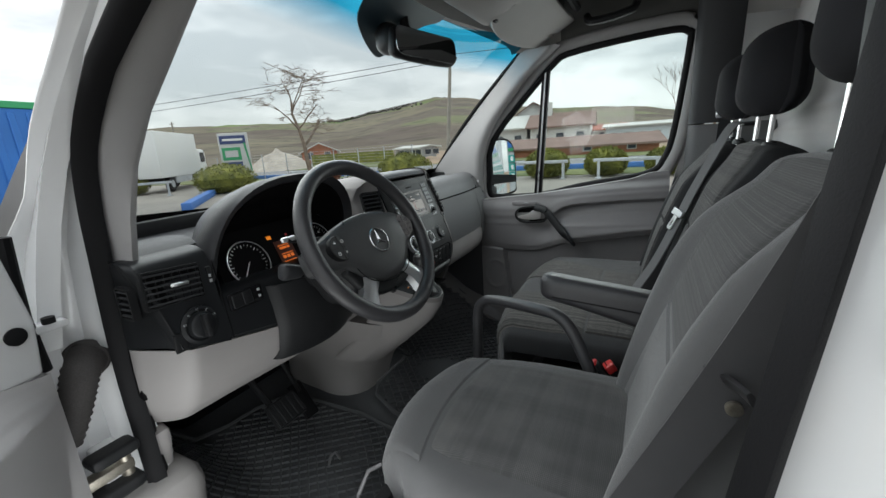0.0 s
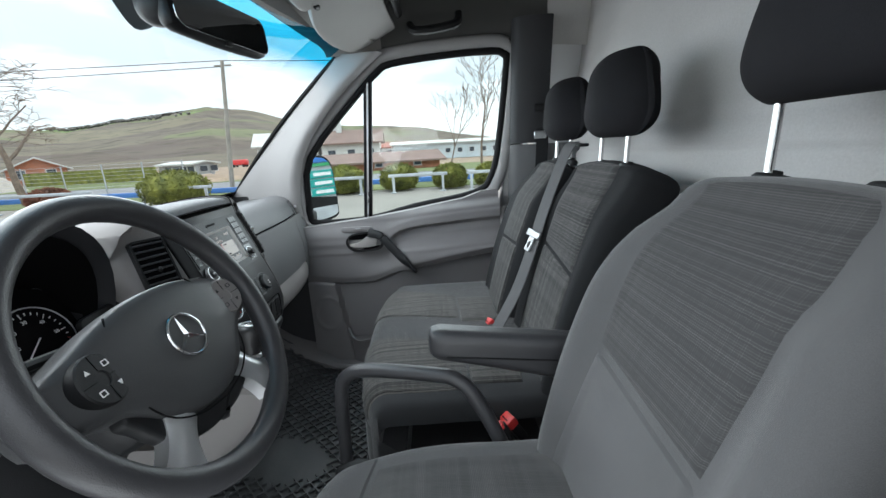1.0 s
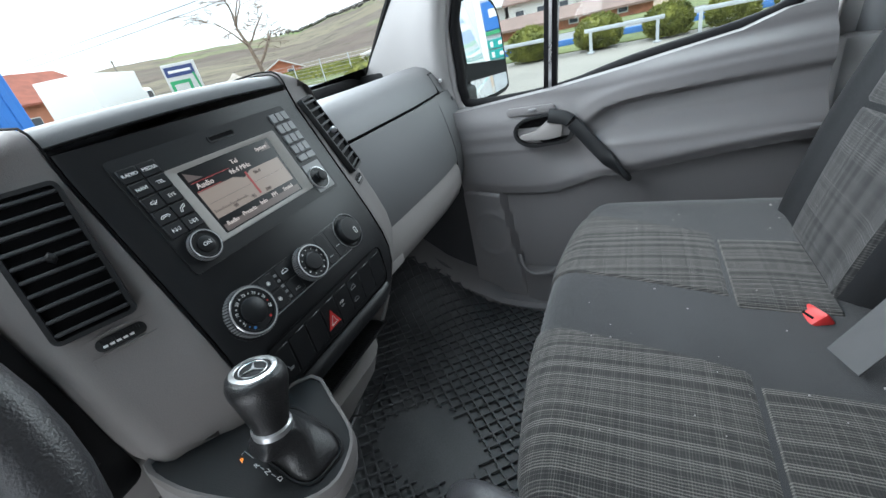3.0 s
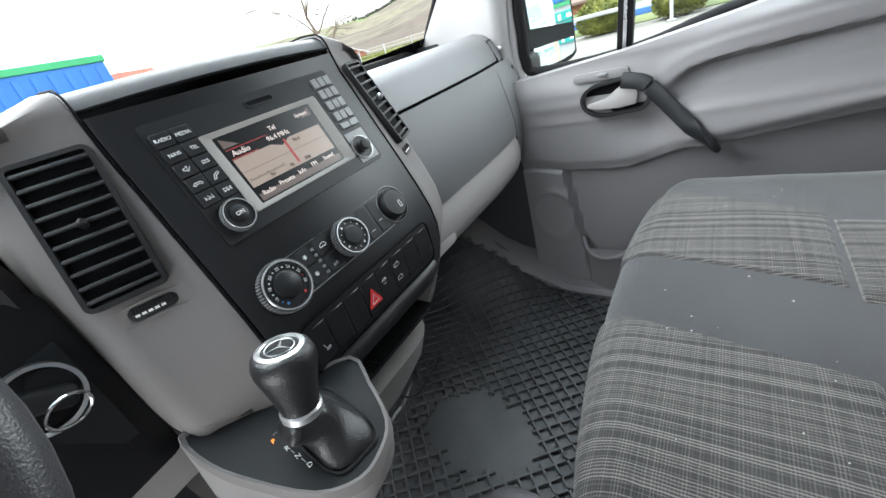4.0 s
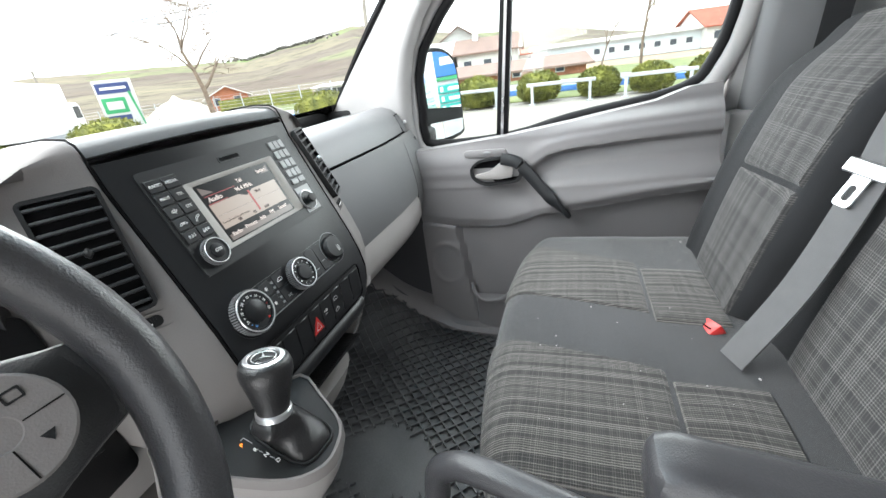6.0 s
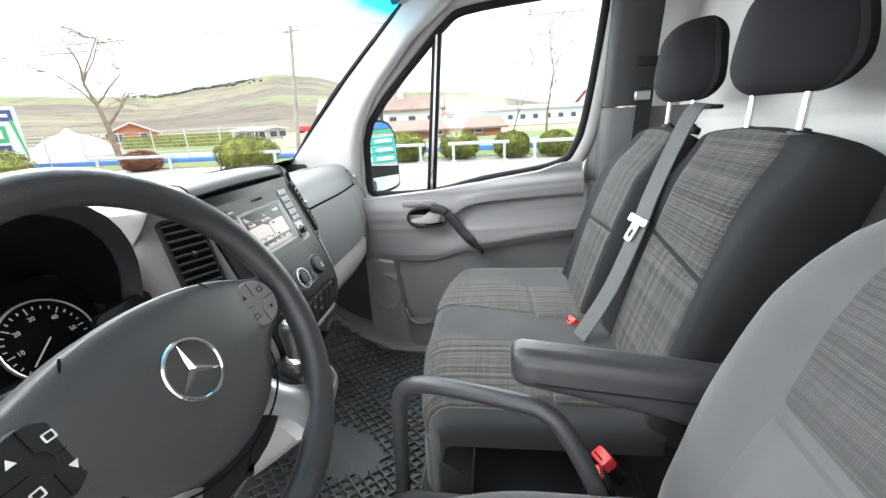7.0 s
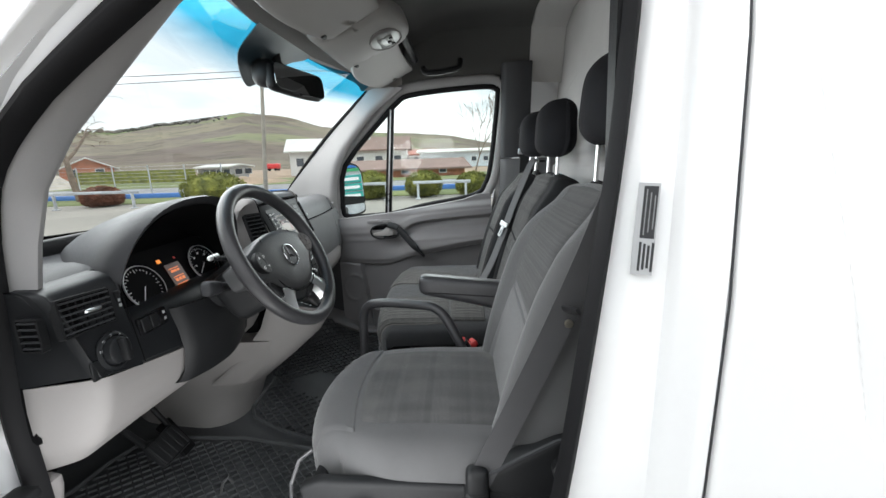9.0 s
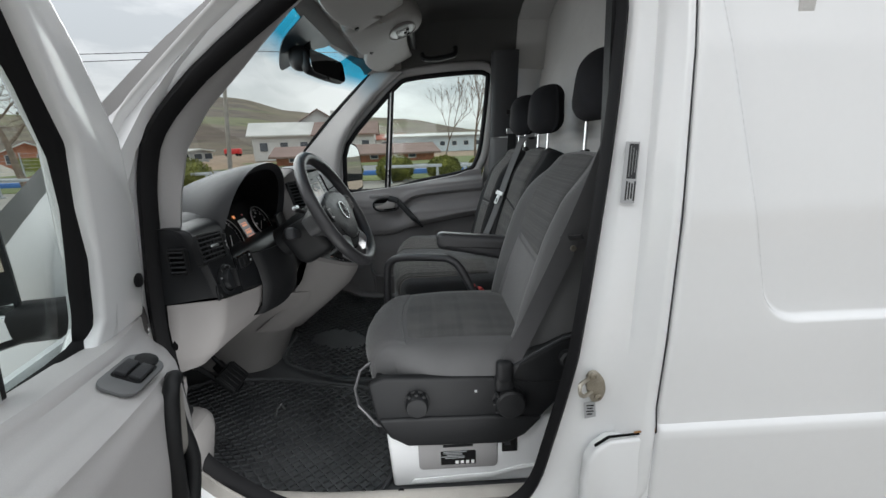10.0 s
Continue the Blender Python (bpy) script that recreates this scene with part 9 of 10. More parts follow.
def shrub(name, x, y, r, h, mat_, label, seed):
    rnd = random.Random(seed)
    t = thing(name, (x, y, 0), label, "shrub", "clipped shrubs")
    part("stem", tube([(x, y, 0), (x, y, h * 0.5)], 0.05, 6), M_BARK, t)
    bm = bmesh.new()
    for k in range(2600):
        u, v = rnd.uniform(0, 2 * math.pi), rnd.uniform(-0.75, 1)
        s = math.sqrt(max(0, 1 - v * v))
        rad = rnd.uniform(0.86, 1.03) * (1 + 0.05 * noise.noise((s * math.cos(u) * 2, s * math.sin(u) * 2, v * 2 + seed)))
        c = Vector((x + r * rad * s * math.cos(u), y + r * rad * s * math.sin(u), h * 0.46 + h * 0.54 * rad * v))
        n_ = Vector((s * math.cos(u), s * math.sin(u), v * 0.8 + 0.3)).normalized()
        a = n_.orthogonal().normalized()
        a.rotate(Matrix.Rotation(rnd.uniform(0, 6.28), 3, n_))
        b = n_.cross(a)
        ln = rnd.uniform(0.05, 0.10)
        vs = [bm.verts.new(c + a * ln * 0.5), bm.verts.new(c - a * ln * 0.5), bm.verts.new(c + n_ * ln + b * ln * 0.35)]
        bm.faces.new(vs)
    part("foliage", bm, mat_, t, smooth=False)
    core = lathe([(r * 0.5, 0.05), (r * 0.82, h * 0.25), (r * 0.90, h * 0.5), (r * 0.70, h * 0.8), (r * 0.35, h * 0.93), (0.0, h * 0.95)], 20, Matrix.Translation((x, y, 0)))
    part("inner_growth", core, mat_, t)
    return t


for i, (x, y, r, h) in enumerate(((17.6, 4.2, 0.95, 1.25), (17.9, 1.75, 0.85, 1.20), (17.7, -0.55, 0.78, 1.10), (17.6, -2.4, 0.75, 1.05), (17.8, -4.4, 0.8, 1.1), (17.0, 11.3, 1.35, 1.45), (13.4, 20.4, 1.5, 1.5), (12.0, 27.5, 1.2, 1.2))):
    shrub("shrub", x, y, r, h, M_LEAF, "round clipped yellow-green conifer shrub" if i < 5 else "wide clipped yellow-green conifer shrub", 11 + i)
shrub("shrub", 17.8, 17.4, 0.85, 0.95, M_LEAF_RED, "round reddish-brown shrub beside the lot", 31)


def rail_bit(x0, y0, x1, y1):
    g = thing("guard_rail", ((x0 + x1) / 2, (y0 + y1) / 2, 0), "low galvanised guard rail on two posts", "guard rail", "guard rails")
    d = Vector((x1 - x0, y1 - y0, 0))
    ang = math.atan2(d.y, d.x)
    m = Matrix.Translation(((x0 + x1) / 2, (y0 + y1) / 2, 0)) @ Matrix.Rotation(ang, 4, "Z")
    part("beam", box((0, 0, 0.74), (d.length, 0.06, 0.13), 0.02, 2, m), M_RAIL, g)
    for s in (-0.42, 0.42):
        part("post", box((d.length * s, 0.02, 0.36), (0.10, 0.10, 0.74), 0.01, 1, m), M_RAIL, g)
        part("foot", box((d.length * s, 0.02, 0.03), (0.24, 0.22, 0.05), 0.01, 1, m), M_RAIL, g)


for p in ((16.6, 2.1, 16.5, -0.4), (16.7, 5.6, 16.6, 3.1), (16.3, -1.2, 16.2, -3.6), (16.4, 12.6, 16.3, 9.4), (16.4, 18.8, 16.4, 14.4), (13.0, 22.6, 15.0, 20.2), (10.2, 25.0, 12.2, 23.2)):
    rail_bit(*p)


def bare_tree(name, x, y, h, seed, lean=(0.0, 0.0), spread=0.5, thick=0.13, droop=0.0, fine=0.010, kids=3, label="bare leafless tree with thin twigs"):
    rnd = random.Random(seed)
    t = thing(name, (x, y, 0), label, "tree")
    limbs, twigs = [], []

    def grow(p, d, ln, r, depth):
        pts, rad = [p.copy()], [r]
        q, dd = p.copy(), d.copy()
        for k in range(4):
            dd = (dd + Vector((rnd.uniform(-1, 1), rnd.uniform(-1, 1), rnd.uniform(-0.5, 0.6) - droop * (depth > 1))) * 0.22).normalized()
            q = q + dd * ln / 4
            pts.append(q.copy())
            rad.append(r * (1 - 0.14 * (k + 1)))
        (limbs if depth < 2 else twigs).append(tube(pts, rad, 6 if depth < 2 else 3))
        if depth >= 4:
            return
        for k in range(kids if depth > 0 else kids + 4):
            i = rnd.randint(2 if depth else 2, 4)
            a = rnd.uniform(0, 6.28)
            out = Vector((math.cos(a), math.sin(a), rnd.uniform(0.15, 0.9) - droop * 0.8)).normalized()
            nd = (dd * (1 - spread) + out * spread).normalized()
            grow(pts[i], nd, ln * rnd.uniform(0.45, 0.66), max(rad[i] * 0.58, fine), depth + 1)
    grow(Vector((x, y, 0)), Vector((lean[0], lean[1], 1)).normalized(), h * 0.62, thick, 0)
    part("trunk", join(*limbs), M_BARK, t)
    part("crown", join(*twigs), M_BARK, t)
    return t


bare_tree("tree", 20.6, 21.2, 7.6, 5, (-0.05, 0.10), 0.62, 0.19, 0.40, 0.016, 4, "bare drooping tree with knotted twigs")
bare_tree("tree", 19.0, -2.3, 6.0, 8, (0.02, -0.05), 0.40, 0.07, 0.0, 0.012, 3, "slender bare young tree")
bare_tree("tree", 26.0, -1.0, 6.0, 9, (0, 0), 0.35, 0.06, 0.0, 0.012, 3, "slender bare young tree")


def utility_pole(x, y, h, lean):
    p = thing("utility_pole", (x, y, 0), "thin weathered utility pole carrying wires", "utility pole", "utility poles")
    part("shaft", tube([(x, y, 0), (x + lean * 0.3, y - lean, h)], [0.13, 0.09], 10), M_POLE, p)
    part("crossarm", box((x + lean * 0.3, y - lean, h - 0.25), (0.1, 0.9, 0.08), 0.01), M_POLE, p)
    return Vector((x + lean * 0.3, y - lean, h))


top1 = utility_pole(22.6, 11.6, 6.9, 0.55)
utility_pole(34.0, 58.0, 7.0, 0.0)


def wire(a, b, sag):
    a, b = Vector(a), Vector(b)
    w = thing("overhead_wire", tuple((a + b) / 2), "thin dark overhead wire", "wire", "overhead wires")
    part("strand", tube([a.lerp(b, t) + Vector((0, 0, -4 * sag * t * (1 - t))) for t in span(0, 1, 15)], 0.020, 4), M_WIRE, w)


wire(top1, (20.0, 90.0, 8.2), 0.6)
wire(top1 + Vector((0, 0, -0.3)), (21.0, 90.0, 7.7), 0.7)
wire(top1, (20.5, -28.0, 7.4), 0.8)


def windows_on(parent, p0, ux, uz, nrm, cols, rows, w, h, gx, gz, x_off, z_off):
    ux, uz, nrm, p0 = Vector(ux), Vector(uz), Vector(nrm), Vector(p0)
    for r in range(rows):
        for c in range(cols):
            q = p0 + ux * (x_off + gx * c) + uz * (z_off + gz * r) + nrm * 0.02
            wd = part("window", slab([q, q + ux * w, q + ux * w + uz * h, q + uz * h], nrm * 0.06), M_PLASTER, parent)
            q2 = q + ux * 0.08 + uz * 0.08 + nrm * 0.065
            part("pane", slab([q2, q2 + ux * (w - 0.16), q2 + ux * (w - 0.16) + uz * (h - 0.16), q2 + uz * (h - 0.16)], nrm * 0.02), M_PANE, wd)


def house(name, cx, cy, w, d, h, rh, ang, wall_m, roof_m, label, cols=4, rows=1, win=(1.1, 1.2), chimney=False, over=0.6, cat="house"):
    """A gabled building; its long side faces the local -y."""
    t = thing(name, (cx, cy, 0), label, cat)
    m = Matrix.Translation((cx, cy, 0)) @ Matrix.Rotation(radians(ang), 4, "Z")
    part("wall", box((0, 0, h / 2), (w, d, h), 0, 1, m), wall_m, t)
    for s in (-1, 1):
        part("gable", slab([m @ Vector((s * w / 2, -d / 2, h)), m @ Vector((s * w / 2, d / 2, h)), m @ Vector((s * w / 2, 0, h + rh))], m.to_3x3() @ Vector((-s * 0.2, 0, 0))), wall_m, t)
        k = over / (d / 2) * rh
        part("roof", slab([m @ Vector((-w / 2 - over, s * (d / 2 + over), h - k)), m @ Vector((w / 2 + over, s * (d / 2 + over), h - k)), m @ Vector((w / 2 + over, 0, h + rh)), m @ Vector((-w / 2 - over, 0, h + rh))], (0, 0, 0.18)), roof_m, t)
    r3 = m.to_3x3()
    windows_on(t, m @ Vector((-w / 2, -d / 2, 0)), r3 @ Vector((1, 0, 0)), (0, 0, 1), r3 @ Vector((0, -1, 0)), cols, rows, win[0], win[1], w / cols, h / max(rows, 1), w / cols * 0.3, h / rows * 0.35)
    windows_on(t, m @ Vector((-w / 2, d / 2, 0)), r3 @ Vector((0, -1, 0)), (0, 0, 1), r3 @ Vector((-1, 0, 0)), max(2, int(d / 3)), rows, win[0], win[1], d / max(2, int(d / 3)), h / max(rows, 1), 0.8, h / rows * 0.35)
    windows_on(t, m @ Vector((w / 2, d / 2, 0)), r3 @ Vector((-1, 0, 0)), (0, 0, 1), r3 @ Vector((0, 1, 0)), cols, rows, win[0], win[1], w / cols, h / max(rows, 1), w / cols * 0.3, h / rows * 0.35)
    windows_on(t, m @ Vector((w / 2, -d / 2, 0)), r3 @ Vector((0, 1, 0)), (0, 0, 1), r3 @ Vector((1, 0, 0)), max(2, int(d / 3)), rows, win[0], win[1], d / max(2, int(d / 3)), h / max(rows, 1), 0.8, h / rows * 0.35)
    if chimney:
        part("chimney", box((w * 0.22, 0.4, h + rh + 0.3), (0.7, 0.7, 2.6), 0, 1, m), M_PLASTER, t)
    return t


def polar(yaw, dist, z=0.0, t0=(-0.9, 0.2)):
    return t0[0] + dist * math.sin(radians(yaw)), t0[1] + dist * math.cos(radians(yaw))


x, y = polar(71.5, 62)
house("house", x, y, 7.5, 7.0, 3.3, 1.5, 105, M_PLASTER, M_ROOF_GREY, "white plastered house with a pale grey roof", 3, 1)
x, y = polar(75.8, 66)
house("house", x, y, 7.0, 7.0, 4.4, 2.2, 15, M_PLASTER, M_ROOF_BROWN, "white two-storey house with a brown gable roof", 3, 2)
x, y = polar(79.5, 60)
house("house", x, y, 7.5, 7.0, 3.2, 1.5, 95, M_PLASTER, M_ROOF_BROWN, "small white house with a brown tiled roof and chimney", 3, 1, chimney=True)
x, y = polar(80.5, 44)
house("low_shed", x, y, 15.0, 7.0, 0.8, 0.75, 100, M_BRICK, M_ROOF_BROWN, "low brown-roofed shed along the road", 4, 1, (0.8, 0.5), cat="shed")
x, y = polar(94.0, 82)
house("long_hall", x, y, 26.0, 12.0, 2.7, 0.5, -86, M_PALE, M_ROOF_GREY, "long pale blue-grey hall with a row of windows", 12, 1, (1.0, 0.9), cat="hall")
x, y = polar(84.5, 95)
house("house", x, y, 8.0, 7.0, 2.6, 1.0, 90, M_PLASTER, M_ROOF_RED, "low white house far behind the road", 3, 1)
x, y = polar(106.0, 85)
house("house", x, y, 14.0, 9.0, 3.0, 2.3, -75, M_PLASTER, M_ROOF_RED, "white house with a bright red tiled roof", 4, 1)
x, y = polar(47.0, 80)
house("unfinished_house", x, y, 6.5, 6.0, 1.9, 1.4, 45, M_BRICK, M_PLASTER, "unfinished brick house under a pale roof frame", 3, 1)
x, y = polar(22.5, 58)
house("house", x, y, 10.0, 9.0, 3.8, 2.6, 20, M_BRICK, M_ROOF_RED, "low house with a red roof behind the fence", 3, 1)
x, y = polar(60.0, 60)
house("open_shed", x, y, 4.8, 3.0, 1.5, 0.2, 70, M_RAIL, M_ROOF_GREY, "low grey open shed with stored blocks", 4, 1, (1.2, 0.8), cat="shed")

x, y = polar(65.5, 105)
rv = thing("red_van", (x, y, 0), "small red van parked far off", "van")
part("body", box((x, y, 1.1), (1.8, 3.4, 1.2), 0.25, 3), M_RED, rv)
for sx in (-1, 1):
    for sy in (-1.1, 1.1):
        part("wheel", lathe([(0.33, -0.1), (0.33, 0.1)], 14, Matrix.Translation((x + sx * 0.8, y + sy, 0.35)) @ Matrix.Rotation(radians(90), 4, "Y")), M_RUBBER, rv)

# gravel heap and green screen
for nm, yw, ds, w, h, mt, lab, ct in (("gravel_heap", 42.0, 55, 8.0, 2.6, M_GRAVEL, "heap of pale gravel and stones", "gravel heap"), ("earth_bank", 62.0, 44, 9.0, 0.7, M_DIRT, "low bank of bare brown earth", "earth bank")):
    x, y = polar(yw, ds)
    heap = part(nm, sheet(span(-1, 1, 25), span(-1, 1, 25), lambda u, v: (x + w / 2 * u, y + w / 2 * v, -0.05 + h * max(0, 1 - math.hypot(u, v)) ** 0.8 * (1 + 0.35 * noise.noise((u * 4, v * 4, 1.0))))), mt)
    tagged(heap, lab, ct)
x, y = polar(51.0, 58)
gs = thing("site_screen", (x, y, 0), "dark green mesh screen along a building site", "fence")
part("mesh_panel", box((x, y, 0.75), (0.05, 14.0, 1.4), 0, 1), M_LEAF, gs)

# mesh fence along the lot
fen = thing("wire_fence", (21.5, 25.0, 0), "grey wire mesh fence on thin posts", "fence")
for k in range(14):
    yy = 14.0 + 2.2 * k
    part("post", tube([(22.4 - 0.35 * max(0, k - 4), yy, 0), (22.4 - 0.35 * max(0, k - 4), yy, 1.9)], 0.035, 6), M_RAIL, fen)
part("wires", join(*[tube([(22.4, 14.0, z), (22.4, 22.8, z), (19.25, 42.6, z)], 0.008, 4) for z in span(0.3, 1.85, 9)]), M_RAIL, fen)

# lorry
lo = thing("box_lorry", (15.5, 33.0, 0), "white box lorry parked beyond the blue kerb", "lorry")
LM = Matrix.Translation((15.6, 29.0, 0)) @ Matrix.Rotation(radians(-52), 4, "Z")
part("box_body", box((0, -1.0, 2.25), (2.4, 6.2, 2.7), 0.05, 2, LM), M_TRUCK, lo)
part("cab", softbox((0, 3.2, 1.55), (2.1, 1.9, 2.1), 0.25, 6, None, LM), M_TRUCK, lo)
part("cab_window", box((1.055, 3.3, 2.0), (0.03, 0.9, 0.7), 0.05, 1, LM), M_PANE, lo)
part("chassis", box((0, 0.5, 0.75), (1.6, 7.5, 0.3), 0.03, 1, LM), M_BLACK, lo)
part("side_guard", box((1.1, -0.8, 0.75), (0.08, 2.6, 0.5), 0.02, 1, LM), M_RAIL, lo)
for sx in (-0.95, 0.95):
    for sy in (-2.6, 2.9):
        wl_ = part("wheel", lathe([(0.45, -0.14), (0.48, -0.08), (0.48, 0.08), (0.45, 0.14)], 20, LM @ Matrix.Translation((sx, sy, 0.48)) @ Matrix.Rotation(radians(90), 4, "Y")), M_RUBBER, lo)
        part("rim", lathe([(0.24, -0.15), (0.24, 0.15)], 16, LM @ Matrix.Translation((sx, sy, 0.48)) @ Matrix.Rotation(radians(90), 4, "Y")), M_RAIL, wl_)

# roadside sign
x, y = polar(37.0, 36)
sg = thing("roadside_sign", (x, y, 0), "tall white roadside sign with navy and green panels", "sign")
GM = Matrix.Translation((x, y, 0)) @ Matrix.Rotation(radians(-37 + 180), 4, "Z")
part("board", box((0, 0, 2.15), (2.1, 0.12, 3.0), 0.03, 1, GM), M_PLASTER, sg)
part("navy_panel", box((0.05, 0.07, 3.15), (1.8, 0.03, 0.62), 0, 1, GM), M_NAVY, sg)
part("green_panel", box((0.25, 0.07, 2.1), (1.3, 0.03, 0.95), 0, 1, GM), M_GREEN, sg)
part("navy_panel", box((0.25, 0.07, 1.32), (1.3, 0.03, 0.32), 0, 1, GM), M_NAVY, sg)
part("green_stripe", slab([GM @ Vector(p) for p in ((-0.80, 0.09, 2.9), (-0.65, 0.09, 2.9), (-0.95, 0.09, 0.75), (-1.02, 0.09, 0.75))], GM.to_3x3() @ Vector((0, 0.02, 0))), M_GREEN, sg)
part("print_bar", box((0.05, 0.095, 3.15), (1.4, 0.01, 0.16), 0, 1, GM), M_WHITE_MARK, sg)
part("print_bar", box((0.25, 0.095, 2.1), (0.9, 0.01, 0.5), 0, 1, GM), M_PLASTER, sg)
for s in (-0.8, 0.8):
    part("post", box((s, 0, 0.4), (0.1, 0.1, 0.8), 0, 1, GM), M_RAIL, sg)

# tall sign behind the van, seen in the door mirror
tq = thing("forecourt_sign", (1.35, -14.0, 0), "tall sign with a blue head and teal panels", "sign")
part("column", box((1.35, -14.12, 1.75), (1.20, 0.16, 3.5), 0.03, 1), M_RAIL, tq, "grey sign column")
part("head_panel", box((1.35, -14.0, 2.95), (1.14, 0.06, 0.90), 0.02, 1), M_BLUE_BOX, tq, "blue head panel")
part("head_mark", box((1.35, -13.965, 3.02), (0.70, 0.01, 0.26)), M_WHITE_MARK, tq)
part("head_stripe", box((1.35, -13.995, 2.42), (1.14, 0.06, 0.12)), M_GREEN, tq, "green stripe")
for k in range(3):
    panel = part("teal_panel", box((1.35, -14.0, 2.06 - 0.34 * k), (1.14, 0.06, 0.30), 0.015, 1), M_TEAL, tq, "teal panel with white print")
    part("print_bar", box((1.48, -13.965, 2.06 - 0.34 * k), (0.66, 0.01, 0.12)), M_WHITE_MARK, panel)
    part("print_bar", box((0.92, -13.965, 2.06 - 0.34 * k), (0.10, 0.01, 0.18)), M_WHITE_MARK, panel)

# blue container wall with a green top
bb = thing("blue_container", (1.0, 20.0, 0), "large blue steel container with a green top edge", "container")
BM_ = Matrix.Translation((4.6, 19.6, 0)) @ Matrix.Rotation(radians(8), 4, "Z")
part("body", box((-2.0, 0, 1.9), (9.0, 2.4, 3.8), 0.04, 1, BM_), M_BLUE_BOX, bb)
part("top_edge", box((-2.0, 0, 3.88), (9.1, 2.5, 0.22), 0.02, 1, BM_), M_GREEN, bb)
for k in range(18):
    part("rib", box((-6.3 + 0.5 * k, -1.22, 1.9), (0.2, 0.06, 3.5), 0.02, 1, BM_), M_BLUE_BOX, bb)

# hills
def ridge(yaw):
    """Height of the skyline, in degrees above level, at a bearing."""
    pts = ((-180, 2.0), (0, 3.6), (31, 3.7), (42, 3.6), (50, 3.4), (56.5, 4.6), (60, 5.3), (63, 5.8), (67, 5.4), (72, 4.2), (79, 3.3), (89, 2.7), (94, 1.7), (99, 1.0), (110, 1.2), (180, 2.0))
    for (a, ha), (b, hb) in zip(pts, pts[1:]):
        if yaw <= b:
            return ha + (hb - ha) * (yaw - a) / (b - a)
    return 2.0


def hill(yaw, v):
    d = 130 + 1250 * v
    e = math.tan(radians(ridge(yaw))) * 1380 + 1.75
    nz = noise.fractal((yaw * 0.09, v * 2.2, 0.0), 1.0, 2.0, 5)
    z = e * (step(0.0, 1.0, v) * 0.75 + 0.25 * v) * (1 + 0.14 * nz * math.sin(math.pi * v)) + 3.0 * v * noise.noise((yaw * 0.6, v * 5, 2.0)) - 0.1
    return (-0.9 + d * math.sin(radians(yaw)), 0.2 + d * math.cos(radians(yaw)), z)


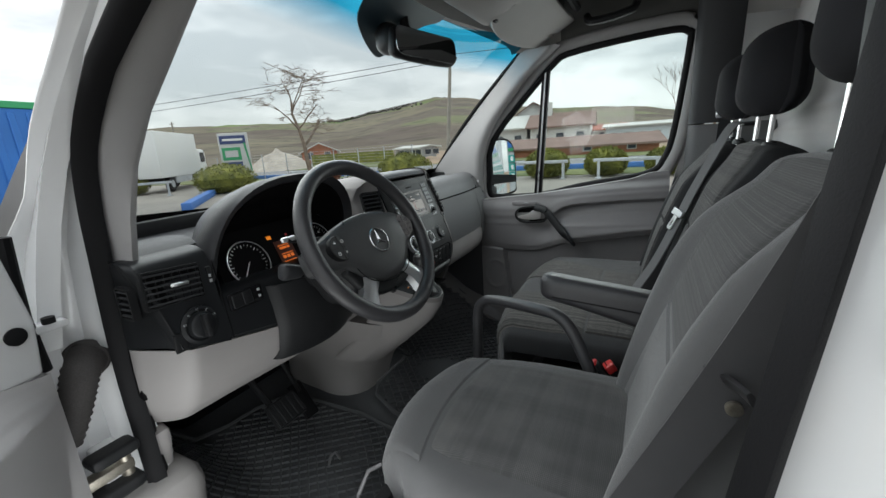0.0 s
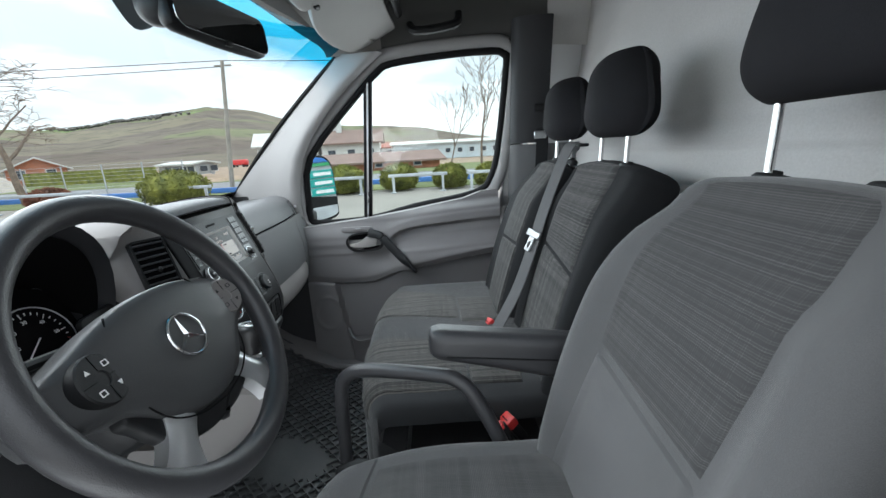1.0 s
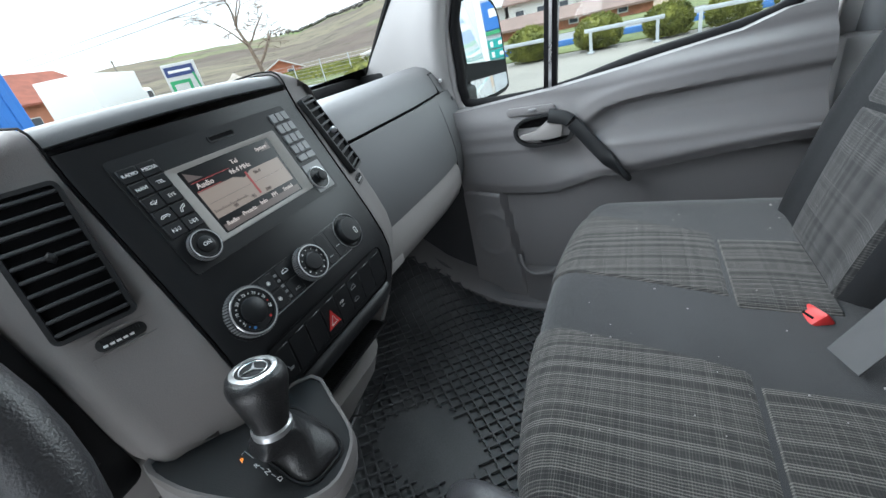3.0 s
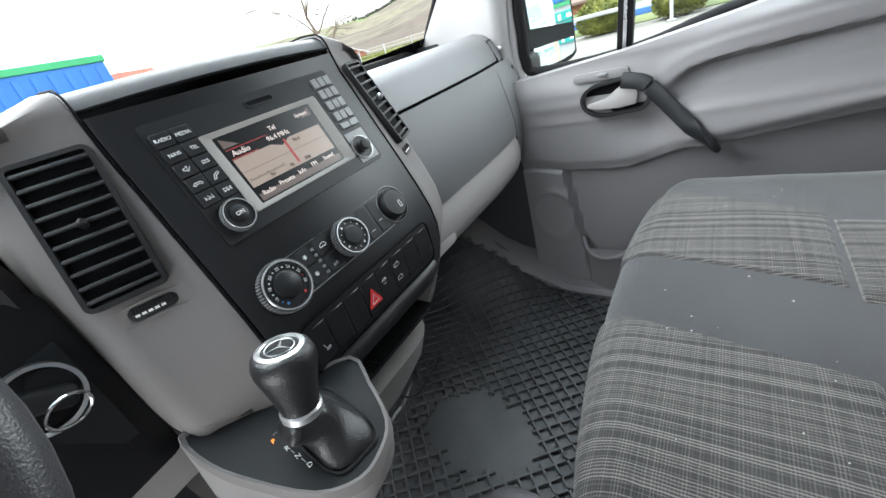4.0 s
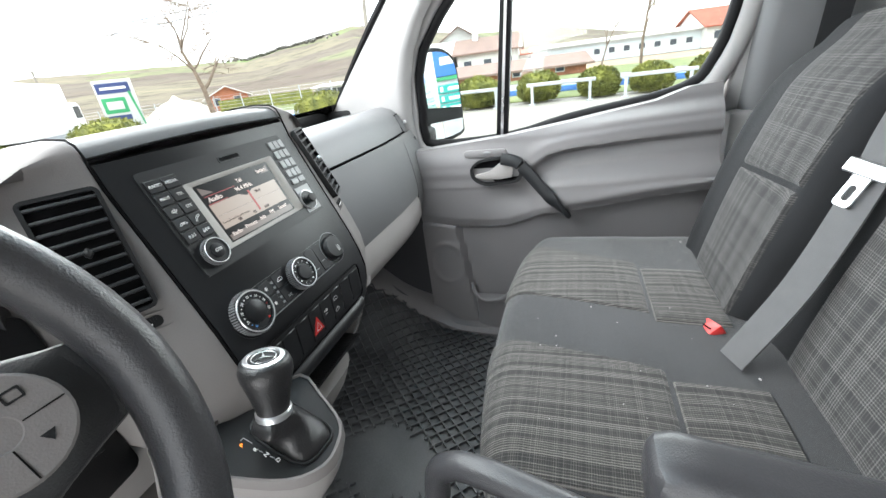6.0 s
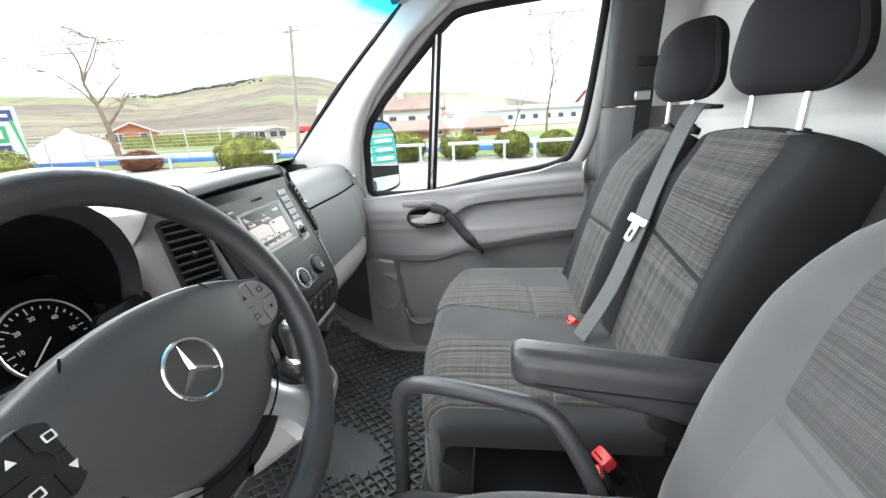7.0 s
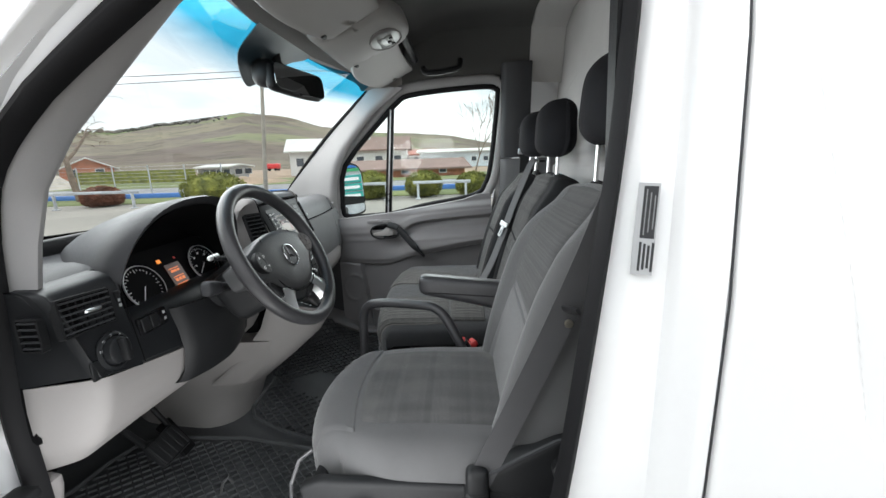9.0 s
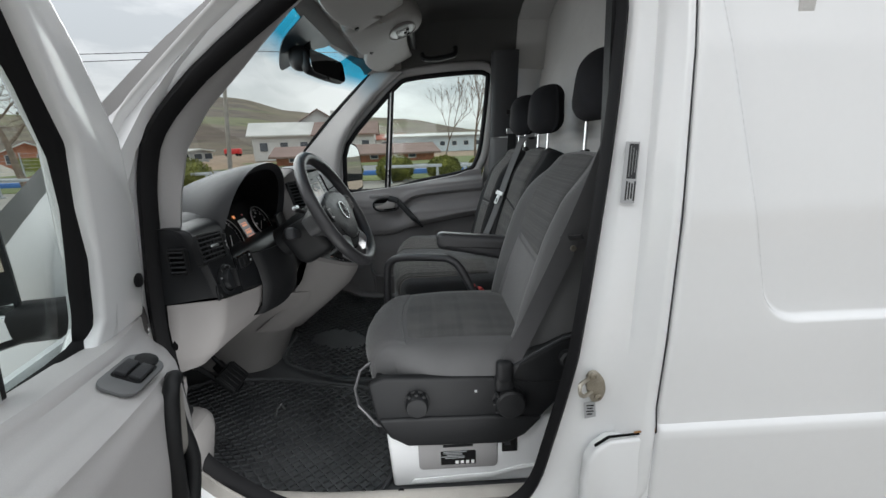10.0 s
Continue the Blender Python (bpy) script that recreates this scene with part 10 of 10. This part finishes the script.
def hill_material():
    m = bpy.data.materials.new("ploughed_hills")
    m.use_nodes = True
    N, L = m.node_tree.nodes, m.node_tree.links
    b = N["Principled BSDF"]
    tc = N.new("ShaderNodeTexCoord")
    mp = N.new("ShaderNodeMapping")
    mp.inputs["Scale"].default_value = (0.0075, 0.0075, 0.010)
    mp.inputs["Rotation"].default_value = (0, 0, radians(25))
    vo = N.new("ShaderNodeTexVoronoi")
    vo.inputs["Scale"].default_value = 1.0
    vo.inputs["Randomness"].default_value = 0.9
    ns = N.new("ShaderNodeTexNoise")
    ns.inputs["Scale"].default_value, ns.inputs["Detail"].default_value = 0.018, 8
    L.new(tc.outputs["Object"], mp.inputs["Vector"])
    L.new(mp.outputs["Vector"], vo.inputs["Vector"])
    L.new(tc.outputs["Object"], ns.inputs["Vector"])
    bw = N.new("ShaderNodeSeparateColor")
    L.new(vo.outputs["Color"], bw.inputs["Color"])
    r1 = N.new("ShaderNodeValToRGB")
    r1.color_ramp.interpolation = "CONSTANT"
    els = r1.color_ramp.elements
    # Field colours, dark ones lifted and slightly greyed to put in distant haze.
    els[0].position, els[0].color = 0.0, (0.125, 0.098, 0.088, 1)
    els[1].position, els[1].color = 0.22, (0.165, 0.140, 0.112, 1)
    for p, c in ((0.45, (0.17, 0.185, 0.10, 1)), (0.62, (0.195, 0.17, 0.125, 1)), (0.80, (0.16, 0.25, 0.075, 1)), (0.88, (0.135, 0.112, 0.10, 1))):
        e = els.new(p)
        e.color = c
    L.new(bw.outputs[0], r1.inputs["Fac"])
    r2 = N.new("ShaderNodeValToRGB")
    r2.color_ramp.elements[0].position, r2.color_ramp.elements[0].color = 0.35, (0.10, 0.085, 0.065, 1)
    r2.color_ramp.elements[1].position, r2.color_ramp.elements[1].color = 0.7, (0.20, 0.18, 0.11, 1)
    L.new(ns.outputs["Fac"], r2.inputs["Fac"])
    mx = N.new("ShaderNodeMix")
    mx.data_type = "RGBA"
    mx.inputs[0].default_value = 0.30
    L.new(r1.outputs["Color"], mx.inputs[6])
    L.new(r2.outputs["Color"], mx.inputs[7])
    sc = N.new("ShaderNodeTexNoise")
    sc.inputs["Scale"].default_value, sc.inputs["Detail"].default_value, sc.inputs["Roughness"].default_value = 0.045, 9, 0.72
    L.new(tc.outputs["Object"], sc.inputs["Vector"])
    thr = N.new("ShaderNodeMapRange")
    thr.inputs["From Min"].default_value, thr.inputs["From Max"].default_value, thr.inputs["To Max"].default_value = 0.53, 0.60, 0.75
    L.new(sc.outputs["Fac"], thr.inputs["Value"])
    mw = N.new("ShaderNodeMix")
    mw.data_type = "RGBA"
    mw.inputs[7].default_value = (0.062, 0.062, 0.045, 1)
    L.new(thr.outputs["Result"], mw.inputs[0])
    L.new(mx.outputs[2], mw.inputs[6])
    L.new(mw.outputs[2], b.inputs["Base Color"])
    b.inputs["Roughness"].default_value = 1.0
    b.inputs["Specular IOR Level"].default_value = 0.1
    return m


hills = part("backdrop_hills", sheet(span(-20, 180, 201), [v ** 1.3 for v in span(0, 1, 40)], hill), hill_material())
tagged(hills, "long brown and green hills with ploughed fields", "hills", kind="structure")

# woods along the ridge, far off
M_WOODS = material("bare_far_woods", (0.125, 0.118, 0.108), 1.0, vary=0.3, scale=0.05, fine=1)
rnd_w = random.Random(21)
woods = bmesh.new()
for k in range(620):
    if k < 330:
        yaw_, v_ = rnd_w.uniform(53, 71), rnd_w.uniform(0.965, 1.0)
    else:
        yaw_ = rnd_w.gauss(54.5, 2.6)
        v_ = rnd_w.uniform(0.80, 0.97) - 0.012 * abs(yaw_ - 54.5)
    c_ = Vector(hill(yaw_, v_))
    r_, h_ = rnd_w.uniform(3, 7), rnd_w.uniform(4, 8)
    tops = [woods.verts.new(c_ + Vector((r_ * rnd_w.uniform(0.6, 1.3) * math.cos(a), r_ * rnd_w.uniform(0.6, 1.3) * math.sin(a), h_ * rnd_w.uniform(0.45, 0.75)))) for a in (0, 1.05, 2.1, 3.14, 4.2, 5.2)]
    foot_, crown_ = woods.verts.new(c_ - Vector((0, 0, 2))), woods.verts.new(c_ + Vector((0, 0, h_)))
    for i in range(6):
        woods.faces.new((tops[i], tops[(i + 1) % 6], crown_))
        woods.faces.new((tops[(i + 1) % 6], tops[i], foot_))
tagged(part("far_woods", fix(woods), M_WOODS, smooth=False), "bare grey-brown woods along the far ridge", "woods", kind="stuff")
